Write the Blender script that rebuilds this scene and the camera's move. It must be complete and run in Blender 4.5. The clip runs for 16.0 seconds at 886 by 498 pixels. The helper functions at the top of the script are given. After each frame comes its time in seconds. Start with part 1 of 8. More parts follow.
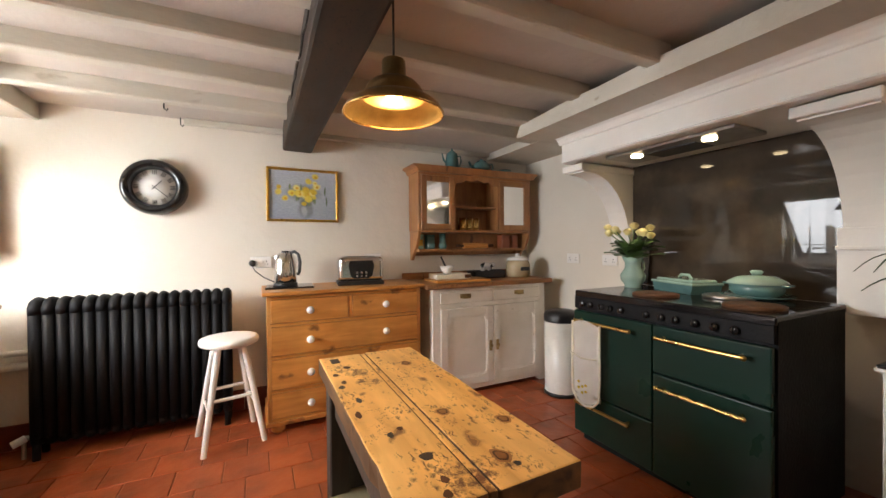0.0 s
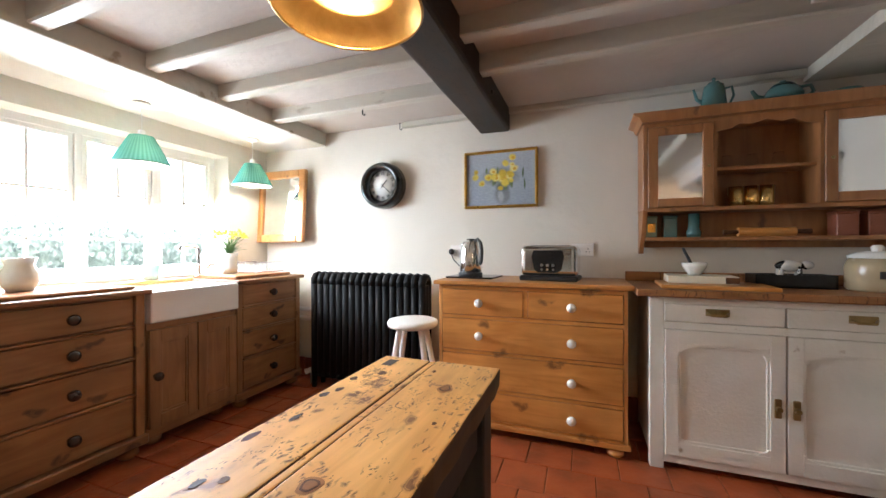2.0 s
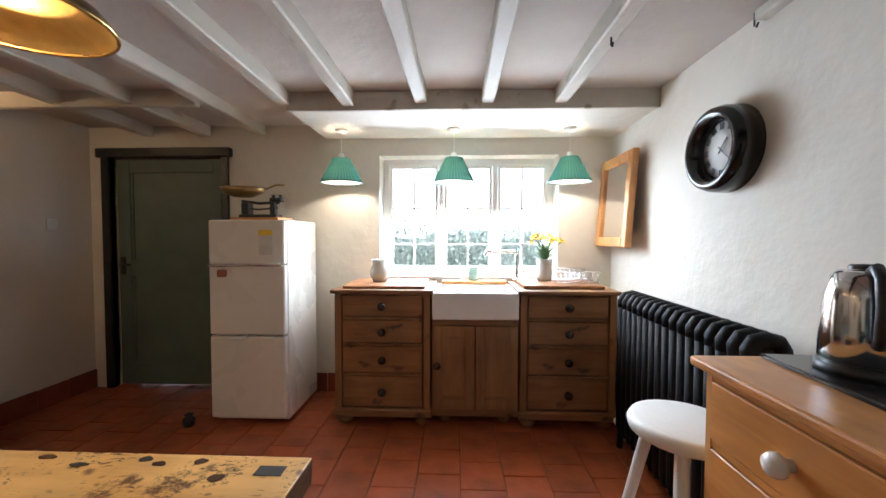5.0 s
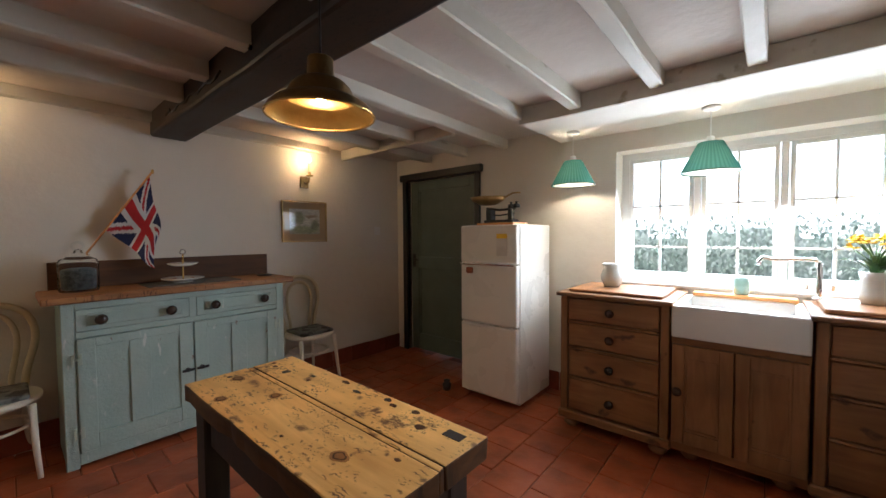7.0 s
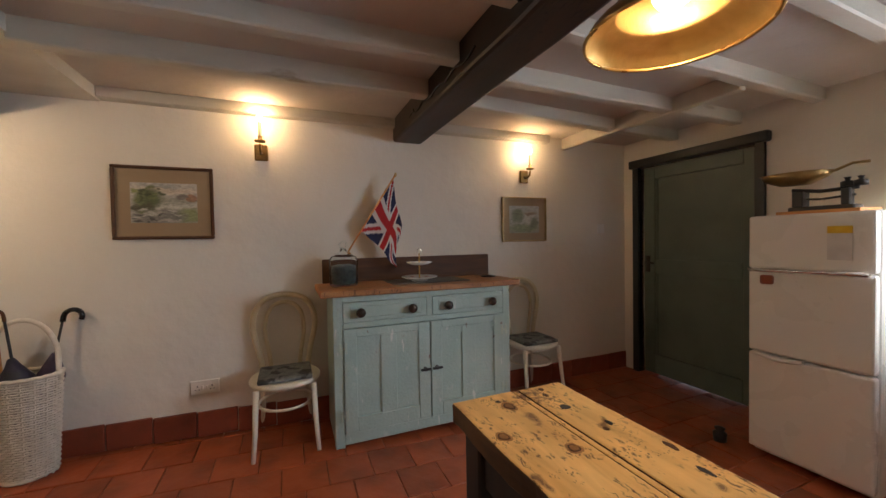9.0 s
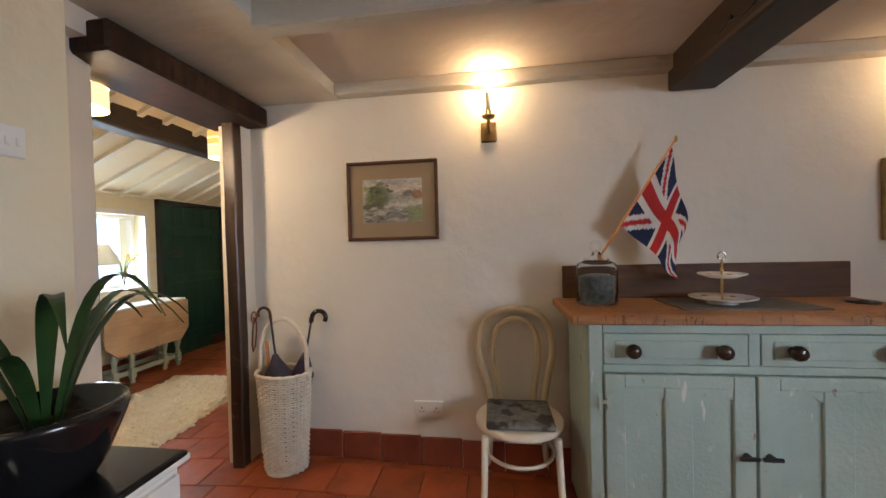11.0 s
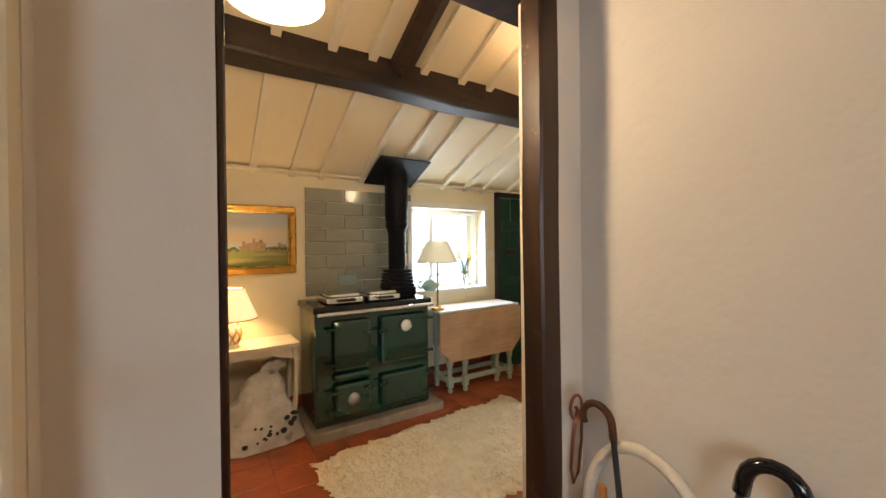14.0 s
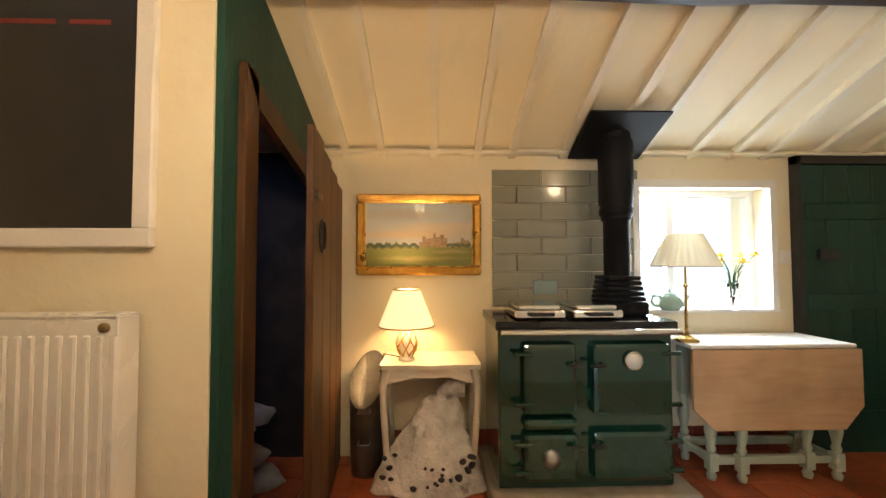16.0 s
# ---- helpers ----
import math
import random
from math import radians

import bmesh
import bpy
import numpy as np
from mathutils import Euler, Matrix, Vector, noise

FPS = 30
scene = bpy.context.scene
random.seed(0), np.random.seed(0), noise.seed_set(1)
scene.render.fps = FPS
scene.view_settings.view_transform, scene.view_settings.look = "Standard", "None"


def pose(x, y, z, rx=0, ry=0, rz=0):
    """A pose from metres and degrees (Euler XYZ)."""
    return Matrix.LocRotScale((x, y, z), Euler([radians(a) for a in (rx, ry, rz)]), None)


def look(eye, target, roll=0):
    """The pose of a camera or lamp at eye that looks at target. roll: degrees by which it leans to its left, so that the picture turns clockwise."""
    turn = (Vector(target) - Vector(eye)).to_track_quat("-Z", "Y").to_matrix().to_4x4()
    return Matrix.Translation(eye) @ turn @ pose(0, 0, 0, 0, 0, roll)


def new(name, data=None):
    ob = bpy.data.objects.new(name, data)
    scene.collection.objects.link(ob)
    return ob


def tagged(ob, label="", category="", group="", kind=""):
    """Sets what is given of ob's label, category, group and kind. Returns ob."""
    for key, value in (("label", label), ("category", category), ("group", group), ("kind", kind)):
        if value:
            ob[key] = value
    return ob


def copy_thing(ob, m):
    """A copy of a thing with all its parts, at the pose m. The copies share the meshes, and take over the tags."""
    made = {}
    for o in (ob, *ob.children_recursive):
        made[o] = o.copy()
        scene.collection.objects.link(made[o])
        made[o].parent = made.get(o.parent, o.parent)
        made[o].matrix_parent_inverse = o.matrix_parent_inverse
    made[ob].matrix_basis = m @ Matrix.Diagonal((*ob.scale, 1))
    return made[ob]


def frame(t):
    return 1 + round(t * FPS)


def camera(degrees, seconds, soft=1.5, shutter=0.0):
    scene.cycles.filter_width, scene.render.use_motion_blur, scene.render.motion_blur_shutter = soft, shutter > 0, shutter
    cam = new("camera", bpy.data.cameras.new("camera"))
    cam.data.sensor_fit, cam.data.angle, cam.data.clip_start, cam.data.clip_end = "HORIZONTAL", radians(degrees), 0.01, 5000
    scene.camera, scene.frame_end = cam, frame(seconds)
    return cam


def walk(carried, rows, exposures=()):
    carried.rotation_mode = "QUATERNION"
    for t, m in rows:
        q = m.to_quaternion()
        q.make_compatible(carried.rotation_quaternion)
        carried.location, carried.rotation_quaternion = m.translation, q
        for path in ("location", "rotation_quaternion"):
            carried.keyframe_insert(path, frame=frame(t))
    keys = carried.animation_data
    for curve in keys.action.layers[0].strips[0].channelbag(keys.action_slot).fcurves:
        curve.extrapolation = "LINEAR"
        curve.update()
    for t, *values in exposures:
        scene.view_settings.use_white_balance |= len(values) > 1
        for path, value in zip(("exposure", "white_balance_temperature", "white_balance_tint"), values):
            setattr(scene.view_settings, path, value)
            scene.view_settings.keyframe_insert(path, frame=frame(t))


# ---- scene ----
cam = camera(99.6, 16.0)
PATH = [
    (0, (0.123, -0.03, 1.233), (1.002, 1.766, 1.214), -0.5),
    (0.5, (0.38, 0.056, 1.226), (0.917, 1.983, 1.202), -0.5),
    (1, (0.608, 0.161, 1.191), (0.759, 2.155, 1.182), -0.3),
    (1.5, (0.824, 0.233, 1.173), (0.538, 2.213, 1.162), -0.1),
    (2, (1.016, 0.448, 1.14), (0.315, 2.321, 1.134), -0.1),
    (2.5, (1.201, 0.677, 1.148), (0.119, 2.359, 1.138), 0.1),
    (3, (1.335, 0.891, 1.113), (-0.062, 2.322, 1.097), 0.2),
    (3.5, (1.37, 1.185, 1.147), (-0.304, 2.28, 1.121), 0.3),
    (3.7, (1.376, 1.309, 1.161), (-0.385, 2.258, 1.14), 0.2),
    (5.8, (1.084, 2.195, 1.297), (-0.8, 1.528, 1.215), -0.1),
    (6, (1.081, 2.213, 1.288), (-0.752, 1.417, 1.214), -0.1),
    (6.5, (1.126, 2.24, 1.29), (-0.567, 1.176, 1.22), -0.2),
    (7, (1.178, 2.21, 1.295), (-0.338, 0.908, 1.223), -0.4),
    (7.5, (1.2, 2.131, 1.286), (-0.125, 0.634, 1.22), -0.6),
    (8, (1.207, 2.016, 1.289), (0.069, 0.373, 1.224), -0.7),
    (8.5, (1.219, 1.864, 1.283), (0.257, 0.112, 1.227), -0.8),
    (9, (1.235, 1.672, 1.272), (0.475, -0.178, 1.222), -1.0),
    (9.5, (1.255, 1.482, 1.269), (0.737, -0.449, 1.22), -1.1),
    (10, (1.3, 1.32, 1.276), (1.013, -0.659, 1.235), -1.2),
    (10.2, (1.312, 1.252, 1.283), (1.127, -0.739, 1.241), -1.3),
    (12.5, (1.619, 0.343, 1.275), (2.713, -1.332, 1.271), -1.0),
    (13, (1.742, 0.135, 1.29), (3.058, -1.371, 1.291), -0.9),
    (13.5, (1.896, -0.022, 1.296), (3.415, -1.324, 1.296), -0.8),
    (14, (2.111, -0.2, 1.296), (3.796, -1.277, 1.285), -0.6),
    (14.5, (2.327, -0.319, 1.226), (4.117, -1.211, 1.246), -0.6),
    (15, (2.506, -0.408, 1.184), (4.385, -1.092, 1.236), -0.7),
    (15.5, (2.641, -0.463, 1.182), (4.602, -0.854, 1.245), -0.5),
    (16, (2.795, -0.489, 1.195), (4.793, -0.542, 1.265), -0.1),
]
EXPO = [(0.0, 0.15, 7150, 15), (1.5, 0.2, 6350, 12), (2.5, 0.0, 6050, 10), (3.5, -0.18, 5950, 10), (5.8, -0.58, 5850, 11), (7.0, -0.71, 6000, 11), (8.0, -0.55, 6250, 13), (9.0, -0.48, 6200, 14), (10.0, -0.18, 5850, 12), (12.5, -0.06, 6200, 11), (14.0, -0.1, 6300, 11), (15.0, -0.02, 6400, 12), (16.0, 0.12, 6250, 12)]
walk(cam, [(t, look(eye, target, roll)) for t, eye, target, roll in PATH], EXPO)


# ---- world and light ----
world = bpy.data.worlds.new("sky")
scene.world = world
world.use_nodes = True
wn = world.node_tree.nodes
sky = wn.new("ShaderNodeTexSky")
sky.sky_type, sky.sun_disc = "NISHITA", False
sky.sun_elevation, sky.sun_rotation = radians(47), radians(148)
world.node_tree.links.new(sky.outputs[0], wn["Background"].inputs[0])
wn["Background"].inputs[1].default_value = 0.14


def lamp(name, kind, m, watts, colour, size=0.05, size_y=None):
    d = bpy.data.lights.new(name, kind)
    d.energy, d.color = watts, colour
    if kind == "AREA":
        d.shape, d.size, d.size_y = "RECTANGLE", size, size_y or size
    elif kind == "SUN":
        d.angle = size
    else:
        d.shadow_soft_size = size
    if kind == "SPOT":
        d.spot_size, d.spot_blend = radians(95), 0.6
    ob = new(name, d)
    ob.matrix_world = m
    return ob


WARM, WARMER, DAY = (1.0, 0.72, 0.42), (1.0, 0.62, 0.28), (0.81, 0.905, 1.0)
lamp("sun", "SUN", look((2.5, -4, 5), (0, 0, 0)), 5.0, (1.0, 0.95, 0.88), radians(12))
lamp("window_daylight", "AREA", look((-1.95, 2.06, 1.45), (-0.6, 2.13, 0.55)), 114, DAY, 1.3, 0.9)
lamp("back_window_daylight", "AREA", look((5.22, -2.15, 1.3), (3.8, -2.0, 1.0)), 24, DAY, 0.75, 0.7)
lamp("pendant_bulb", "POINT", pose(0.528, 1.157, 1.702), 6.0, WARM, 0.012)
for y in (1.14, 1.96, 2.785):
    lamp("window_lamp_bulb", "POINT", pose(-1.53, y, 1.735), 28, (1.0, 0.84, 0.62), 0.03)
for x, z in ((1.385, 2.055), (-0.62, 1.995)):
    lamp("sconce_bulb", "POINT", pose(x, -0.927, z), 10, WARMER, 0.03)
for y in (1.58, 1.15):
    lamp("hood_spot", "SPOT", look((2.3, y, 1.785), (2.38, y, 0.9)), 10, (1.0, 0.86, 0.66), 0.02)
for x, y, z, w in ((3.03, -0.34, 1.865, 24), (3.46, -1.75, 1.99, 4)):
    lamp("drum_bulb", "POINT", pose(x, y, z + 0.11), w, WARM, 0.05)
    lamp("drum_glow", "POINT", pose(x, y, z - 0.05), w * 1.1, WARM, 0.06)
lamp("table_lamp_bulb", "POINT", pose(4.85, -0.345, 0.96), 11, WARMER, 0.03)
# added fill lamp under the closed store's ceiling, brings out the stones in blue
lamp("store_blue_fill", "AREA", look((4.5, 0.75, 1.85), (4.5, 0.9, 0.2)), 2.0, (0.5, 0.62, 1.0), 0.4)

# ---- materials ----


def material(name, c1, c2=None, rough=0.6, metal=0.0, scale=6.0, bump=0.15, bscale=60.0, stretch=(1, 1, 1), spots=None, spot_scale=8.0, spot_lo=0.6, spot_hi=0.7,
             vary=0.0, emit=None, power=0.0, coat=0.0, detail=6.0, trans=0.0, object_space=True, island=False, sheen=0.0, bdist=0.02, spec=0.5):
    m = bpy.data.materials.new(name)
    m.use_nodes = True
    n, l = m.node_tree.nodes, m.node_tree.links
    b = n["Principled BSDF"]
    c2 = c2 or tuple(v * 0.78 for v in c1)
    tc = n.new("ShaderNodeTexCoord")
    mp = n.new("ShaderNodeMapping")
    l.new(tc.outputs["Object"], mp.inputs[0])
    mp.inputs["Scale"].default_value = stretch
    nz = n.new("ShaderNodeTexNoise")
    nz.inputs["Scale"].default_value, nz.inputs["Detail"].default_value, nz.inputs["Distortion"].default_value = scale, detail, 0.4
    l.new(mp.outputs[0], nz.inputs[0])
    mix = n.new("ShaderNodeMixRGB")
    mix.inputs[1].default_value, mix.inputs[2].default_value = (*c1, 1), (*c2, 1)
    cr = n.new("ShaderNodeValToRGB")
    cr.color_ramp.elements[0].position, cr.color_ramp.elements[1].position = 0.35, 0.68
    l.new(nz.outputs[0], cr.inputs[0])
    l.new(cr.outputs[0], mix.inputs[0])
    out = mix.outputs[0]
    if spots:
        sn = n.new("ShaderNodeTexNoise")
        sn.inputs["Scale"].default_value, sn.inputs["Detail"].default_value = spot_scale, 5
        l.new(mp.outputs[0], sn.inputs[0])
        sr = n.new("ShaderNodeValToRGB")
        sr.color_ramp.elements[0].position, sr.color_ramp.elements[1].position = spot_lo, spot_hi
        l.new(sn.outputs[0], sr.inputs[0])
        sm = n.new("ShaderNodeMixRGB")
        sm.inputs[2].default_value = (*spots, 1)
        l.new(sr.outputs[0], sm.inputs[0])
        l.new(out, sm.inputs[1])
        out = sm.outputs[0]
    if vary:
        hs = n.new("ShaderNodeHueSaturation")
        mr = n.new("ShaderNodeMapRange")
        if island:
            l.new(n.new("ShaderNodeNewGeometry").outputs["Random Per Island"], mr.inputs[0])
        else:
            l.new(n.new("ShaderNodeObjectInfo").outputs["Random"], mr.inputs[0])
        mr.inputs[3].default_value, mr.inputs[4].default_value = 1 - vary, 1 + vary
        l.new(mr.outputs[0], hs.inputs["Value"])
        l.new(out, hs.inputs["Color"])
        out = hs.outputs[0]
    l.new(out, b.inputs["Base Color"])
    rr = n.new("ShaderNodeMapRange")
    rr.inputs[3].default_value, rr.inputs[4].default_value = max(0.02, rough - 0.1), min(1, rough + 0.1)
    l.new(nz.outputs[0], rr.inputs[0])
    l.new(rr.outputs[0], b.inputs["Roughness"])
    b.inputs["Metallic"].default_value = metal
    b.inputs["Coat Weight"].default_value, b.inputs["Specular IOR Level"].default_value = coat, spec
    b.inputs["Transmission Weight"].default_value = trans
    b.inputs["Sheen Weight"].default_value = sheen
    if bump:
        bn = n.new("ShaderNodeTexNoise")
        bn.inputs["Scale"].default_value, bn.inputs["Detail"].default_value = bscale, 4
        l.new(mp.outputs[0], bn.inputs[0])
        bp = n.new("ShaderNodeBump")
        bp.inputs["Strength"].default_value, bp.inputs["Distance"].default_value = bump, bdist
        l.new(bn.outputs[0], bp.inputs["Height"])
        l.new(bp.outputs[0], b.inputs["Normal"])
    if emit:
        b.inputs["Emission Color"].default_value, b.inputs["Emission Strength"].default_value = (*emit, 1), power
    return m


def wood(name, c1, c2, rough=0.45, along="x", knots=None, ring=14.0, coat=0.0, vary=0.0, wear=None, flat=None, kscale=4.2, pits=None, coat_rough=0.25, gloss=0.5):
    """Planed wood with grain running along one axis, knots and wear."""
    m = bpy.data.materials.new(name)
    m.use_nodes = True
    n, l = m.node_tree.nodes, m.node_tree.links
    b = n["Principled BSDF"]
    tc, mp = n.new("ShaderNodeTexCoord"), n.new("ShaderNodeMapping")
    l.new(tc.outputs["Object"], mp.inputs[0])
    mp.inputs["Scale"].default_value = {"x": (0.12, 1, 1), "y": (1, 0.12, 1), "z": (1, 1, 0.12)}[along]
    nz = n.new("ShaderNodeTexNoise")
    nz.inputs["Scale"].default_value, nz.inputs["Detail"].default_value, nz.inputs["Distortion"].default_value = ring, 8, 1.6
    l.new(mp.outputs[0], nz.inputs[0])
    cr = n.new("ShaderNodeValToRGB")
    e = cr.color_ramp.elements
    e[0].position, e[0].color, e[1].position, e[1].color = 0.32, (*c2, 1), 0.66, (*c1, 1)
    l.new(nz.outputs[0], cr.inputs[0])
    out = cr.outputs[0]
    big = n.new("ShaderNodeTexNoise")
    big.inputs["Scale"].default_value, big.inputs["Detail"].default_value = 3.0, 3
    l.new(tc.outputs["Object"], big.inputs[0])
    mm = n.new("ShaderNodeMixRGB")
    mm.blend_type = "MULTIPLY"
    mm.inputs[0].default_value = 0.55
    bc = n.new("ShaderNodeValToRGB")
    bc.color_ramp.elements[0].color, bc.color_ramp.elements[1].color = (0.55, 0.5, 0.46, 1), (1.1, 1.08, 1.04, 1)
    bc.color_ramp.elements[0].position, bc.color_ramp.elements[1].position = 0.3, 0.62
    l.new(big.outputs[0], bc.inputs[0])
    l.new(out, mm.inputs[1])
    l.new(bc.outputs[0], mm.inputs[2])
    out = mm.outputs[0]
    if knots:
        vo = n.new("ShaderNodeTexVoronoi")
        vo.inputs["Scale"].default_value = kscale
        kmp = n.new("ShaderNodeMapping")
        ks = {"x": [0.6, 1.3, 1.3], "y": [1.3, 0.6, 1.3], "z": [1.3, 1.3, 0.6]}[along]
        kmp.inputs["Scale"].default_value = ks
        l.new(tc.outputs["Object"], kmp.inputs[0])
        if flat is not None:
            vo.voronoi_dimensions = "2D"
        kr = n.new("ShaderNodeValToRGB")
        kr.color_ramp.elements[0].position, kr.color_ramp.elements[1].position = 0.045, 0.13
        kr.color_ramp.elements[0].color, kr.color_ramp.elements[1].color = (0.85, 0.85, 0.85, 1), (0, 0, 0, 1)
        for kp, kv in ((0.06, 0.45), (0.075, 0.7), (0.09, 0.25)):
            ke = kr.color_ramp.elements.new(kp)
            ke.color = (kv, kv, kv, 1)
        kwarp = n.new("ShaderNodeMixRGB")
        kwarp.blend_type = "ADD"
        kwarp.inputs[0].default_value = 0.12
        kn = n.new("ShaderNodeTexNoise")
        kn.inputs["Scale"].default_value = 14
        l.new(tc.outputs["Object"], kn.inputs[0])
        if flat == 1:
            ksep, kcom = n.new("ShaderNodeSeparateXYZ"), n.new("ShaderNodeCombineXYZ")
            l.new(kmp.outputs[0], ksep.inputs[0])
            l.new(ksep.outputs[0], kcom.inputs[0])
            l.new(ksep.outputs[2], kcom.inputs[1])
            l.new(kcom.outputs[0], kwarp.inputs[1])
        else:
            l.new(kmp.outputs[0], kwarp.inputs[1])
        l.new(kn.outputs["Color"], kwarp.inputs[2])
        l.new(kwarp.outputs[0], vo.inputs[0])
        l.new(vo.outputs[0], kr.inputs[0])
        km = n.new("ShaderNodeMixRGB")
        km.inputs[2].default_value = (*knots, 1)
        l.new(kr.outputs[0], km.inputs[0])
        l.new(out, km.inputs[1])
        out = km.outputs[0]
    if pits:
        for sc, st, lo, hi, gate in ((34.0, (1.2, 0.6, 1.0), 0.02, 0.22, 0.52), (85.0, (1.0, 0.10, 1.0), 0.06, 0.26, 0.53), (110.0, (1.0, 0.5, 1.0), 0.04, 0.28, 0.56)):
            pm, pv, pr = n.new("ShaderNodeMapping"), n.new("ShaderNodeTexVoronoi"), n.new("ShaderNodeMapRange")
            pm.inputs["Scale"].default_value = st
            pv.voronoi_dimensions = "2D"
            pv.inputs["Scale"].default_value = sc
            pw_, pz = n.new("ShaderNodeMixRGB"), n.new("ShaderNodeTexNoise")
            pw_.blend_type = "ADD"
            pw_.inputs[0].default_value = 0.03
            pz.inputs["Scale"].default_value, pz.inputs["Detail"].default_value = 45, 4
            l.new(tc.outputs["Object"], pz.inputs[0])
            l.new(tc.outputs["Object"], pw_.inputs[1])
            l.new(pz.outputs["Color"], pw_.inputs[2])
            l.new(pw_.outputs[0], pm.inputs[0])
            l.new(pm.outputs[0], pv.inputs[0])
            pr.inputs[1].default_value, pr.inputs[2].default_value, pr.inputs[3].default_value, pr.inputs[4].default_value = lo, hi, 1.0, 0.0
            l.new(pv.outputs[0], pr.inputs[0])
            gn, gr, gm, pk = n.new("ShaderNodeTexNoise"), n.new("ShaderNodeMapRange"), n.new("ShaderNodeMath"), n.new("ShaderNodeMixRGB")
            gn.inputs["Scale"].default_value, gn.inputs["Detail"].default_value = 7.0 + sc * 0.05, 3
            l.new(tc.outputs["Object"], gn.inputs[0])
            gr.inputs[1].default_value, gr.inputs[2].default_value = gate, gate + 0.07
            l.new(gn.outputs[0], gr.inputs[0])
            gm.operation = "MULTIPLY"
            l.new(pr.outputs[0], gm.inputs[0])
            l.new(gr.outputs[0], gm.inputs[1])
            pk.inputs[2].default_value = (*pits, 1)
            l.new(gm.outputs[0], pk.inputs[0])
            l.new(out, pk.inputs[1])
            out = pk.outputs[0]
    if wear:
        wz = n.new("ShaderNodeTexNoise")
        wz.inputs["Scale"].default_value, wz.inputs["Detail"].default_value, wz.inputs["Roughness"].default_value = 26, 10, 0.8
        l.new(tc.outputs["Object"], wz.inputs[0])
        wr = n.new("ShaderNodeValToRGB")
        wr.color_ramp.elements[0].position, wr.color_ramp.elements[1].position = 0.635, 0.70
        wb = n.new("ShaderNodeTexNoise")
        wb.inputs["Scale"].default_value, wb.inputs["Detail"].default_value = 5.5, 2
        l.new(tc.outputs["Object"], wb.inputs[0])
        wadd = n.new("ShaderNodeMath")
        wadd.operation = "MULTIPLY_ADD"
        wadd.inputs[1].default_value = 0.55
        l.new(wb.outputs[0], wadd.inputs[0])
        wsc = n.new("ShaderNodeMath")
        wsc.operation = "MULTIPLY"
        wsc.inputs[1].default_value = 0.55
        l.new(wz.outputs[0], wsc.inputs[0])
        l.new(wsc.outputs[0], wadd.inputs[2])
        l.new(wadd.outputs[0], wr.inputs[0])
        wm = n.new("ShaderNodeMixRGB")
        wm.inputs[2].default_value = (*wear, 1)
        l.new(wr.outputs[0], wm.inputs[0])
        l.new(out, wm.inputs[1])
        out = wm.outputs[0]
    if vary:
        hs, mr = n.new("ShaderNodeHueSaturation"), n.new("ShaderNodeMapRange")
        l.new(n.new("ShaderNodeObjectInfo").outputs["Random"], mr.inputs[0])
        mr.inputs[3].default_value, mr.inputs[4].default_value = 1 - vary, 1 + vary
        l.new(mr.outputs[0], hs.inputs["Value"])
        l.new(out, hs.inputs["Color"])
        out = hs.outputs[0]
    l.new(out, b.inputs["Base Color"])
    rr = n.new("ShaderNodeMapRange")
    rr.inputs[3].default_value, rr.inputs[4].default_value = rough - 0.12, rough + 0.15
    l.new(nz.outputs[0], rr.inputs[0])
    l.new(rr.outputs[0], b.inputs["Roughness"])
    b.inputs["Coat Weight"].default_value, b.inputs["Coat Roughness"].default_value = coat, coat_rough
    b.inputs["Specular IOR Level"].default_value = gloss
    bp = n.new("ShaderNodeBump")
    bp.inputs["Strength"].default_value, bp.inputs["Distance"].default_value = 0.25, 0.006
    l.new(nz.outputs[0], bp.inputs["Height"])
    l.new(bp.outputs[0], b.inputs["Normal"])
    return m


PLASTER = material("plaster", (0.74, 0.69, 0.605), (0.70, 0.645, 0.555), 0.85, scale=1.6, bump=0.35, bscale=9, bdist=0.02)
CREAM = material("cream_plaster", (0.82, 0.745, 0.56), (0.78, 0.695, 0.50), 0.8, scale=1.6, bump=0.35, bscale=9)
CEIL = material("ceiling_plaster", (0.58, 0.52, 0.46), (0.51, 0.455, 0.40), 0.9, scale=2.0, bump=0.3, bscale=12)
JOIST = material("painted_joist", (0.60, 0.56, 0.48), (0.50, 0.46, 0.38), 0.6, scale=3.0, bump=0.6, bscale=10, stretch=(0.35, 1, 1), spots=(0.34, 0.28, 0.2), spot_scale=9, spot_lo=0.66, spot_hi=0.74)
BEAM = wood("dark_beam", (0.044, 0.025, 0.015), (0.013, 0.008, 0.006), 0.5, "y", ring=10, gloss=0.38, pits=(0.004, 0.003, 0.002))
BEAMX = wood("dark_timber", (0.050, 0.024, 0.013), (0.014, 0.007, 0.004), 0.58, "z", ring=10, gloss=0.22, pits=(0.006, 0.004, 0.003))
TILE = material("quarry_tile", (0.37, 0.088, 0.030), (0.27, 0.060, 0.022), 0.36, scale=5, bump=0.25, bscale=14, vary=0.15, spots=(0.19, 0.058, 0.023), spot_scale=5, spot_lo=0.55, spot_hi=0.75)
TILES = material("quarry_tile_far", (0.37, 0.088, 0.030), (0.27, 0.060, 0.022), 0.36, scale=5, bump=0.25, bscale=14, vary=0.15, island=True, spots=(0.19, 0.058, 0.023), spot_scale=5, spot_lo=0.55, spot_hi=0.75)
GROUT = material("grout", (0.20, 0.060, 0.030), (0.13, 0.040, 0.022), 0.9, scale=30)
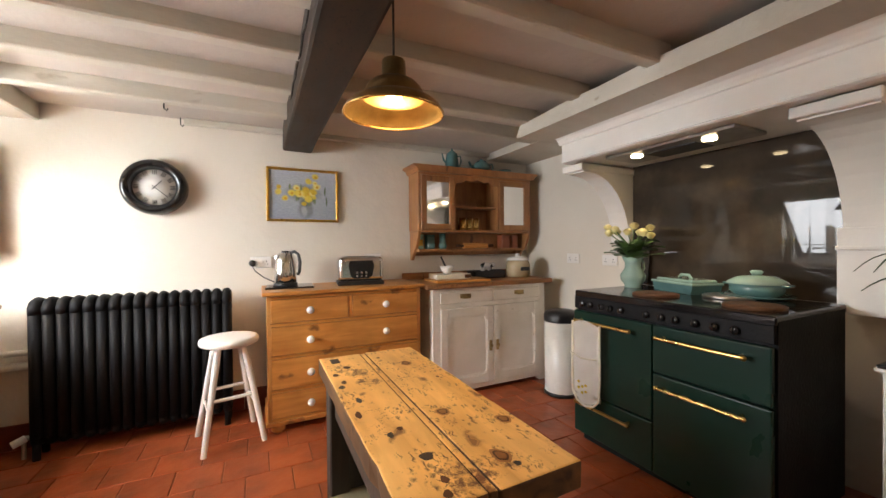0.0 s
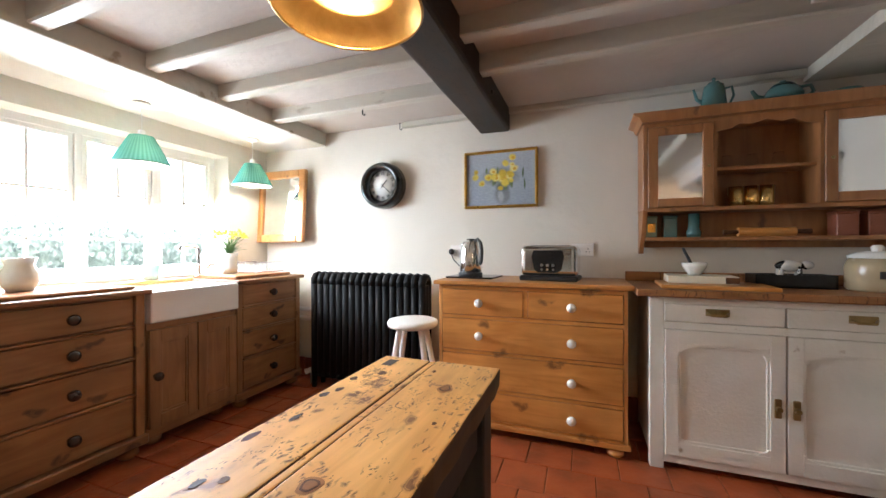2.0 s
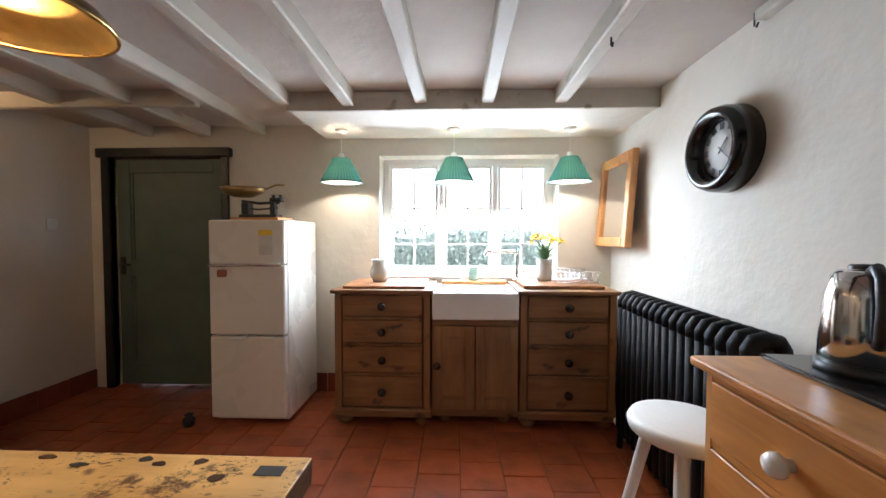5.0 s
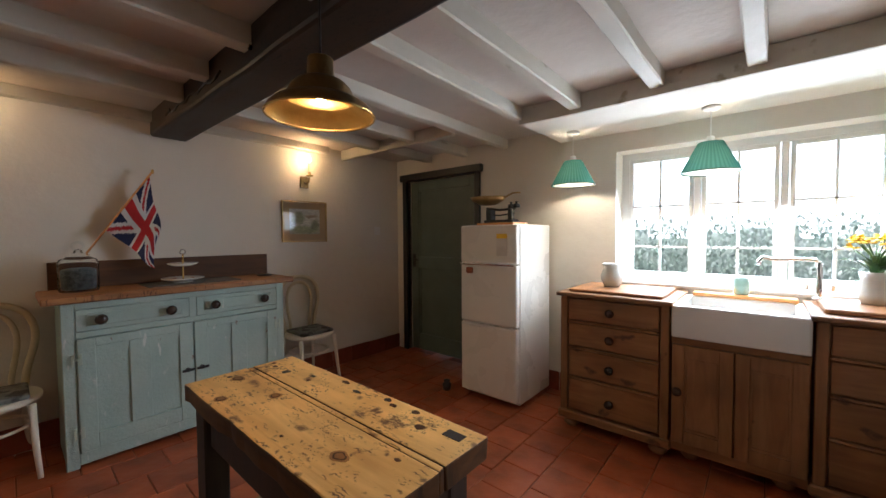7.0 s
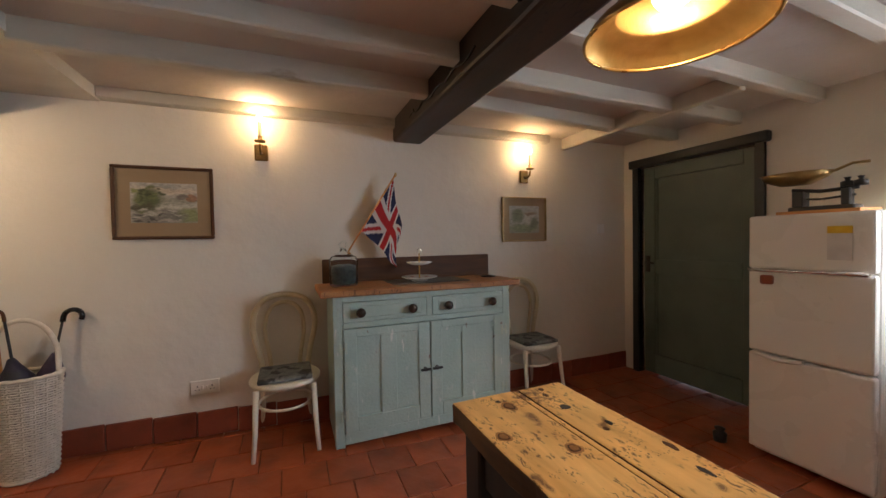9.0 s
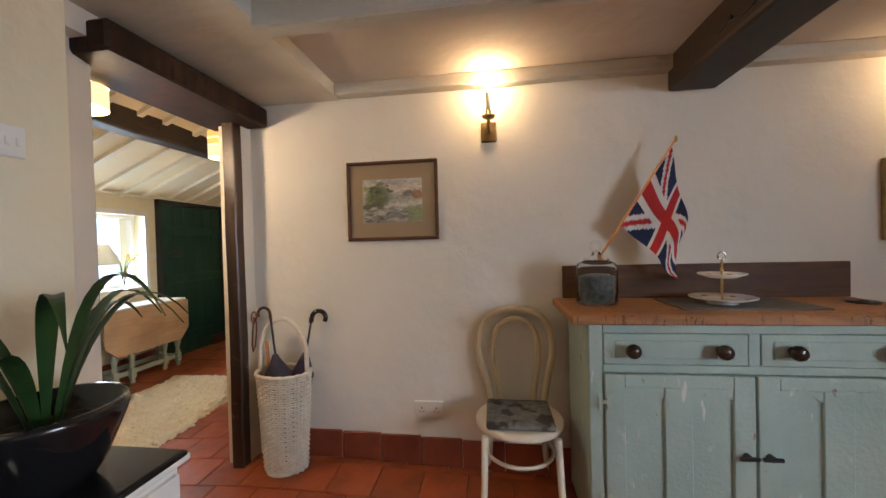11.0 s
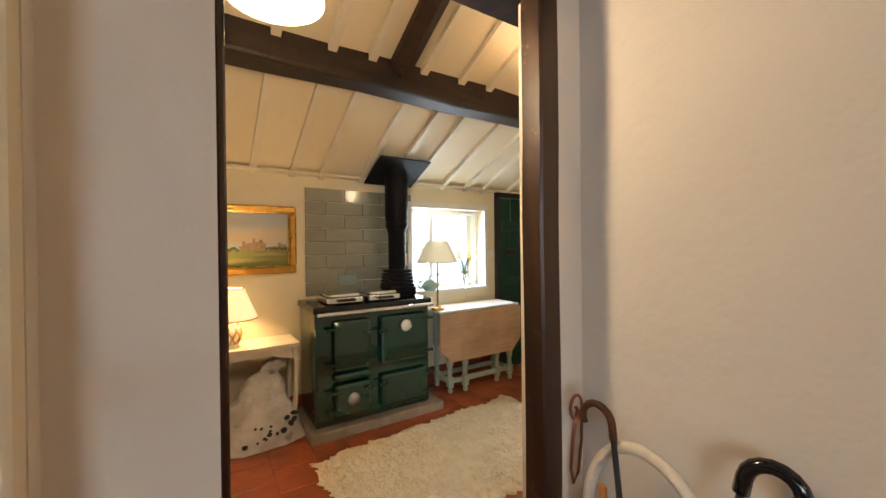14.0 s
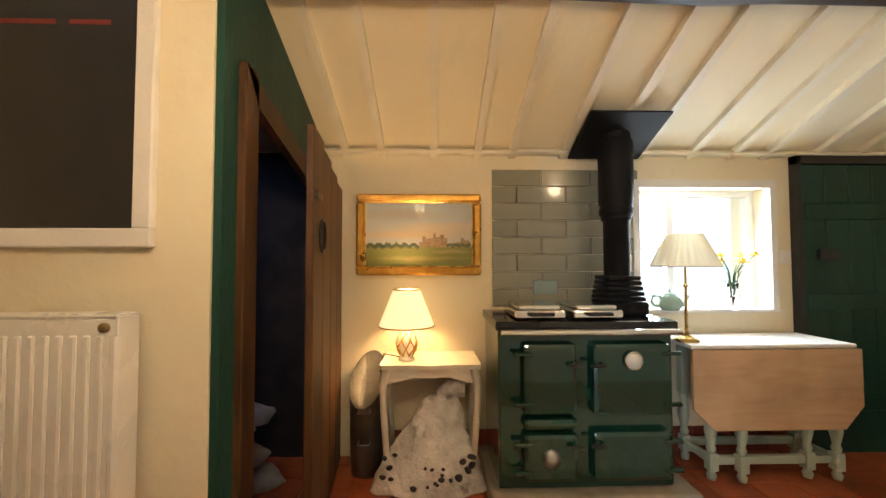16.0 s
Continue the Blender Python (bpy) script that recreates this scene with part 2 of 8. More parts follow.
PINE = wood("waxed_pine", (0.70, 0.32, 0.085), (0.54, 0.22, 0.05), 0.38, "x", knots=(0.16, 0.06, 0.02), coat=0.2, flat=1, kscale=3.4)
PINEZ = wood("waxed_pine_upright", (0.60, 0.29, 0.09), (0.46, 0.20, 0.055), 0.4, "z", knots=(0.16, 0.06, 0.02), coat=0.15)
SINKPINE = wood("brown_pine", (0.34, 0.168, 0.066), (0.235, 0.108, 0.040), 0.48, "x", knots=(0.06, 0.028, 0.014), coat=0.1, flat=1)
SINKPINEZ = wood("brown_pine_upright", (0.33, 0.166, 0.068), (0.225, 0.108, 0.042), 0.48, "z", knots=(0.06, 0.028, 0.014), coat=0.1)
DRESSPINE = wood("red_pine", (0.42, 0.19, 0.07), (0.30, 0.125, 0.045), 0.42, "z", knots=(0.10, 0.045, 0.02), coat=0.1)
BENCH = wood("bench_top_pine", (0.93, 0.57, 0.20), (0.70, 0.38, 0.11), 0.45, "y", knots=(0.15, 0.055, 0.018), ring=13, wear=(0.15, 0.06, 0.022), flat=2, kscale=5.0, pits=(0.10, 0.037, 0.012), gloss=0.4)
BENCHDARK = wood("bench_dark_wood", (0.05, 0.035, 0.025), (0.02, 0.014, 0.01), 0.6, "z")
BENCHEDGE = wood("bench_dark_edge", (0.17, 0.085, 0.034), (0.045, 0.024, 0.012), 0.6, "y", ring=9, gloss=0.3, wear=(0.02, 0.013, 0.009))
KNOTHALO = wood("knot_halo", (0.46, 0.22, 0.07), (0.32, 0.14, 0.04), 0.5, "y", gloss=0.35)
KNOTDARK = wood("knot_ring_wood", (0.13, 0.05, 0.018), (0.06, 0.024, 0.010), 0.55, "y", gloss=0.3)
KNOTCORE = wood("knot_core_wood", (0.34, 0.15, 0.045), (0.20, 0.085, 0.026), 0.5, "y", gloss=0.35)
GREYWOOD = wood("grey_shelf_wood", (0.30, 0.26, 0.16), (0.20, 0.17, 0.10), 0.7, "y")
WORKTOP = wood("brown_worktop", (0.42, 0.20, 0.08), (0.27, 0.12, 0.05), 0.5, "x", knots=(0.08, 0.04, 0.02), gloss=0.35, pits=(0.07, 0.03, 0.015))
DARKWOOD = wood("dark_stained_wood", (0.12, 0.052, 0.022), (0.065, 0.028, 0.013), 0.55, "x", gloss=0.3)
KNOBWOOD = material("polished_dark_knob", (0.045, 0.026, 0.018), (0.025, 0.015, 0.011), 0.22, scale=12, bump=0.03, coat=0.3)
WHITEPAINT = material("chalky_white_paint", (0.84, 0.80, 0.73), (0.76, 0.72, 0.64), 0.6, scale=5, bump=0.15, spots=(0.42, 0.33, 0.23), spot_scale=13, spot_lo=0.69, spot_hi=0.77)
WHITE = material("white_paint", (0.82, 0.80, 0.76), (0.76, 0.74, 0.70), 0.5, scale=4, bump=0.08)
CREAMPAINT = material("cream_paint", (0.80, 0.74, 0.60), (0.72, 0.66, 0.52), 0.45, scale=5, bump=0.12, spots=(0.55, 0.47, 0.36), spot_scale=14, spot_lo=0.72, spot_hi=0.8)
MINT = material("mint_paint", (0.40, 0.49, 0.435), (0.335, 0.43, 0.385), 0.6, scale=4, bump=0.2, spots=(0.52, 0.56, 0.50), spot_scale=9, spot_lo=0.64, spot_hi=0.72)
mn, ml_ = MINT.node_tree.nodes, MINT.node_tree.links
mb = mn["Principled BSDF"]
chip_src = mb.inputs["Base Color"].links[0].from_socket
for stretch_z, sc, lo, colour in ((0.25, 30, 0.66, (0.62, 0.64, 0.58)), (0.5, 22, 0.69, (0.20, 0.10, 0.07))):
    cm, cn, cr_, cx, ct = mn.new("ShaderNodeMapping"), mn.new("ShaderNodeTexNoise"), mn.new("ShaderNodeMapRange"), mn.new("ShaderNodeMixRGB"), mn.new("ShaderNodeTexCoord")
    cm.inputs["Scale"].default_value = (1, 1, stretch_z)
    cm.inputs["Location"].default_value = (sc * 0.1, 0, sc * 0.2)
    cn.inputs["Scale"].default_value, cn.inputs["Detail"].default_value = sc, 8
    cr_.inputs[1].default_value, cr_.inputs[2].default_value = lo, lo + 0.05
    ml_.new(ct.outputs["Object"], cm.inputs[0])
    ml_.new(cm.outputs[0], cn.inputs[0])
    ml_.new(cn.outputs[0], cr_.inputs[0])
    ml_.new(cr_.outputs[0], cx.inputs[0])
    ml_.new(chip_src, cx.inputs[1])
    cx.inputs[2].default_value = (*colour, 1)
    chip_src = cx.outputs[0]
ml_.new(chip_src, mb.inputs["Base Color"])
MINTLEG = material("pale_green_paint", (0.45, 0.52, 0.42), (0.38, 0.45, 0.36), 0.55, scale=6, bump=0.15, spots=(0.62, 0.6, 0.5), spot_scale=14, spot_lo=0.66, spot_hi=0.72)
GREENENAMEL = material("green_enamel", (0.006, 0.042, 0.028), (0.005, 0.034, 0.023), 0.14, scale=3, bump=0.012, bscale=9, coat=0.7)
RANGEGREEN = material("range_green_enamel", (0.004, 0.026, 0.018), (0.003, 0.021, 0.015), 0.3, scale=3, bump=0.012, bscale=9, coat=0.12, spec=0.3)
GREENDOOR = material("grey_green_paint", (0.115, 0.150, 0.125), (0.09, 0.122, 0.10), 0.5, scale=4, bump=0.15)
DARKGREEN = material("dark_green_paint", (0.012, 0.058, 0.042), (0.008, 0.042, 0.030), 0.5, scale=4, bump=0.2, stretch=(1, 1, 0.3), spec=0.35)
BLACK = material("black_iron", (0.012, 0.012, 0.013), (0.022, 0.022, 0.022), 0.38, scale=10, bump=0.12)
MATTBLACK = material("matt_black_enamel", (0.006, 0.006, 0.007), (0.010, 0.010, 0.011), 0.55, scale=10, bump=0.12, spec=0.14)
BLACKGLOSS = material("black_gloss", (0.010, 0.010, 0.011), (0.016, 0.015, 0.015), 0.12, scale=5, bump=0.02)
CHARCOAL = material("charcoal_paint", (0.030, 0.030, 0.032), (0.02, 0.02, 0.022), 0.5, scale=6, bump=0.1)
SLATE = material("blackboard_slate", (0.026, 0.025, 0.024), (0.018, 0.017, 0.017), 0.34, scale=3, bump=0.05)
SKIRT = material("skirting_tile", (0.27, 0.062, 0.030), (0.19, 0.042, 0.022), 0.42, scale=5, bump=0.25, bscale=14, vary=0.22, spots=(0.12, 0.034, 0.02), spot_scale=6, spot_lo=0.52, spot_hi=0.72)
LINING = wood("worn_lining_timber", (0.058, 0.027, 0.014), (0.018, 0.009, 0.006), 0.34, "z", ring=7, gloss=0.5, wear=(0.20, 0.11, 0.05))
VARNISH = wood("dark_varnished_lining", (0.050, 0.022, 0.012), (0.014, 0.007, 0.005), 0.2, "z", ring=6, gloss=0.6, coat=0.5, wear=(0.16, 0.085, 0.035))
SPLASH = material("bronze_glass", (0.052, 0.040, 0.030), (0.028, 0.023, 0.020), 0.06, scale=3.0, bump=0.0, spots=(0.085, 0.062, 0.042), spot_scale=4, spot_lo=0.5, spot_hi=0.75, spec=0.24)
SPLASH.node_tree.links.remove(SPLASH.node_tree.nodes["Principled BSDF"].inputs["Roughness"].links[0])
SPLASH.node_tree.nodes["Principled BSDF"].inputs["Roughness"].default_value = 0.025
CHROME = material("chrome", (0.75, 0.75, 0.74), (0.68, 0.68, 0.68), 0.12, 1.0, scale=8, bump=0.02)
STEEL = material("brushed_steel", (0.50, 0.49, 0.47), (0.40, 0.39, 0.38), 0.32, 1.0, scale=12, bump=0.05, stretch=(1, 1, 0.1))
GALV = material("galvanised_steel", (0.42, 0.40, 0.37), (0.27, 0.255, 0.235), 0.45, 0.45, scale=9, bump=0.12)
BRASS = material("brass", (0.70, 0.47, 0.17), (0.50, 0.32, 0.10), 0.28, 1.0, scale=9, bump=0.06)
OLDBRASS = material("aged_brass", (0.46, 0.33, 0.15), (0.28, 0.19, 0.08), 0.36, 1.0, scale=12, bump=0.15)
HAMMERED = material("hammered_brass", (0.54, 0.35, 0.12), (0.38, 0.23, 0.07), 0.42, 1.0, scale=12, bump=0.3, bscale=70, bdist=0.004)
GILT = material("gilt_frame", (0.62, 0.36, 0.07), (0.42, 0.22, 0.04), 0.3, 0.85, scale=14, bump=0.2)
PORCELAIN = material("white_porcelain", (0.84, 0.82, 0.78), (0.80, 0.78, 0.74), 0.18, scale=4, bump=0.02, coat=0.3)
ENAMELWHITE = material("white_appliance", (0.80, 0.78, 0.72), (0.77, 0.75, 0.69), 0.28, scale=3, bump=0.04)
TEAL = material("teal_stoneware", (0.10, 0.21, 0.20), (0.07, 0.16, 0.155), 0.2, scale=8, bump=0.04, coat=0.3)
SAGE = material("sage_ceramic", (0.30, 0.44, 0.37), (0.24, 0.37, 0.31), 0.18, scale=6, bump=0.03, coat=0.3)
GREYPOT = material("grey_white_glaze", (0.58, 0.60, 0.57), (0.50, 0.52, 0.50), 0.25, scale=10, bump=0.05, spots=(0.42, 0.45, 0.44), spot_scale=7)


def silk(name, colour, through_colour, share=0.5, pleats=1):
    """Lampshade cloth: part of the light goes through it."""
    m = bpy.data.materials.new(name)
    m.use_nodes = True
    n, l = m.node_tree.nodes, m.node_tree.links
    n.remove(n["Principled BSDF"])
    df, tr, mx, rr = n.new("ShaderNodeBsdfDiffuse"), n.new("ShaderNodeBsdfTranslucent"), n.new("ShaderNodeMixShader"), n.new("ShaderNodeMapRange")
    df.inputs[0].default_value, tr.inputs[0].default_value = (*colour, 1), (*through_colour, 1)
    tc, gr, ml, sn = n.new("ShaderNodeTexCoord"), n.new("ShaderNodeTexGradient"), n.new("ShaderNodeMath"), n.new("ShaderNodeMath")
    gr.gradient_type, ml.operation, sn.operation = "RADIAL", "MULTIPLY", "SINE"
    ml.inputs[1].default_value = 2 * math.pi * pleats
    l.new(tc.outputs["Object"], gr.inputs[0])
    l.new(gr.outputs["Fac"], ml.inputs[0])
    l.new(ml.outputs[0], sn.inputs[0])
    l.new(sn.outputs[0], rr.inputs[0])
    rr.inputs[1].default_value, rr.inputs[2].default_value = -1.0, 1.0
    rr.inputs[3].default_value, rr.inputs[4].default_value = share * 0.45, min(0.9, share * 1.4)
    l.new(rr.outputs[0], mx.inputs[0])
    l.new(df.outputs[0], mx.inputs[1])
    l.new(tr.outputs[0], mx.inputs[2])
    l.new(mx.outputs[0], n["Material Output"].inputs[0])
    return m


SHADEGREEN = silk("green_pleated_silk", (0.028, 0.115, 0.105), (0.10, 0.26, 0.235), 0.42, 40)
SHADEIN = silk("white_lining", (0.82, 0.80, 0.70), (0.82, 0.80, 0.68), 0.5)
SHADECREAM = material("lit_cream_shade", (0.85, 0.74, 0.52), (0.80, 0.68, 0.46), 0.8, scale=6, bump=0.1, emit=(1.0, 0.70, 0.33), power=1.1)
SHADEPLEAT = silk("pleated_beige_shade", (0.74, 0.66, 0.48), (0.80, 0.72, 0.52), 0.5, 30)
SHADEDRUM = material("lit_amber_shade", (0.8, 0.55, 0.22), (0.7, 0.46, 0.16), 0.8, scale=8, bump=0.1, emit=(1.0, 0.55, 0.14), power=0.9)
SHADELOW = material("lit_cream_band", (0.85, 0.7, 0.45), None, 0.8, emit=(1.0, 0.74, 0.36), power=1.2)
SHADELIGHT = material("lit_white_diffuser", (0.9, 0.85, 0.75), None, 0.7, emit=(1.0, 0.86, 0.62), power=5.0)
BULB = material("lit_bulb", (1, 0.9, 0.7), None, 0.4, bump=0, emit=(1.0, 0.82, 0.50), power=30.0)
FLEECE = material("cream_fleece", (0.86, 0.77, 0.57), (0.76, 0.65, 0.44), 0.95, scale=14, bump=0.8, bscale=40, bdist=0.04, sheen=0.4)
STONE = material("hearth_stone", (0.34, 0.29, 0.22), (0.25, 0.21, 0.16), 0.75, scale=7, bump=0.35, bscale=25)
SACK = material("clear_plastic_sack", (0.74, 0.70, 0.64), (0.50, 0.46, 0.42), 0.2, scale=8, bump=0.8, bscale=13, spots=(0.20, 0.18, 0.165), spot_scale=9, spot_lo=0.62, spot_hi=0.72, bdist=0.05)
LEAF = material("leaf_green", (0.085, 0.17, 0.045), (0.055, 0.115, 0.03), 0.4, scale=14, bump=0.1)
DARKLEAF = material("dark_leaf", (0.03, 0.075, 0.02), (0.02, 0.05, 0.014), 0.35, scale=14, bump=0.1)
YELLOW = material("daffodil_yellow", (0.80, 0.58, 0.04), (0.75, 0.48, 0.02), 0.6, scale=20, bump=0.1)
ROSE = material("cream_rose", (0.80, 0.72, 0.36), (0.72, 0.62, 0.22), 0.6, scale=20, bump=0.15)
CLOTH = material("cream_cotton", (0.84, 0.79, 0.73), (0.80, 0.74, 0.67), 0.9, scale=9, bump=0.2, bscale=60, bdist=0.006)
CUSHION = material("grey_cushion", (0.20, 0.20, 0.18), (0.12, 0.12, 0.11), 0.9, scale=26, bump=0.3, spots=(0.05, 0.045, 0.04), spot_scale=14, spot_lo=0.52, spot_hi=0.6)
CHAIRPAINT = material("chair_cream_paint", (0.76, 0.70, 0.58), (0.70, 0.63, 0.50), 0.4, scale=6, bump=0.08)
HOOPPAINT = material("yellowed_cream_paint", (0.60, 0.50, 0.32), (0.52, 0.42, 0.26), 0.4, scale=6, bump=0.08)
WICKER = material("white_wicker", (0.74, 0.68, 0.58), (0.62, 0.56, 0.46), 0.6, scale=20, bump=0.2)
MIRROR = material("mirror_glass", (0.9, 0.9, 0.9), (0.9, 0.9, 0.9), 0.02, 1.0, bump=0)
GLAZETILE = material("sage_wall_tile", (0.27, 0.27, 0.21), (0.23, 0.23, 0.18), 0.12, scale=4, bump=0.06, bscale=8, vary=0.12, coat=0.4)
PAPER = material("off_white_paper", (0.74, 0.72, 0.68), None, 0.8, bump=0.05)
MOUNT = material("tan_mount", (0.33, 0.235, 0.135), (0.30, 0.21, 0.12), 0.8, scale=3, bump=0.05, coat=0.35)
NAVY = material("flag_navy", (0.012, 0.018, 0.07), None, 0.8, bump=0.1)
RED = material("flag_red", (0.50, 0.018, 0.022), None, 0.8, bump=0.1)
FLAGWHITE = material("flag_white", (0.74, 0.70, 0.66), None, 0.8, bump=0.1)
UMBRELLA = material("umbrella_nylon", (0.018, 0.018, 0.024), (0.03, 0.02, 0.05), 0.5, scale=10, bump=0.3)
TERRA = material("terracotta_red", (0.30, 0.09, 0.045), None, 0.5, bump=0.1)
# near-black that stands for shade in the store; also the pot's soil
GLOOMSOIL = material("store_shade_and_soil", (0.022, 0.02, 0.024), (0.01, 0.01, 0.014), 0.9, scale=6, bump=0.3)
PALESTONE = material("pale_rubble", (0.34, 0.34, 0.36), (0.2, 0.2, 0.22), 0.85, scale=6, bump=0.4, bscale=20)


def glass_material(name, tint=(1, 1, 1), rough=0.0):
    m = bpy.data.materials.new(name)
    m.use_nodes = True
    b = m.node_tree.nodes["Principled BSDF"]
    b.inputs["Base Color"].default_value = (*tint, 1)
    b.inputs["Transmission Weight"].default_value, b.inputs["Roughness"].default_value, b.inputs["IOR"].default_value = 1.0, rough, 1.45
    return m


GLASS = glass_material("clear_glass")
BLUEGLASS = glass_material("grey_glass", (0.75, 0.82, 0.85))
THINGLASS = glass_material("thin_jar_glass", (0.93, 0.96, 0.96))
THINGLASS.node_tree.nodes["Principled BSDF"].inputs["IOR"].default_value = 1.1

# ---- mesh helpers ----


def box(x0, x1, y0, y1, z0, z1, bevel=0.0, seg=1):
    bm = bmesh.new()
    bmesh.ops.create_cube(bm, size=1.0)
    for v in bm.verts:
        v.co = Vector(((x0 + x1) / 2 + v.co.x * (x1 - x0), (y0 + y1) / 2 + v.co.y * (y1 - y0), (z0 + z1) / 2 + v.co.z * (z1 - z0)))
    if bevel:
        bmesh.ops.bevel(bm, geom=bm.edges[:], offset=bevel, segments=seg, affect="EDGES", profile=0.5)
    return bm


def rod(p0, p1, r0, r1=None, seg=12):
    r1 = r0 if r1 is None else r1
    p0, p1 = Vector(p0), Vector(p1)
    bm = bmesh.new()
    bmesh.ops.create_cone(bm, cap_ends=True, segments=seg, radius1=r0, radius2=r1, depth=(p1 - p0).length)
    m = Matrix.Translation((p0 + p1) / 2) @ (p1 - p0).to_track_quat("Z", "Y").to_matrix().to_4x4()
    bmesh.ops.transform(bm, matrix=m, verts=bm.verts)
    return bm


def turn(profile, seg=28, m=None, pleat=0.0, pleats=0):
    """A turned body round z from (radius, height) pairs."""
    bm = bmesh.new()
    rings = []
    for r, z in profile:
        if r < 1e-5:
            rings.append([bm.verts.new((0, 0, z))])
        else:
            ring_verts = []
            for i in range(seg):
                a = 2 * math.pi * i / seg
                rr = r * (1 + pleat * (1 if i % 2 else -1)) if pleats else r
                ring_verts.append(bm.verts.new((rr * math.cos(a), rr * math.sin(a), z)))
            rings.append(ring_verts)
    for a, b in zip(rings, rings[1:]):
        for i in range(seg):
            j = (i + 1) % seg
            if len(a) == 1 and len(b) == 1:
                continue
            if len(a) == 1:
                bm.faces.new((a[0], b[j], b[i]))
            elif len(b) == 1:
                bm.faces.new((a[i], a[j], b[0]))
            else:
                bm.faces.new((a[i], a[j], b[j], b[i]))
    bmesh.ops.recalc_face_normals(bm, faces=bm.faces)
    for f in bm.faces:
        f.smooth = True
    if m:
        bmesh.ops.transform(bm, matrix=m, verts=bm.verts)
    return bm


def tube(points, r, seg=8, closed=False, r_end=None):
    """A round bar along a line of points."""
    pts = [Vector(p) for p in points]
    bm = bmesh.new()
    rings, n = [], len(pts)
    up = Vector((0, 0, 1))
    for i, p in enumerate(pts):
        a = pts[(i - 1) % n] if closed or i else pts[i]
        b = pts[(i + 1) % n] if closed or i < n - 1 else pts[i]
        d = (b - a).normalized()
        if abs(d.dot(up)) > 0.98:
            up = Vector((1, 0, 0)) if abs(d.x) < 0.9 else Vector((0, 1, 0))
        s = d.cross(up).normalized()
        up = s.cross(d).normalized()
        rad = r if r_end is None else r + (r_end - r) * i / max(1, n - 1)
        rings.append([bm.verts.new(p + rad * (math.cos(2 * math.pi * k / seg) * s + math.sin(2 * math.pi * k / seg) * up)) for k in range(seg)])
    for i in range(n if closed else n - 1):
        a, b = rings[i], rings[(i + 1) % n]
        for k in range(seg):
            f = bm.faces.new((a[k], a[(k + 1) % seg], b[(k + 1) % seg], b[k]))
            f.smooth = True
    if not closed:
        bm.faces.new(rings[0])
        bm.faces.new(rings[-1])
    bmesh.ops.recalc_face_normals(bm, faces=bm.faces)
    return bm


def bent(points, n=5):
    """A smooth line through the points."""
    p = [Vector(q) for q in points]
    out = []
    for i in range(len(p) - 1):
        a, b, c, d = p[max(0, i - 1)], p[i], p[i + 1], p[min(len(p) - 1, i + 2)]
        for k in range(n):
            t = k / n
            out.append(0.5 * ((2 * b) + (c - a) * t + (2 * a - 5 * b + 4 * c - d) * t * t + (3 * b - a - 3 * c + d) * t ** 3))
    return out + [p[-1]]


def prism(outline, y0, y1, axis="y"):
    """A flat outline of (x, z) pairs pushed along y (or of (y, z) along x, or (x, y) along z)."""
    bm = bmesh.new()
    put = {"y": lambda u, w, s: (u, s, w), "x": lambda u, w, s: (s, u, w), "z": lambda u, w, s: (u, w, s)}[axis]
    a = [bm.verts.new(put(u, w, y0)) for u, w in outline]
    b = [bm.verts.new(put(u, w, y1)) for u, w in outline]
    bm.faces.new(a)
    bm.faces.new(b[::-1])
    for i in range(len(a)):
        j = (i + 1) % len(a)
        bm.faces.new((a[i], b[i], b[j], a[j]))
    bmesh.ops.recalc_face_normals(bm, faces=bm.faces)
    return bm


def ball(c, r, sx=1, sy=1, sz=1, seg=14):
    bm = bmesh.new()
    bmesh.ops.create_uvsphere(bm, u_segments=seg, v_segments=max(6, seg // 2 + 1), radius=r)
    for v in bm.verts:
        v.co = Vector((c[0] + v.co.x * sx, c[1] + v.co.y * sy, c[2] + v.co.z * sz))
    for f in bm.faces:
        f.smooth = True
    return bm


def join(*bms):
    """One bmesh of several."""
    out = bms[0]
    tmp = bpy.data.meshes.new("tmp")
    for b in bms[1:]:
        b.to_mesh(tmp)
        b.free()
        out.from_mesh(tmp)
        tmp.clear_geometry()
    bpy.data.meshes.remove(tmp)
    return out


def uneven(bm, amount, scale=3.0):
    for v in bm.verts:
        v.co += amount * noise.noise_vector(v.co * scale)
    return bm


def cut(bm, axis, n, lo, hi):
    """Adds n cross cuts along an axis so that a long piece can be made uneven."""
    for i in range(1, n):
        co, no = [0, 0, 0], [0, 0, 0]
        co[axis], no[axis] = lo + (hi - lo) * i / n, 1
        bmesh.ops.bisect_plane(bm, geom=bm.verts[:] + bm.edges[:] + bm.faces[:], plane_co=co, plane_no=no)
    return bm


def mesh_ob(name, bm, mat):
    me = bpy.data.meshes.new(name)
    bm.to_mesh(me)
    bm.free()
    for m in (mat if isinstance(mat, (list, tuple)) else [mat]):
        me.materials.append(m)
    return new(name, me)


def part(name, bm, mat, parent, label=""):
    ob = mesh_ob(name, bm, mat)
    ob.parent = parent
    return tagged(ob, label)


def thing(name, label, category, m=None, group=""):
    ob = new(name)
    ob.empty_display_size = 0.1
    if m:
        ob.matrix_world = m
    return tagged(ob, label, category, group)


def single(name, bm, mat, label, category, m=None, group=""):
    ob = mesh_ob(name, bm, mat)
    if m:
        ob.matrix_world = m
    return tagged(ob, label, category, group)


def structure(name, bm, mat, label, category):
    return tagged(mesh_ob(name, bm, mat), label, category, "", "structure")


XW, XE, YS, YN = -1.79, 2.70, -1.03, 3.19

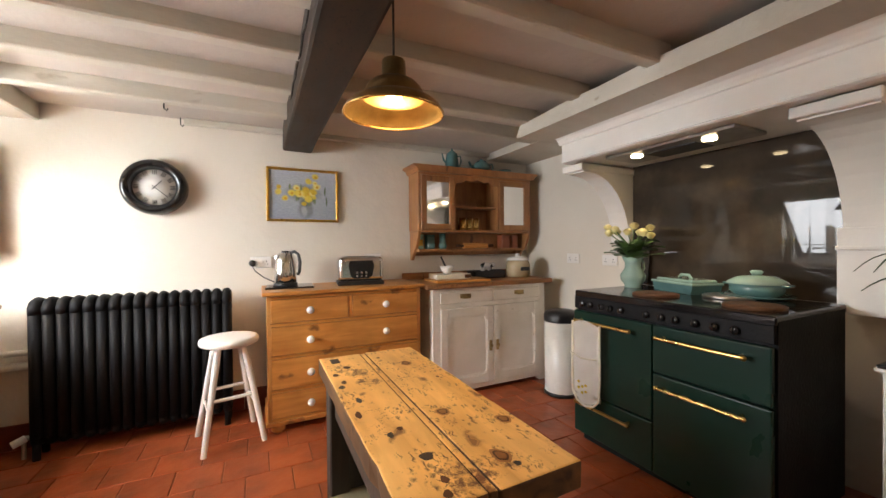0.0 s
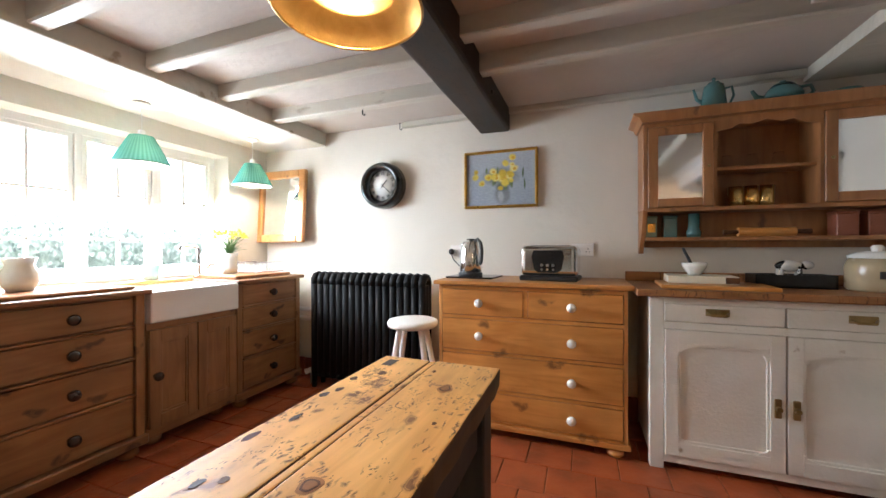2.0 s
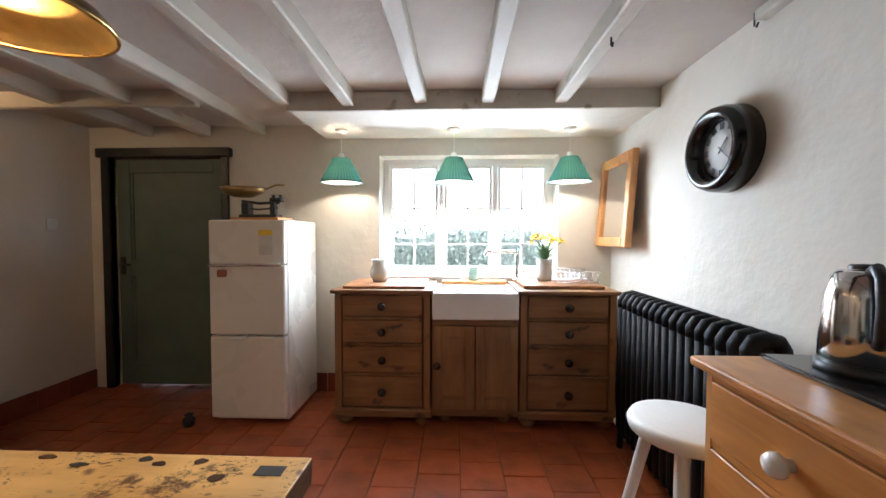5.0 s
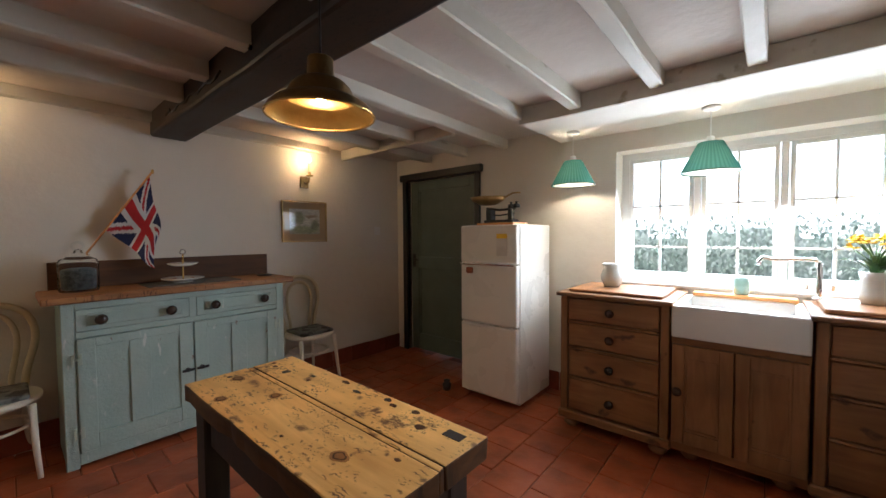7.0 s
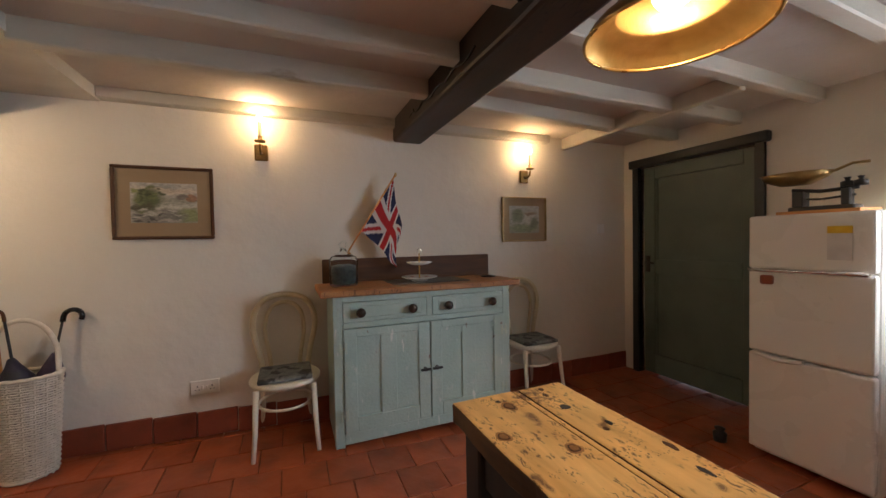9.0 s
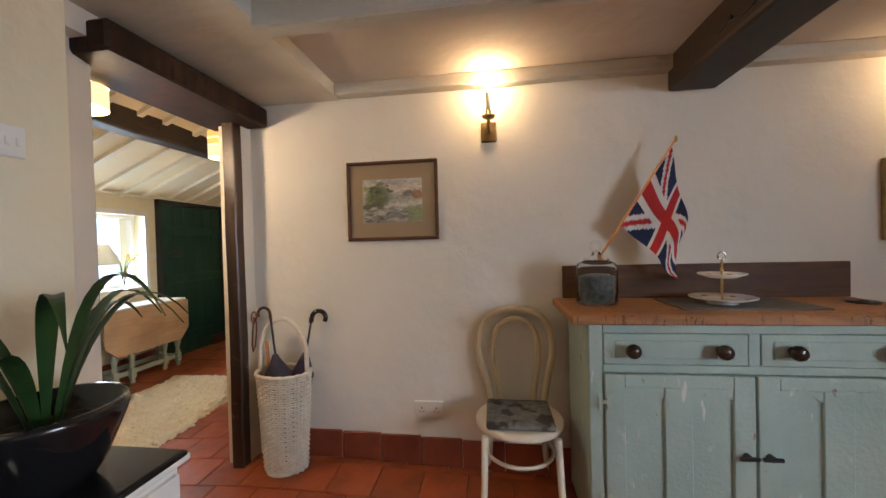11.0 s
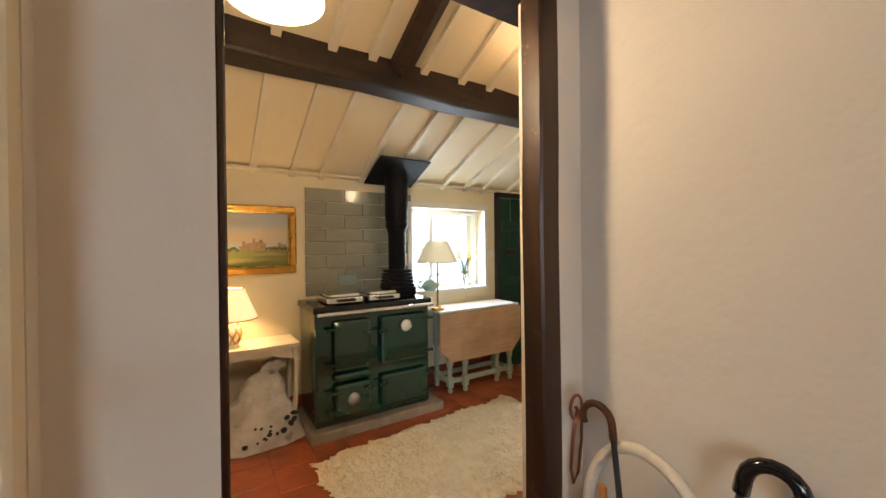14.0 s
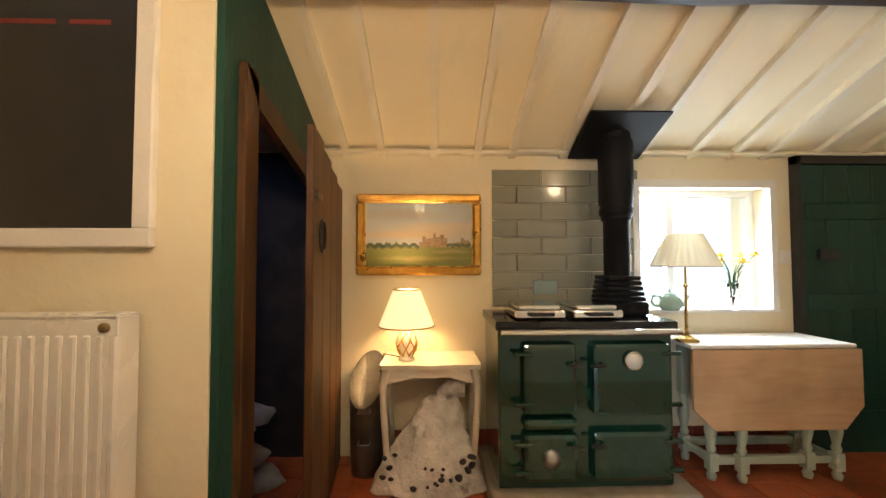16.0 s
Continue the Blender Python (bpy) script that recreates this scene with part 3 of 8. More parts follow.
# ---- structure: kitchen ----
ZC = 2.15
W2X0, W2X1, W2Y0, W2Y1 = 2.93, 5.06, -3.72, 0.16


def wall_with_hole(name, axis, a0, a1, u0, u1, z1, hole, mat, label):
    """A wall between a0 and a1 (its thickness), from u0 to u1, with one opening (u, u, z, z)."""
    h0, h1, hz0, hz1 = hole
    put = (lambda p, q, r, s: box(a0, a1, p, q, r, s)) if axis == "x" else (lambda p, q, r, s: box(p, q, a0, a1, r, s))
    bits = [put(u0, h0, 0, z1), put(h1, u1, 0, z1), put(h0, h1, hz1, z1)]
    if hz0 > 0.01:
        bits.append(put(h0, h1, 0, hz0))
    return structure(name, join(*bits), mat, label, "wall")


structure("wall_north", box(XW - 0.3, W2X0, YN, YN + 0.3, 0, 2.6), PLASTER, "uneven white plastered wall behind radiator and chest", "wall")
structure("wall_south", box(XW - 0.3, 2.74, YS - 0.3, YS, 0, 2.6), PLASTER, "uneven white plastered wall with wall lights", "wall")
win_wall = join(box(XW - 0.3, XW, YS, -0.86, 0, 2.6), box(XW - 0.3, XW, 0.08, 1.365, 0, 2.6), box(XW - 0.3, XW, 2.775, YN, 0, 2.6),
                box(XW - 0.3, XW, 1.365, 2.775, 0, 0.945), box(XW - 0.3, XW, 1.365, 2.775, 1.905, 2.6), box(XW - 0.3, XW, -0.86, 0.08, 1.90, 2.6))
structure("wall_west", win_wall, PLASTER, "white plastered wall with window and door", "wall")
east = join(box(XE, W2X0, -0.036, YN, 0, 2.6), prism([(2.735, -0.036), (2.80, -0.219), (W2X0, -0.219), (W2X0, -0.036)], 0, 2.6, "z"), box(XE, W2X0, -0.93, -0.036, 2.0, 2.75), box(2.74, 2.86, YS - 0.3, -0.93, 0, 2.75))
structure("wall_east", east, PLASTER, "cream plastered wall with the doorway to the back room", "wall")
# cream on this face puts the warm lamplight into the plaster colour
structure("wall_nib", box(2.655, XE, -0.036, 0.42, 0, 2.085, 0.006), CREAM, "plastered wall face carrying the switch, coloured cream for warm lamplight", "wall")
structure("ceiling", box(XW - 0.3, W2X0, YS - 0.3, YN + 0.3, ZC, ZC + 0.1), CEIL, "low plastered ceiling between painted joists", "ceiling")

# joists, the dark beam and the soffits
main_beam = uneven(cut(box(0.292, 0.512, YS, YN, 1.992, ZC + 0.03, 0.018, 2), 1, 16, YS, YN), 0.009, 2.2)
structure("ceiling_beam", main_beam, BEAM, "rough dark oak ceiling beam with chamfered edges", "beam")


def joist(x0, x1, y0, y1, zb):
    """One joist from x0 to x1, its line running from y0 to y1."""
    j = box(x0, x1, -0.037, 0.037, zb, ZC + 0.02, 0.007)
    cut(j, 0, 8, x0, x1)
    for v in j.verts:
        v.co.y += y0 + (y1 - y0) * (v.co.x - x0) / (x1 - x0)
    structure("joist", uneven(j, 0.006, 3.0), JOIST, "stone-painted ceiling joist", "joist")


for k, (yw, ye) in enumerate(((2.605, 2.60), (2.17, 2.16), (1.76, 1.75), (1.315, 1.33), (0.92, 0.97), (0.41, 0.46), (-0.04, 0.015), (-0.52, -0.38))):
    joist(-1.11 if yw > 0.9 else XW, 0.30, yw, ye, 2.064 + 0.004 * (k % 3))
for k, (y, xe) in enumerate(((2.37, 2.12), (2.03, 1.84), (1.57, 1.84), (1.10, 1.84), (0.58, 1.84), (0.10, 2.21), (-0.31, 2.21))):
    joist(0.505, xe, y + 0.01, y, 2.056 + 0.004 * (k % 3))
bk_ = bpy.data.objects["ceiling_beam"]
for x, y0, y1, z in ((0.288, -0.30, 0.55, 2.05), (0.289, 1.25, 2.3, 2.07), (0.516, -0.6, 0.3, 2.045)):
    pts = [(x, y0 + (y1 - y0) * k / 14, z + 0.012 * math.sin(k * 1.9)) for k in range(15)]
    part("shake", tube(pts, 0.005, 5), BLACKGLOSS, bk_, "dark drying crack")
for y in (-0.52, 0.62, 2.62):
    part("peg_hole", rod((0.505, y, 2.06), (0.520, y, 2.06), 0.011, seg=10), BLACKGLOSS, bk_, "empty peg hole")
for x0, y, z, dx in ((-0.368, YN - 0.03, 2.10, 0.0), (-0.36, 2.60, 2.03, 0.0)):
    structure("ceiling_hook", tube([(x0, y, z + 0.05), (x0, y, z), (x0 + 0.012, y, z - 0.01), (x0 + 0.02, y, z + 0.004)], 0.004, 6), BLACK, "old iron hook in the ceiling timber", "hook")
structure("wall_plate_north", uneven(cut(box(-0.35, 2.2, YN - 0.05, YN, 2.108, ZC, 0.006), 0, 10, -1.0, 2.2), 0.006, 3), JOIST, "painted timber plate along the wall", "trim")
structure("wall_plate_south", uneven(cut(box(-0.86, 2.2, YS, YS + 0.07, 2.085, ZC, 0.006), 0, 10, -0.8, 2.2), 0.008, 3), JOIST, "painted timber plate along the wall", "trim")
structure("window_soffit", box(XW, -1.13, 0.94, YN, 2.04, ZC), PLASTER, "white boxed soffit over the window", "soffit")
# fascia takes the darker joist colour in place of the shadow on it
structure("soffit_fascia", uneven(cut(box(-1.13, -1.105, 0.93, YN, 2.036, ZC, 0.004), 1, 8, 0.93, YN), 0.004, 3), JOIST, "board along the edge of the soffit, joist colour standing for its shadow", "trim")
structure("soffit_east", join(box(2.2, XE, YS, YN, 2.085, ZC)), JOIST, "painted boxed soffit along the wall", "soffit")
trim = [box(-1.08, -1.03, YS, 0.405, 2.052, ZC, 0.006)]
structure("ceiling_trimmer", join(*trim), JOIST, "painted trimmer between ceiling joists", "joist")
outl = [(0.38, 2.06), (0.38, 1.985), (2.07, 1.975), (2.12, 1.985), (2.08, 2.06), (1.86, 2.07), (1.60, 2.082), (1.42, 2.075), (1.1, 2.085), (0.84, 2.078), (0.5, 2.082)]
structure("chimney_bressummer", uneven(prism([(y, z) for y, z in outl], 1.76, 2.10, "x"), 0.006, 4), JOIST, "painted timber over the chimney shelf", "beam")

# chimney hood with moulded cornice over the range
hood = thing("cooker_hood", "white plastered chimney hood with moulded cornice over the range", "hood", pose(0, 0, 0))
part("front_panel", box(2.05, 2.12, 0.42, 1.985, 1.80, 2.08, 0.006), WHITE, hood)
part("side_panel", box(2.12, XE, 1.93, 1.985, 1.80, 2.08, 0.003), WHITE, hood)
part("side_panel", box(2.12, XE, 0.42, 0.475, 1.80, 2.08, 0.003), WHITE, hood)
part("soffit", box(2.12, XE, 0.475, 1.93, 1.815, 1.84), WHITE, hood)
cor = [(2.05, 1.93), (2.04, 1.935), (2.035, 1.95), (2.02, 1.968), (1.995, 1.982), (1.965, 1.99), (1.962, 2.005), (1.925, 2.015), (1.915, 2.03), (1.90, 2.034), (1.90, 2.06), (2.05, 2.06)]
part("cornice", prism(cor, 0.40, 2.0, "y"), WHITE, hood)
part("bead", box(2.042, 2.056, 0.42, 1.985, 1.803, 1.815, 0.004), WHITE, hood)
vent = part("extractor", box(2.2, 2.5, 0.98, 1.74, 1.795, 1.815, 0.004), STEEL, hood, "stainless steel extractor with two spotlights")
part("filter", box(2.29, 2.47, 1.22, 1.52, 1.790, 1.796), CHARCOAL, vent)
for y in (1.58, 1.15):
    part("spotlight", turn([(0, -0.004), (0.032, -0.004), (0.036, 0.002), (0.036, 0.006), (0, 0.006)], 20, pose(2.3, y, 1.791)), BULB, vent)
arch = [(2.70, 1.80), (2.18, 1.80), (2.18, 1.745), (2.22, 1.745)] + [(2.22 + 0.42 * math.sin(a), 1.745 - 0.50 * (1 - math.cos(a))) for a in [math.pi / 2 * k / 10 for k in range(1, 11)]] + [(2.70, 1.22)]
for y0, y1 in ((1.90, 2.06), (0.50, 0.74)):
    part("corbel", prism(arch, y0, y1, "y"), WHITE, hood)
    part("corbel_cap", box(2.14, XE, y0 - 0.015, y1 + 0.015, 1.752, 1.80, 0.005), WHITE, hood)
part("pier", box(2.55, XE, 0.50, 0.735, 0.9, 1.30, 0.004), WHITE, hood)
part("ledge", box(2.53, XE, 0.47, 0.735, 1.195, 1.215, 0.004), WHITE, hood)
structure("splashback", box(XE - 0.02, XE - 0.002, 0.745, 1.895, 0.93, 1.812), SPLASH, "dark bronze glass splashback behind the range", "splashback")

# west window
win = thing("window_1", "white painted casement window over the sink", "window", pose(-1.98, 2.07, 0.0))
tagged(win, kind="structure")
part("window_frame", join(box(-0.03, 0.03, -0.705, 0.705, 0.945, 0.99), box(-0.03, 0.03, -0.705, 0.705, 1.86, 1.905), box(-0.03, 0.03, -0.705, -0.655, 0.99, 1.86), box(-0.03, 0.03, 0.655, 0.705, 0.99, 1.86)), WHITE, win)
for y in (-0.22, 0.23):
    part("mullion", box(-0.03, 0.03, y - 0.019, y + 0.019, 0.99, 1.86, 0.004), WHITE, win)
for y0, y1 in ((-0.655, -0.245), (-0.195, 0.205), (0.255, 0.655)):
    part("sash", join(box(-0.02, 0.02, y0, y1, 0.99, 1.015), box(-0.02, 0.02, y0, y1, 1.835, 1.86), box(-0.02, 0.02, y0, y0 + 0.024, 1.015, 1.835), box(-0.02, 0.02, y1 - 0.024, y1, 1.015, 1.835)), WHITE, win)
    part("upright_bar", box(-0.012, 0.012, (y0 + y1) / 2 - 0.007, (y0 + y1) / 2 + 0.007, 1.015, 1.835), WHITE, win)
    for z in (1.20, 1.50):
        part("glazing_bar", box(-0.012, 0.012, y0 + 0.024, y1 - 0.024, z - 0.006, z + 0.006), WHITE, win)
part("window_sill", box(0.03, 0.21, -0.70, 0.70, 0.93, 0.952, 0.005), WHITE, win)

# west door, grey-green planks in a black frame
door = thing("door_1", "closed grey-green painted door in a black frame", "door", pose(XW, -0.39, 0.0))
tagged(door, kind="structure")
part("door_frame", join(box(-0.05, 0.025, -0.53, -0.47, 0, 1.96, 0.004), box(-0.05, 0.025, 0.47, 0.53, 0, 1.96, 0.004), box(-0.05, 0.045, -0.56, 0.56, 1.90, 1.975, 0.01)), BLACK, door)
leaf = part("door_leaf", box(-0.12, -0.078, -0.47, 0.47, 0.01, 1.90), GREENDOOR, door)
for y0, y1 in ((-0.468, -0.36), (0.36, 0.468)):
    part("door_stile", box(-0.082, -0.055, y0, y1, 0.012, 1.898, 0.004), GREENDOOR, leaf)
for z0, z1 in ((0.012, 0.19), (0.93, 1.06), (1.79, 1.898)):
    part("door_rail", box(-0.082, -0.055, -0.358, 0.358, z0, z1, 0.004), GREENDOOR, leaf)
for z0, z1 in ((0.19, 0.93), (1.06, 1.79)):
    for y0 in (-0.358, 0.34):
        part("panel_bead", box(-0.08, -0.066, y0, y0 + 0.018, z0, z1, 0.003), GREENDOOR, leaf)
hd = part("door_handle", box(-0.06, -0.045, -0.445, -0.405, 0.94, 1.09, 0.004), BLACK, leaf, "black iron latch plate and lever")
part("lever", tube([(-0.05, -0.425, 1.03), (-0.01, -0.425, 1.03), (-0.005, -0.40, 1.03), (-0.005, -0.33, 1.025)], 0.008), BLACK, hd)

# doorway to the back room: dark lining posts and lintel
structure("doorway_lintel", uneven(cut(box(2.62, 2.95, -1.02, -0.13, 1.955, 2.06, 0.012), 1, 8, -1.0, -0.1), 0.006, 3), BEAMX, "dark stained timber lintel over the doorway", "lintel")
structure("doorway_post_south", uneven(cut(box(2.735, 2.805, -0.945, -0.880, 0, 1.96, 0.006), 2, 10, 0, 1.95), 0.004, 3), LINING, "dark stained timber door post", "post")

structure("doorway_post_north", uneven(cut(box(2.812, 2.925, -0.232, -0.2185, 0, 1.96, 0.003), 2, 10, 0, 1.95), 0.002, 3), VARNISH, "dark varnished timber door lining", "post")
structure("door_lining_edge", box(2.925, 2.942, -0.238, -0.21, 0, 1.97, 0.004), DARKGREEN, "green painted edge of the doorway lining", "trim")

# ---- structure: back room ----
structure("back_wall_east", join(box(W2X1, W2X1 + 0.3, W2Y0 - 0.3, -2.575, 0, 1.9), box(W2X1, W2X1 + 0.3, -1.745, 0.17, 0, 1.9), box(W2X1, W2X1 + 0.3, -2.575, -1.745, 0, 0.905), box(W2X1, W2X1 + 0.3, -2.575, -1.745, 1.655, 1.9)), CREAM, "cream plastered wall behind the stove", "wall")
structure("back_wall_south", box(XE, W2X1 + 0.3, W2Y0 - 0.3, W2Y0, 0, 2.9), CREAM, "cream plastered end wall", "wall")
structure("back_wall_pier", box(3.93, 4.02, 0.175, 1.8, 0, 2.6), CREAM, "cream wall with blackboard and radiator", "wall")
structure("back_wall_far", box(2.86, 3.93, 1.5, 1.8, 0, 2.9), CREAM, "plain cream wall", "wall")
structure("back_wall_west", box(2.70, 2.86, W2Y0, YS - 0.3, 0, 2.9), CREAM, "plain cream wall", "wall")
zs = lambda x: 1.86 + 0.43 * (W2X1 - x)
structure("back_ceiling", prism([(5.4, zs(5.4)), (2.86, zs(2.86)), (2.86, zs(2.86) + 0.1), (5.4, zs(5.4) + 0.1)], W2Y0 - 0.3, 1.8, "y"), CREAM, "sloping cream boarded ceiling", "ceiling")
for k in range(16):
    y = 0.08 - 0.03 - k * 0.262 + (0.03 if k % 3 == 1 else -0.02)
    if y > -3.7:
        r = prism([(5.055, zs(5.055) + 0.01), (5.055, zs(5.055) - 0.035), (2.87, zs(2.87) - 0.035), (2.87, zs(2.87) + 0.01)], y - 0.022, y + 0.022, "y")
        structure("rafter", r, CREAMPAINT, "cream painted rafter", "rafter")
purlin = uneven(cut(box(3.985, 4.16, W2Y0, 0.16, 2.165, 2.42, 0.02, 2), 1, 14, W2Y0, 0.16), 0.02, 2.0)
structure("purlin", purlin, BEAM, "rough dark purlin under the sloping ceiling", "beam")
structure("rafter_brace", uneven(rod((4.0, -1.13, 2.30), (2.95, -1.13, 2.80), 0.07, 0.075, 6), 0.012, 5), BEAM, "dark timber brace", "beam")
structure("wall_head", box(4.99, W2X1, W2Y0, 0.16, 1.845, 1.868, 0.006), CREAMPAINT, "cream timber at the head of the wall", "trim")

# window of the back room
win2 = thing("window_2", "small white window with deep sill behind the lamp", "window", pose(5.2, -2.16, 0.0))
tagged(win2, kind="structure")
part("window_frame", join(box(-0.03, 0.03, -0.415, 0.415, 0.905, 0.945), box(-0.03, 0.03, -0.415, 0.415, 1.615, 1.655), box(-0.03, 0.03, -0.415, -0.375, 0.945, 1.615), box(-0.03, 0.03, 0.375, 0.415, 0.945, 1.615)), WHITE, win2)
part("mullion", box(-0.025, 0.025, 0.12, 0.16, 0.945, 1.615), WHITE, win2)
part("glazing_bar", box(-0.012, 0.012, 0.16, 0.375, 1.27, 1.29), WHITE, win2)
part("architrave", join(box(-0.16, -0.142, -0.45, 0.45, 1.65, 1.70), box(-0.16, -0.142, -0.45, -0.41, 0.90, 1.65), box(-0.16, -0.142, 0.41, 0.45, 0.90, 1.65)), WHITE, win2)
part("window_sill", box(-0.17, -0.03, -0.45, 0.45, 0.885, 0.907, 0.004), WHITE, win2)

# dark green plank door in the back room
gd = thing("door_2", "closed dark green ledged plank door", "door", pose(W2X1, -3.19, 0.0, 0, 0, 0))
tagged(gd, kind="structure")
for k in range(6):
    part("plank", box(-0.045, -0.01, -0.44 + k * 0.148, -0.296 + k * 0.148, 0.02, 1.79, 0.004), DARKGREEN, gd)
for z in (0.35, 0.95, 1.5):
    part("ledge", box(-0.062, -0.045, -0.43, 0.43, z - 0.05, z + 0.05, 0.006), DARKGREEN, gd)
part("door_frame", join(box(-0.05, 0, 0.448, 0.48, 0, 1.845), box(-0.05, 0, -0.48, -0.448, 0, 1.845), box(-0.05, 0, -0.48, 0.48, 1.795, 1.845)), BLACK, gd)
part("lock", box(-0.09, -0.06, 0.25, 0.38, 1.20, 1.27, 0.006), BLACK, gd, "black rim lock with key")

# store behind the ajar plank door, its shade put into near-black surface colour
structure("store_wall_back", box(4.02, 5.3, 1.3, 1.4, 0, 2.3), GLOOMSOIL, "back wall of the fuel store, coloured near black for shade", "wall")
structure("store_wall_east", box(5.065, 5.3, 0.185, 1.3, 0, 2.3), GLOOMSOIL, "side wall of the fuel store, coloured near black for shade", "wall")
structure("store_wall_west", box(4.022, 4.03, 0.19, 1.3, 0, 1.95), GLOOMSOIL, "side wall of the fuel store, coloured near black for shade", "wall")
structure("store_ceiling", box(4.0, 5.3, 0.17, 1.4, 1.95, 2.05), GLOOMSOIL, "ceiling of the fuel store, coloured near black for shade", "ceiling")
structure("green_door_head", prism([(3.94, 0.0), (4.035, 0.0), (4.035, 1.86), (4.93, 1.60), (4.93, 0.0), (5.06, 0.0), (5.06, 1.84), (4.3, 2.16), (3.94, 2.30)], 0.15, 0.18, "y"), DARKGREEN, "dark green painted boarding round the store door", "wall")
frame_wood = wood("bare_oak", (0.11, 0.05, 0.018), (0.045, 0.021, 0.009), 0.5, "z", ring=9, gloss=0.35)
structure("store_door_frame", join(box(4.025, 4.12, 0.125, 0.158, 0, 1.86, 0.004), prism([(4.025, 1.86), (4.12, 1.74), (4.93, 1.52), (4.93, 1.62)], 0.125, 0.158, "y")), frame_wood, "rough brown timber frame of the store door", "frame")
sd = thing("door_3", "rough brown plank door standing ajar", "door", pose(5.045, 0.085, 0, 0, 0, 6.5))
tagged(sd, kind="structure")
for k in range(4):
    part("plank", box(-0.84 + k * 0.21, -0.634 + k * 0.21, -0.03, 0.0, 0.02, 1.72 - 0.03 * k, 0.004), frame_wood, sd)
ringm = [(-0.76 + 0.055 * math.cos(a), -0.05, 1.30 + 0.065 * math.sin(a)) for a in [2 * math.pi * k / 18 for k in range(18)]]
part("ring_handle", tube(ringm, 0.007, 6, True), BLACK, sd, "black iron ring handle")
part("latch", box(-0.83, -0.71, -0.042, -0.03, 1.44, 1.47, 0.003), BLACK, sd)

# ---- furniture makers ----


def knob(parent, x, y, z, r, mat, label=""):
    return part("knob", turn([(0, 0), (r * 0.55, 0.0), (r * 0.5, r * 0.5), (r * 0.95, r * 0.9), (r, r * 1.3), (r * 0.8, r * 1.75), (0, r * 1.95)], 14, pose(x, y, z, 90)), mat, parent, label)


def bun(parent, x, y, h, r, mat):
    part("bun_foot", turn([(0, 0), (r * 0.6, 0), (r, h * 0.3), (r * 0.95, h * 0.6), (r * 0.55, h * 0.85), (r * 0.8, h), (0, h)], 14, pose(x, y, 0)), mat, parent)


def drawer(parent, x0, x1, z0, z1, mat, knobs, kmat, kr, klabel="", y=0.0):
    d = part("drawer", box(x0 + 0.003, x1 - 0.003, y - 0.004, y + 0.016, z0 + 0.003, z1 - 0.003, 0.003), mat, parent)
    for kx in knobs:
        knob(d, kx, y - 0.004, (z0 + z1) / 2, kr, kmat, klabel)
    return d


def panel_door(parent, x0, x1, z0, z1, mat, shoulder=0.0):
    d = part("door", box(x0 + 0.055, x1 - 0.055, 0.0, 0.008, z0 + 0.065, z1 - 0.065), mat, parent)
    for a0, a1 in ((x0 + 0.002, x0 + 0.06), (x1 - 0.06, x1 - 0.002)):
        part("stile", box(a0, a1, -0.012, 0.012, z0, z1, 0.002), mat, d)
    for a0, a1 in ((z0, z0 + 0.07), (z1 - 0.07, z1)):
        part("door_rail", box(x0 + 0.06, x1 - 0.06, -0.012, 0.012, a0, a1, 0.002), mat, d)
    part("moulding", join(box(x0 + 0.06, x0 + 0.072, -0.006, 0.004, z0 + 0.07, z1 - 0.07, 0.002), box(x1 - 0.072, x1 - 0.06, -0.006, 0.004, z0 + 0.07, z1 - 0.07, 0.002),
                          box(x0 + 0.072, x1 - 0.072, -0.006, 0.004, z1 - 0.084, z1 - 0.07, 0.002), box(x0 + 0.072, x1 - 0.072, -0.006, 0.004, z0 + 0.07, z0 + 0.084, 0.002)), mat, d)
    if shoulder:
        for sx, xc in ((1, x0 + 0.06), (-1, x1 - 0.06)):
            for sz, zc in ((-1, z1 - 0.07), (1, z0 + 0.07)):
                k = shoulder if sz < 0 else shoulder * 0.6
                part("shoulder", prism([(xc, zc), (xc + sx * k * 1.6, zc), (xc + sx * k * 1.35, zc + sz * k * 0.28), (xc + sx * k * 0.5, zc + sz * k * 0.55), (xc + sx * k * 0.3, zc + sz * k), (xc, zc + sz * k)], -0.0115, 0.003, "y"), mat, d)
    return d


# ---- kitchen things ----
# pine chest of drawers
chest = thing("chest_of_drawers", "waxed pine chest of drawers with white china knobs", "chest of drawers", pose(0.70, 2.665, 0))
part("carcass", join(box(-0.54, -0.52, 0.0, 0.48, 0.07, 0.91), box(0.52, 0.54, 0, 0.48, 0.07, 0.91), box(-0.52, 0.52, 0.03, 0.48, 0.075, 0.90)), PINEZ, chest)
for z in (0.085, 0.275, 0.50, 0.715, 0.895):
    part("rail", box(-0.52, 0.52, 0.002, 0.03, z - 0.009, z + 0.009), PINE, chest)
part("divider", box(-0.012, 0.012, 0.002, 0.03, 0.726, 0.884), PINE, chest)
part("top", box(-0.57, 0.57, -0.03, 0.50, 0.91, 0.937, 0.008, 2), PINE, chest)
part("plinth", box(-0.555, 0.555, -0.012, 0.48, 0.05, 0.08, 0.006), PINE, chest)
for z0, z1 in ((0.095, 0.265), (0.285, 0.49), (0.51, 0.705)):
    drawer(chest, -0.52, 0.52, z0, z1, PINE, (-0.275, 0.255), PORCELAIN, 0.026, "white china knob")
drawer(chest, -0.52, -0.012, 0.725, 0.885, PINE, (-0.275,), PORCELAIN, 0.026, "white china knob")
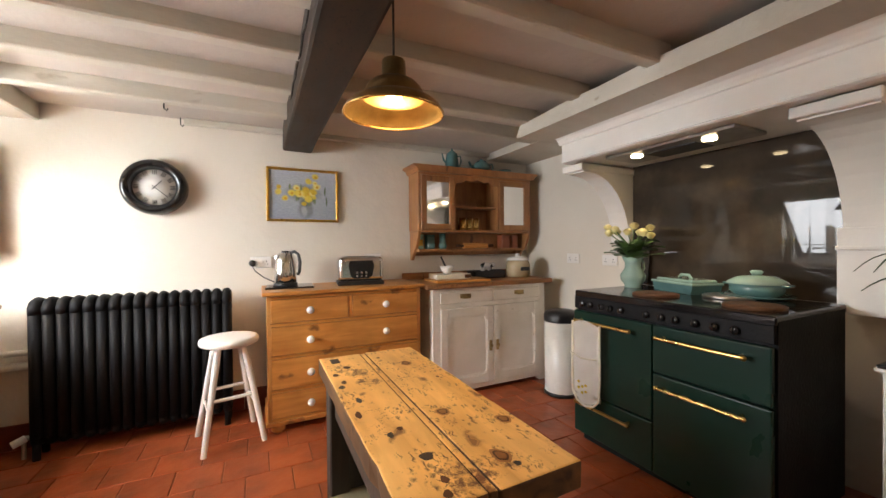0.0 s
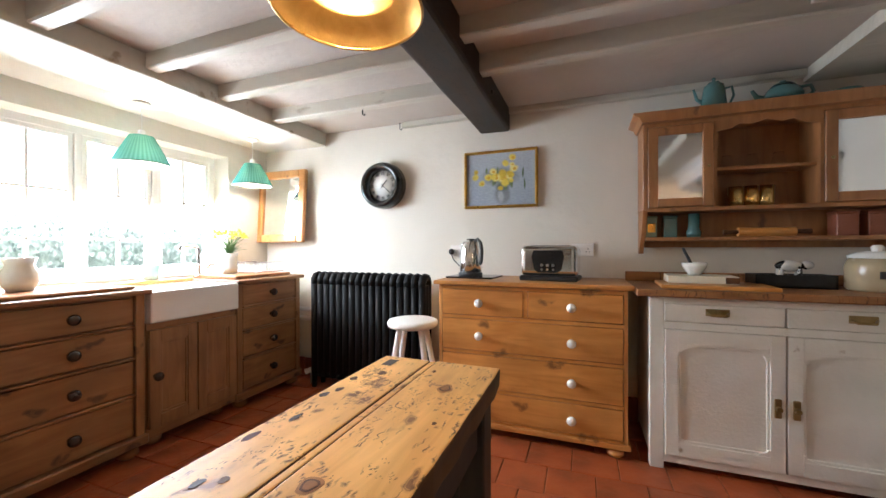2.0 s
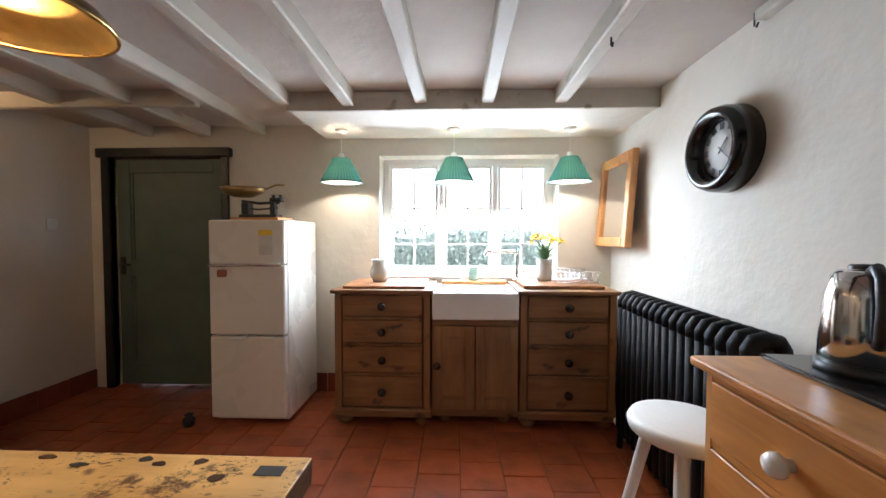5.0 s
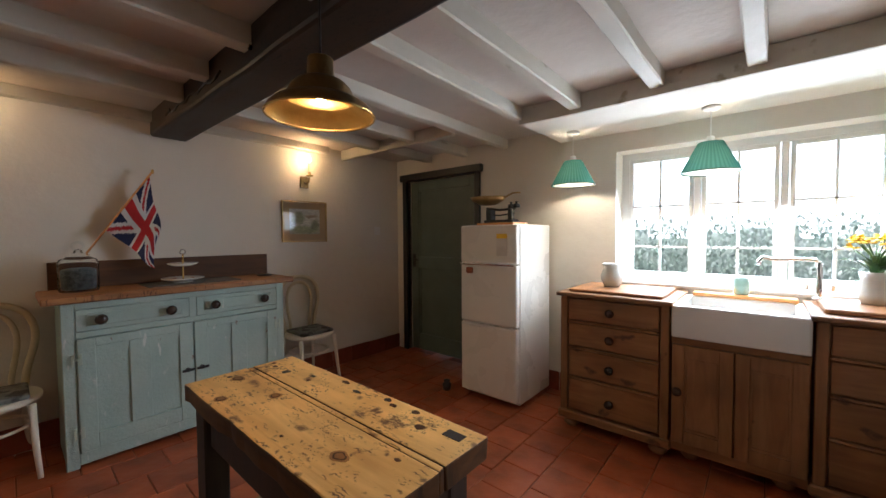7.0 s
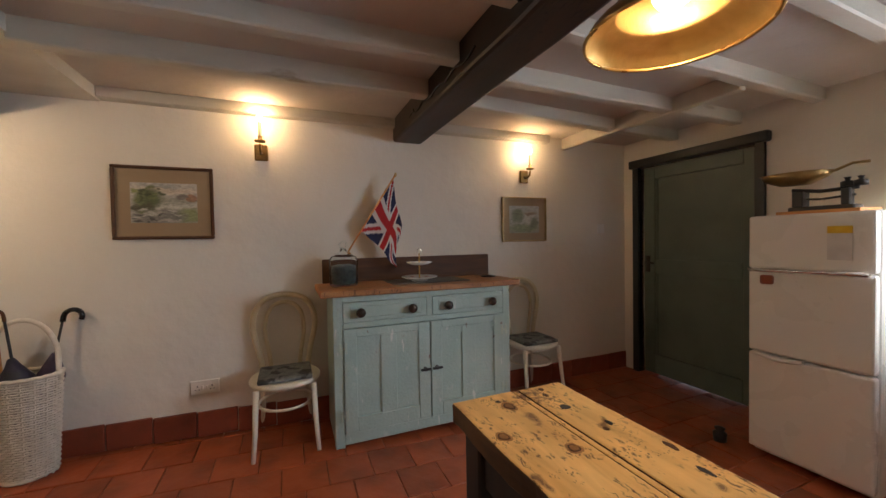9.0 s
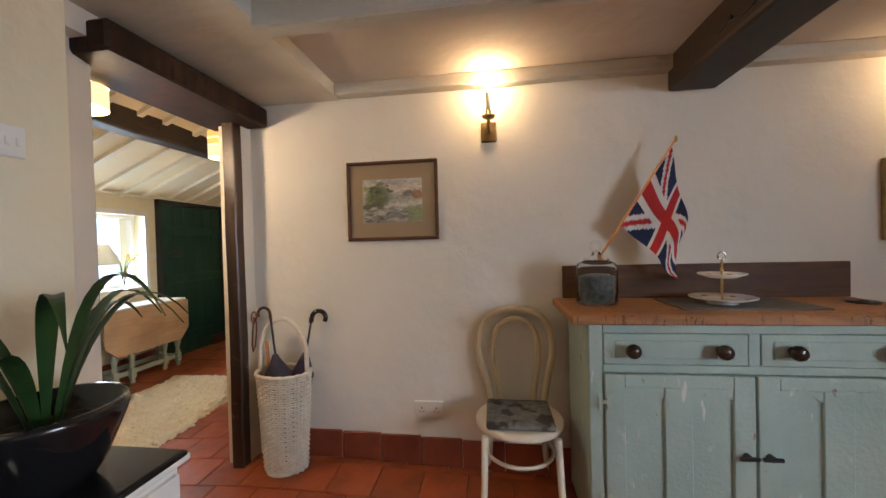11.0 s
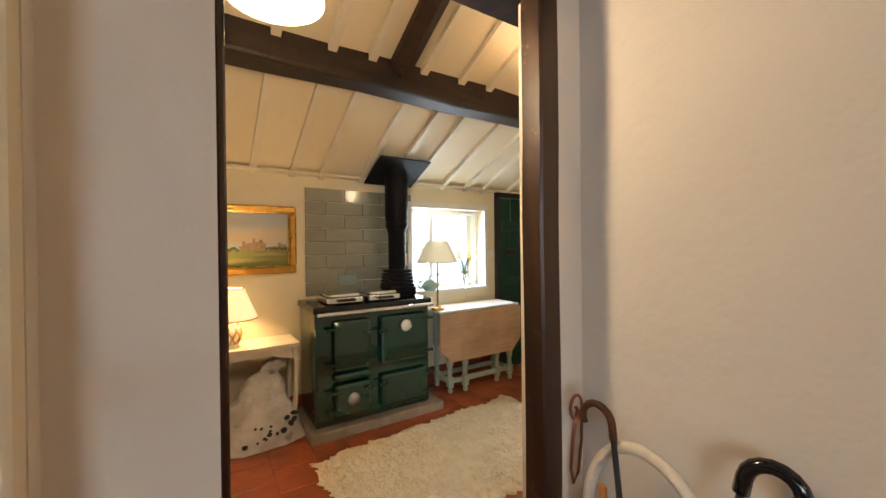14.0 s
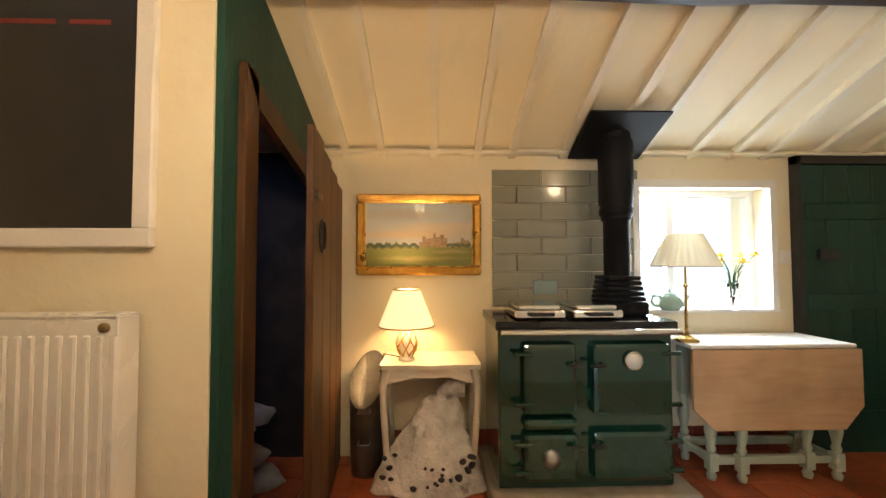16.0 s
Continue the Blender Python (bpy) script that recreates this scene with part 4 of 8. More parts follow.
drawer(chest, 0.012, 0.52, 0.725, 0.885, PINE, (0.255,), PORCELAIN, 0.026, "white china knob")
for x in (-0.48, 0.48):
    for y in (0.03, 0.44):
        bun(chest, x, y, 0.055, 0.045, PINE)

# white painted cupboard with wooden worktop
cup = thing("cupboard", "distressed white painted cupboard with two doors and two drawers", "cupboard", pose(1.905, 2.65, 0))
part("carcass", join(box(-0.565, -0.50, 0.0, 0.06, 0.0, 0.885, 0.004), box(0.50, 0.565, 0.0, 0.06, 0.0, 0.885, 0.004), box(-0.56, -0.53, 0.06, 0.48, 0.05, 0.885), box(0.53, 0.56, 0.06, 0.48, 0.05, 0.885), box(-0.53, 0.53, 0.03, 0.48, 0.06, 0.885)), WHITEPAINT, cup)
for z0, z1 in ((0.855, 0.885), (0.725, 0.76), (0.04, 0.075)):
    part("rail", box(-0.50, 0.50, 0.0, 0.03, z0, z1), WHITEPAINT, cup)
for s in (-1, 1):
    d = part("drawer", box(min(s * 0.004, s * 0.497), max(s * 0.004, s * 0.497), -0.004, 0.02, 0.763, 0.852, 0.003), WHITEPAINT, cup)
    h = part("cup_handle", join(box(s * 0.27 - 0.05, s * 0.27 + 0.05, -0.009, -0.004, 0.80, 0.835, 0.002), tube([(s * 0.27 - 0.045, -0.008, 0.815), (s * 0.27 - 0.03, -0.03, 0.805), (s * 0.27 + 0.03, -0.03, 0.805), (s * 0.27 + 0.045, -0.008, 0.815)], 0.006)), OLDBRASS, d, "tarnished brass handle")
    x0, x1 = (s * 0.0 + 0.002, 0.498) if s > 0 else (-0.498, -0.002)
    pd = panel_door(cup, x0, x1, 0.08, 0.722, WHITEPAINT, 0.05)
    part("latch", join(box(s * 0.035 - 0.014, s * 0.035 + 0.014, -0.02, -0.012, 0.34, 0.43, 0.003), rod((s * 0.035, -0.02, 0.385), (s * 0.035, -0.036, 0.385), 0.012)), OLDBRASS, pd, "tarnished latch")
wt = thing("worktop", "worn brown wooden worktop with upstand on the white cupboard", "worktop", pose(1.905, 2.65, 0))
part("slab", box(-0.63, 0.63, -0.035, 0.52, 0.888, 0.925, 0.006), WORKTOP, wt)
part("upstand", box(-0.63, 0.63, 0.50, 0.53, 0.925, 0.985, 0.004), WORKTOP, wt)

# wall dresser
dr = thing("wall_cabinet", "pine wall cabinet with two mirrored doors and open shelves", "wall cabinet", pose(1.955, 2.955, 0))
part("side", box(-0.605, -0.58, 0.0, 0.225, 1.362, 1.87, 0.003), DRESSPINE, dr)
part("side", box(0.58, 0.605, 0.0, 0.225, 1.362, 1.87, 0.003), DRESSPINE, dr)
part("back", box(-0.58, 0.58, 0.205, 0.225, 1.14, 1.87), DRESSPINE, dr)
for z, w in ((1.36, 0.58), (1.86, 0.58), (1.19, 0.58)):
    part("shelf", box(-w, w, 0.0 if z > 1.2 else 0.05, 0.205, z - 0.011, z + 0.011, 0.002), DRESSPINE, dr)
part("shelf", box(-0.245, 0.225, 0.03, 0.205, 1.575, 1.593, 0.002), DRESSPINE, dr)
part("cornice", prism([(-0.66, 1.93), (0.66, 1.93), (0.66, 1.915), (0.63, 1.90), (0.615, 1.87), (-0.615, 1.87), (-0.63, 1.90), (-0.66, 1.915)], -0.045, 0.235, "y"), DRESSPINE, dr)
part("divider", box(-0.25, -0.235, 0.0, 0.205, 1.37, 1.85), DRESSPINE, dr)
part("divider", box(0.215, 0.23, 0.0, 0.205, 1.37, 1.85), DRESSPINE, dr)
val = [(-0.235, 1.85), (0.215, 1.85), (0.215, 1.79), (0.15, 1.80), (0.11, 1.825), (0.06, 1.815), (-0.01, 1.835), (-0.08, 1.815), (-0.13, 1.825), (-0.17, 1.80), (-0.235, 1.79)]
part("valance", prism(val, 0.0, 0.015, "y"), DRESSPINE, dr)
for s, x0, x1 in ((-1, -0.578, -0.252), (1, 0.232, 0.578)):
    d = part("door", join(box(x0, x0 + 0.052, -0.008, 0.012, 1.375, 1.845, 0.003), box(x1 - 0.052, x1, -0.008, 0.012, 1.375, 1.845, 0.003), box(x0 + 0.052, x1 - 0.052, -0.008, 0.012, 1.375, 1.425, 0.003), box(x0 + 0.052, x1 - 0.052, -0.008, 0.012, 1.795, 1.845, 0.003)), DRESSPINE, dr)
    part("mirror_pane", box(x0 + 0.05, x1 - 0.05, 0.002, 0.006, 1.42, 1.80), MIRROR, d, "plain mirror pane")
    knob(d, x1 - 0.026 if s < 0 else x0 + 0.026, -0.008, 1.60, 0.009, OLDBRASS)
for s in (-1, 1):
    part("bracket", prism([(0.0, 1.36), (0.205, 1.36), (0.205, 1.10), (0.17, 1.10), (0.13, 1.16), (0.06, 1.22), (0.02, 1.30)], min(s * 0.58, s * 0.605), max(s * 0.58, s * 0.605), "x"), DRESSPINE, dr)

# cast-iron radiator
rad = thing("radiator", "black cast-iron column radiator against the wall", "radiator", pose(-0.575, 3.02, 0))
for k in range(17):
    x = -0.485 + k * 0.0606
    bits = [tube([(x, y, 0.13), (x, y, 0.86)], 0.0285, 10) for y in (-0.05, 0.0, 0.05)]
    cap_t = [(x, -0.05, 0.85), (x, -0.052, 0.885), (x, -0.035, 0.912), (x, 0.0, 0.92), (x, 0.035, 0.912), (x, 0.052, 0.885), (x, 0.05, 0.85)]
    cap_b = [(x, -0.05, 0.14), (x, -0.05, 0.11), (x, 0.0, 0.095), (x, 0.05, 0.11), (x, 0.05, 0.14)]
    bits += [tube(cap_t, 0.0295, 10), tube(cap_b, 0.028, 8)]
    if k in (0, 16):
        bits += [tube([(x, y, 0.10), (x, y * 1.1, 0.0)], 0.02, 8) for y in (-0.05, 0.05)]
    part("column", join(*bits), MATTBLACK, rad)
for z in (0.89, 0.125):
    part("header", rod((-0.49, 0, z), (0.49, 0, z), 0.022), BLACK, rad)
v = part("valve", join(rod((-0.56, 0.0, 0.12), (-0.49, 0, 0.12), 0.014), rod((-0.56, 0, 0.12), (-0.56, 0, 0.0), 0.011)), STEEL, rad)
part("valve_head", rod((-0.60, -0.03, 0.10), (-0.55, 0.0, 0.12), 0.022), WHITE, v)
pw = thing("heating_pipe", "pair of white painted pipes along the wall", "pipe", pose(0, 0, 0))
for z in (0.60, 0.52):
    part("pipe", tube([(XW + 0.05, YN - 0.05, z), (-1.10, YN - 0.05, z)], 0.018 if z > 0.55 else 0.024), WHITE, pw)

# stool
st = thing("stool", "white painted round wooden stool beside the chest", "stool", pose(-0.06, 2.74, 0, 0, 0, 12))
part("seat", turn([(0, 0.612), (0.155, 0.612), (0.168, 0.62), (0.172, 0.64), (0.165, 0.655), (0.15, 0.66), (0, 0.66)], 32), WHITE, st)
legs = [(math.cos(a), math.sin(a)) for a in (math.radians(k) for k in (45, 135, 225, 315))]
for cx, cy in legs:
    part("leg", rod((cx * 0.10, cy * 0.10, 0.615), (cx * 0.235, cy * 0.235, 0.0), 0.021, 0.016), WHITE, st)
for k, z in ((0, 0.30), (1, 0.24), (2, 0.30), (3, 0.24)):
    a, b = legs[k], legs[(k + 1) % 4]
    r = 0.10 + 0.135 * (0.615 - z) / 0.615
    part("stretcher", rod((a[0] * r, a[1] * r, z), (b[0] * r, b[1] * r, z), 0.011), WHITE, st)

# bin
bn = thing("pedal_bin", "white cylindrical bin with a black lid", "bin", pose(2.36, 2.33, 0))
part("body", turn([(0, 0.0), (0.125, 0.0), (0.13, 0.012), (0.13, 0.60), (0, 0.60)], 32), ENAMELWHITE, bn)
part("base_ring", turn([(0.132, 0.0), (0.137, 0.004), (0.137, 0.025), (0.131, 0.03)], 32), BLACK, bn)
part("lid", turn([(0.135, 0.60), (0.137, 0.645), (0.128, 0.67), (0.10, 0.69), (0, 0.70)], 32), BLACK, bn)

# range cooker
rg = thing("range_cooker", "dark green enamel range cooker with brass rails", "cooker", pose(1.91, 1.215, 0, 0, 0, -90))
part("body", join(box(-0.51, 0.51, 0.02, 0.62, 0.07, 0.90), box(-0.50, 0.50, 0.06, 0.6, 0.0, 0.07)), MATTBLACK, rg)
part("side_panel", box(0.51, 0.516, 0.012, 0.62, 0.07, 0.925), MATTBLACK, rg)
part("hob", box(-0.515, 0.515, 0.0, 0.64, 0.905, 0.945, 0.006), BLACKGLOSS, rg, "black ceramic hob")
ctl = part("control_panel", box(-0.512, 0.512, -0.006, 0.02, 0.835, 0.91, 0.004), MATTBLACK, rg, "black control panel with round knobs")
for x in (-0.44, -0.38, -0.30, -0.24, -0.17, -0.02, 0.06, 0.13, 0.22, 0.30, 0.38):
    kb = part("control_knob", join(turn([(0, 0), (0.019, 0), (0.018, 0.016), (0.014, 0.02), (0, 0.02)], 14, pose(x, -0.006, 0.868, 90)), box(x - 0.003, x + 0.003, -0.03, -0.02, 0.852, 0.884)), BLACKGLOSS, ctl)
doors = (("oven_door", -0.505, 0.012, 0.335, 0.825, (-0.25, 0.0)), ("oven_door", 0.018, 0.508, 0.59, 0.825, (0.06, 0.43)), ("oven_door", 0.018, 0.508, 0.075, 0.58, (0.06, 0.43)), ("storage_drawer", -0.505, 0.012, 0.075, 0.325, (-0.46, -0.10)))
for nm, x0, x1, z0, z1, (h0, h1) in doors:
    d = part(nm, box(x0, x1, -0.018, 0.012, z0, z1, 0.006, 2), RANGEGREEN, rg)
    z = z1 - 0.055
    if nm == "oven_door" and x0 < 0:
        h0, h1 = -0.46, -0.09
    part("rail_handle", join(rod((h0, -0.055, z), (h1, -0.055, z), 0.009), rod((h0 + 0.02, -0.018, z), (h0 + 0.02, -0.055, z), 0.008), rod((h1 - 0.02, -0.018, z), (h1 - 0.02, -0.055, z), 0.008), ball((h0, -0.055, z), 0.012, seg=8), ball((h1, -0.055, z), 0.012, seg=8)), BRASS, d, "polished brass rail")
for x, y in ((-0.10, 0.18), (0.14, 0.42), (0.36, 0.18)):
    part("hotplate", turn([(0, 0), (0.115, 0), (0.115, 0.012), (0.105, 0.016), (0, 0.016)], 28, pose(x, y, 0.945)), DARKWOOD if x > 0.2 or x < 0 else STEEL, rg, "round hob cover")
gl = thing("oven_gloves", "cream quilted oven glove hanging over the oven rail", "oven gloves", pose(1.91, 1.215, 0, 0, 0, -90))
bmz = bmesh.new()
grid = [[bmz.verts.new((-0.46 + 0.20 * u / 8 + 0.004 * math.sin(w), (-0.072 - 0.010 * math.sin(math.pi * u / 8) - 0.004 * math.sin(u * 1.3 + w)), 0.785 - 0.49 * w / 16 - (0.03 * ((u - 4) / 4) ** 2 if w < 15 else -0.05 * ((u - 4) / 4) ** 2))) for u in range(9)] for w in range(17)]
for w in range(16):
    for u in range(8):
        bmz.faces.new((grid[w][u], grid[w][u + 1], grid[w + 1][u + 1], grid[w + 1][u])).smooth = True
bmesh.ops.solidify(bmz, geom=bmz.faces[:], thickness=0.014)
part("glove", bmz, CLOTH, gl)
part("binding", tube([(-0.46, -0.074, 0.77), (-0.462, -0.076, 0.45), (-0.455, -0.078, 0.34), (-0.42, -0.08, 0.30), (-0.36, -0.084, 0.285), (-0.30, -0.08, 0.30), (-0.265, -0.078, 0.34), (-0.258, -0.076, 0.45), (-0.26, -0.074, 0.77)], 0.007, 6), CREAMPAINT, gl)
part("pocket_seam", tube([(-0.455, -0.094, 0.58), (-0.36, -0.104, 0.565), (-0.265, -0.094, 0.58)], 0.005, 6), CREAMPAINT, gl)
part("embroidery", join(*[ball((-0.37 + 0.03 * math.sin(k * 2.1), -0.093, 0.36 + 0.012 * k), 0.008, 1.2, 0.4, 1, 6) for k in range(6)]), YELLOW, gl, "embroidered yellow flowers")

# butcher bench
tb = thing("work_table", "narrow worn pine workbench with a knotted top", "table", pose(0.556, 1.116, 0) @ Matrix.Diagonal((1.0, 1.015, 0.98, 1.0)))


def worn_plank(x0, x1, y0, y1, z0, z1):
    """A thick plank with chipped arrises: pale on the faces that look up, dark on the edges."""
    b = cut(box(x0, x1, y0, y1, z0, z1, 0.005, 2), 1, 22, y0, y1)
    for v in b.verts:
        side = v.co.z < z1 - 0.008
        k = noise.noise(Vector((v.co.x * 3, v.co.y * 13, 3.0)))
        if abs(v.co.x) > 0.19:
            v.co.x -= math.copysign(max(0.0, k) * (0.012 if side else 0.006), v.co.x)
        if abs(v.co.y) > 0.515:
            v.co.y -= math.copysign(0.004 + 0.010 * abs(noise.noise(Vector((v.co.x * 16, 2.0, v.co.z * 9)))), v.co.y)
        if side and v.co.z < z0 + 0.01:
            v.co.z += 0.006 * k
    b.normal_update()
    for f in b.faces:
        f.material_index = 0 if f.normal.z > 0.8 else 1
    return b


for x0, x1 in ((-0.212, -0.036), (-0.012, 0.211)):
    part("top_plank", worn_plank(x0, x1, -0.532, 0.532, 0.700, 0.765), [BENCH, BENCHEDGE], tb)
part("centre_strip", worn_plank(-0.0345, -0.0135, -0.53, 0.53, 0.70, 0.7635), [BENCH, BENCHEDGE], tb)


def wavy_disc(x, y, rx, ry, z0, z1, ph):
    return prism([(x + rx * (1 + 0.16 * math.sin(3 * a + ph)) * math.cos(a), y + ry * (1 + 0.14 * math.cos(2 * a + ph)) * math.sin(a)) for a in [2 * math.pi * k / 14 for k in range(14)]], z0, z1, "z")


# ringed knots, dark pegs and old burns let into the top
for k, (x, y, r) in enumerate(((0.039, -0.168, 0.020), (0.169, -0.283, 0.020), (0.058, -0.428, 0.022), (0.102, 0.301, 0.021))):
    kn = part("knot", wavy_disc(x, y, r, r * 1.35, 0.7652, 0.7656, k), KNOTHALO, tb, "ringed brown knot")
    part("knot_ring", wavy_disc(x, y, r * 0.74, r * 0.95, 0.7656, 0.7660, k), KNOTDARK, kn)
    part("knot_core", wavy_disc(x, y, r * 0.52, r * 0.7, 0.7660, 0.7664, k), KNOTCORE, kn)
for k, (x, y, rx, ry) in enumerate(((-0.095, -0.356, 0.016, 0.018), (-0.128, 0.352, 0.013, 0.017), (-0.183, 0.283, 0.011, 0.014), (-0.186, 0.152, 0.011, 0.015), (-0.170, 0.195, 0.009, 0.017), (-0.106, -0.206, 0.008, 0.011), (0.074, -0.469, 0.008, 0.009),
                                    (-0.096, -0.449, 0.009, 0.012), (-0.110, -0.492, 0.010, 0.012), (-0.139, -0.228, 0.008, 0.015), (0.15, 0.10, 0.005, 0.008), (0.02, 0.42, 0.006, 0.01), (-0.16, 0.02, 0.008, 0.02), (-0.185, -0.08, 0.009, 0.022))):
    part("dark_peg", wavy_disc(x, y, rx, ry, 0.7653, 0.7660, k * 1.3), KNOTDARK if k % 3 else BENCHDARK, tb, "dark peg hole")
part("frame", join(box(-0.17, -0.14, -0.46, 0.46, 0.56, 0.70), box(0.14, 0.17, -0.46, 0.46, 0.56, 0.70), box(-0.17, 0.17, -0.47, -0.44, 0.56, 0.70), box(-0.17, 0.17, 0.44, 0.47, 0.56, 0.70)), BENCHDARK, tb)
for x in (-0.15, 0.15):
    for y in (-0.43, 0.43):
        part("leg", box(x - 0.04, x + 0.04, y - 0.045, y + 0.045, 0.0, 0.70, 0.006), BENCHDARK, tb)
part("lower_shelf", box(-0.19, 0.19, -0.46, 0.46, 0.20, 0.235, 0.004), GREYWOOD, tb)
part("brace", join(box(-0.03, 0.03, -0.44, 0.44, 0.42, 0.50, 0.004)), BENCHDARK, tb)
part("end_board", box(-0.15, 0.15, 0.40, 0.42, 0.235, 0.56), BENCHDARK, tb)
part("bench_stop", box(-0.172, -0.138, 0.425, 0.485, 0.7652, 0.7664), BENCHDARK, tb, "dark mortise in the bench top")

# pendant lamp over the bench
pl = thing("pendant_lamp", "brass dome pendant lamp with a hammered inside, lit", "pendant lamp", pose(0.528, 1.157, 0))
dome = [(0.038, 1.781), (0.055, 1.777), (0.072, 1.768), (0.087, 1.753), (0.096, 1.736), (0.099, 1.721), (0.104, 1.717), (0.122, 1.710), (0.141, 1.698), (0.155, 1.683), (0.163, 1.668)]
part("shade", turn([(r + 0.002, z + 0.002) for r, z in dome], 40), OLDBRASS, pl)
part("lining", turn(dome[::-1], 40), HAMMERED, pl, "hammered brass lining")
part("neck", turn([(0.0, 1.845), (0.036, 1.845), (0.039, 1.841), (0.041, 1.785), (0.046, 1.781)], 28), OLDBRASS, pl)
part("rim", tube([(0.163 * math.cos(a), 0.163 * math.sin(a), 1.668) for a in [2 * math.pi * k / 40 for k in range(40)]], 0.004, 6, True), BRASS, pl)
part("flex", rod((0, 0, 1.845), (0, 0, ZC), 0.004, seg=6), BLACK, pl)
part("bulb", ball((0, 0, 1.748), 0.036, 1, 1, 0.85, 24), BULB, pl)

# sink run
for y0, y1, lab in ((1.17, 1.81, "brown pine four-drawer unit beside the sink"), (2.40, 3.02, "brown pine four-drawer unit beside the radiator")):
    w = (y1 - y0) / 2
    u = thing("drawer_unit", lab, "drawer unit", pose(-1.255, (y0 + y1) / 2, 0, 0, 0, 90), "pine sink units")
    part("carcass", join(box(-w, -w + 0.045, 0.0, 0.05, 0.06, 0.885, 0.004), box(w - 0.045, w, 0.0, 0.05, 0.06, 0.885, 0.004), box(-w, w, 0.03, 0.50, 0.075, 0.885)), SINKPINEZ, u)
    part("plinth", box(-w - 0.012, w + 0.012, -0.015, 0.50, 0.06, 0.115, 0.008), SINKPINE, u)
    part("top", box(-w - 0.02, w + 0.02, -0.035, 0.525, 0.887, 0.915, 0.008, 2), SINKPINE, u)
    rows = ((0.125, 0.335), (0.355, 0.535), (0.555, 0.71), (0.73, 0.875))
    for z0, z1 in rows:
        drawer(u, -w + 0.05, w - 0.05, z0, z1, SINKPINE, (0.0,), KNOBWOOD, 0.027, "dark turned wooden knob", 0.012)
    for z in (0.345, 0.545, 0.72):
        part("bead", box(-w + 0.05, w - 0.05, -0.004, 0.02, z - 0.006, z + 0.006, 0.003), SINKPINE, u)
    for x in (-w + 0.06, w - 0.06):
        bun(u, x, 0.05, 0.065, 0.05, SINKPINE)
        bun(u, x, 0.44, 0.065, 0.05, SINKPINE)
sc = thing("sink_cupboard", "brown pine two-door cupboard under the sink", "cupboard", pose(-1.255, 2.105, 0, 0, 0, 90))
part("carcass", box(-0.285, 0.285, 0.03, 0.50, 0.07, 0.715), SINKPINEZ, sc)
for z0, z1 in ((0.68, 0.715), (0.07, 0.12)):
    part("rail", box(-0.285, 0.285, 0.01, 0.03, z0, z1), SINKPINE, sc)
for s in (-1, 1):
    d = panel_door(sc, -0.28 if s < 0 else 0.002, -0.002 if s < 0 else 0.28, 0.125, 0.678, SINKPINEZ)
    if s < 0:
        knob(d, -0.25, -0.012, 0.42, 0.025, KNOBWOOD)
bun(sc, -0.2, 0.1, 0.07, 0.045, SINKPINE)
bun(sc, 0.2, 0.1, 0.07, 0.045, SINKPINE)
bs = thing("belfast_sink", "white glazed butler sink set between pine units", "sink", pose(-1.255, 2.105, 0, 0, 0, 90))
part("front_wall", box(-0.283, 0.283, -0.03, 0.02, 0.72, 0.90, 0.01, 2), PORCELAIN, bs)
part("back_wall", box(-0.283, 0.283, 0.42, 0.47, 0.72, 0.90, 0.01, 2), PORCELAIN, bs)
for x0, x1 in ((-0.283, -0.24), (0.24, 0.283)):
    part("side_wall", box(x0, x1, 0.02, 0.42, 0.72, 0.90, 0.006), PORCELAIN, bs)
part("sink_base", box(-0.24, 0.24, 0.02, 0.42, 0.72, 0.75), PORCELAIN, bs)
db = single("draining_board", box(-1.73, -1.27, 1.22, 1.77, 0.917, 0.935, 0.005), WORKTOP, "wooden board on the sink unit", "board")
single("sink_board", box(-1.72, -1.64, 1.87, 2.36, 0.905, 0.928, 0.005), PINE, "wooden ledge behind the sink", "board")
single("draining_board", box(-1.74, -1.30, 2.43, 2.96, 0.917, 0.94, 0.005), WORKTOP, "wooden board carrying the dish rack", "board")

# three green pleated lamps
gp = thing("window_pendant", "green pleated lampshade hanging over the sink, lit", "pendant lamp", pose(-1.53, 1.96, 0), "lamps over the sink")
part("shade", turn([(0.062, 1.83), (0.15, 1.655)], 80, None, 0.02, 40), SHADEGREEN, gp)
part("lining", turn([(0.142, 1.656), (0.056, 1.83)], 36), SHADEIN, gp, "white lining")
part("trim", tube([(0.151 * math.cos(a), 0.151 * math.sin(a), 1.655) for a in [2 * math.pi * k / 36 for k in range(36)]], 0.004, 6, True), DARKGREEN, gp)
part("holder", join(turn([(0, 1.87), (0.018, 1.865), (0.022, 1.83), (0.022, 1.80), (0, 1.80)], 16)), WHITE, gp)
part("flex", rod((0, 0, 1.865), (0, 0, 2.03), 0.003, seg=6), WHITE, gp)
part("ceiling_rose", turn([(0, 2.012), (0.03, 2.014), (0.045, 2.025), (0.045, 2.035), (0, 2.035)], 24), WHITE, gp)
part("bulb", ball((0, 0, 1.75), 0.025, seg=10), SHADELIGHT, gp)
for y in (1.14, 2.785):
    copy_thing(gp, pose(-1.53, y, 0.0))

# mirror on the north wall
mr = thing("wall_mirror", "pine framed mirror leaning on the wall", "mirror", pose(-1.545, YN - 0.075, 1.515, -4))
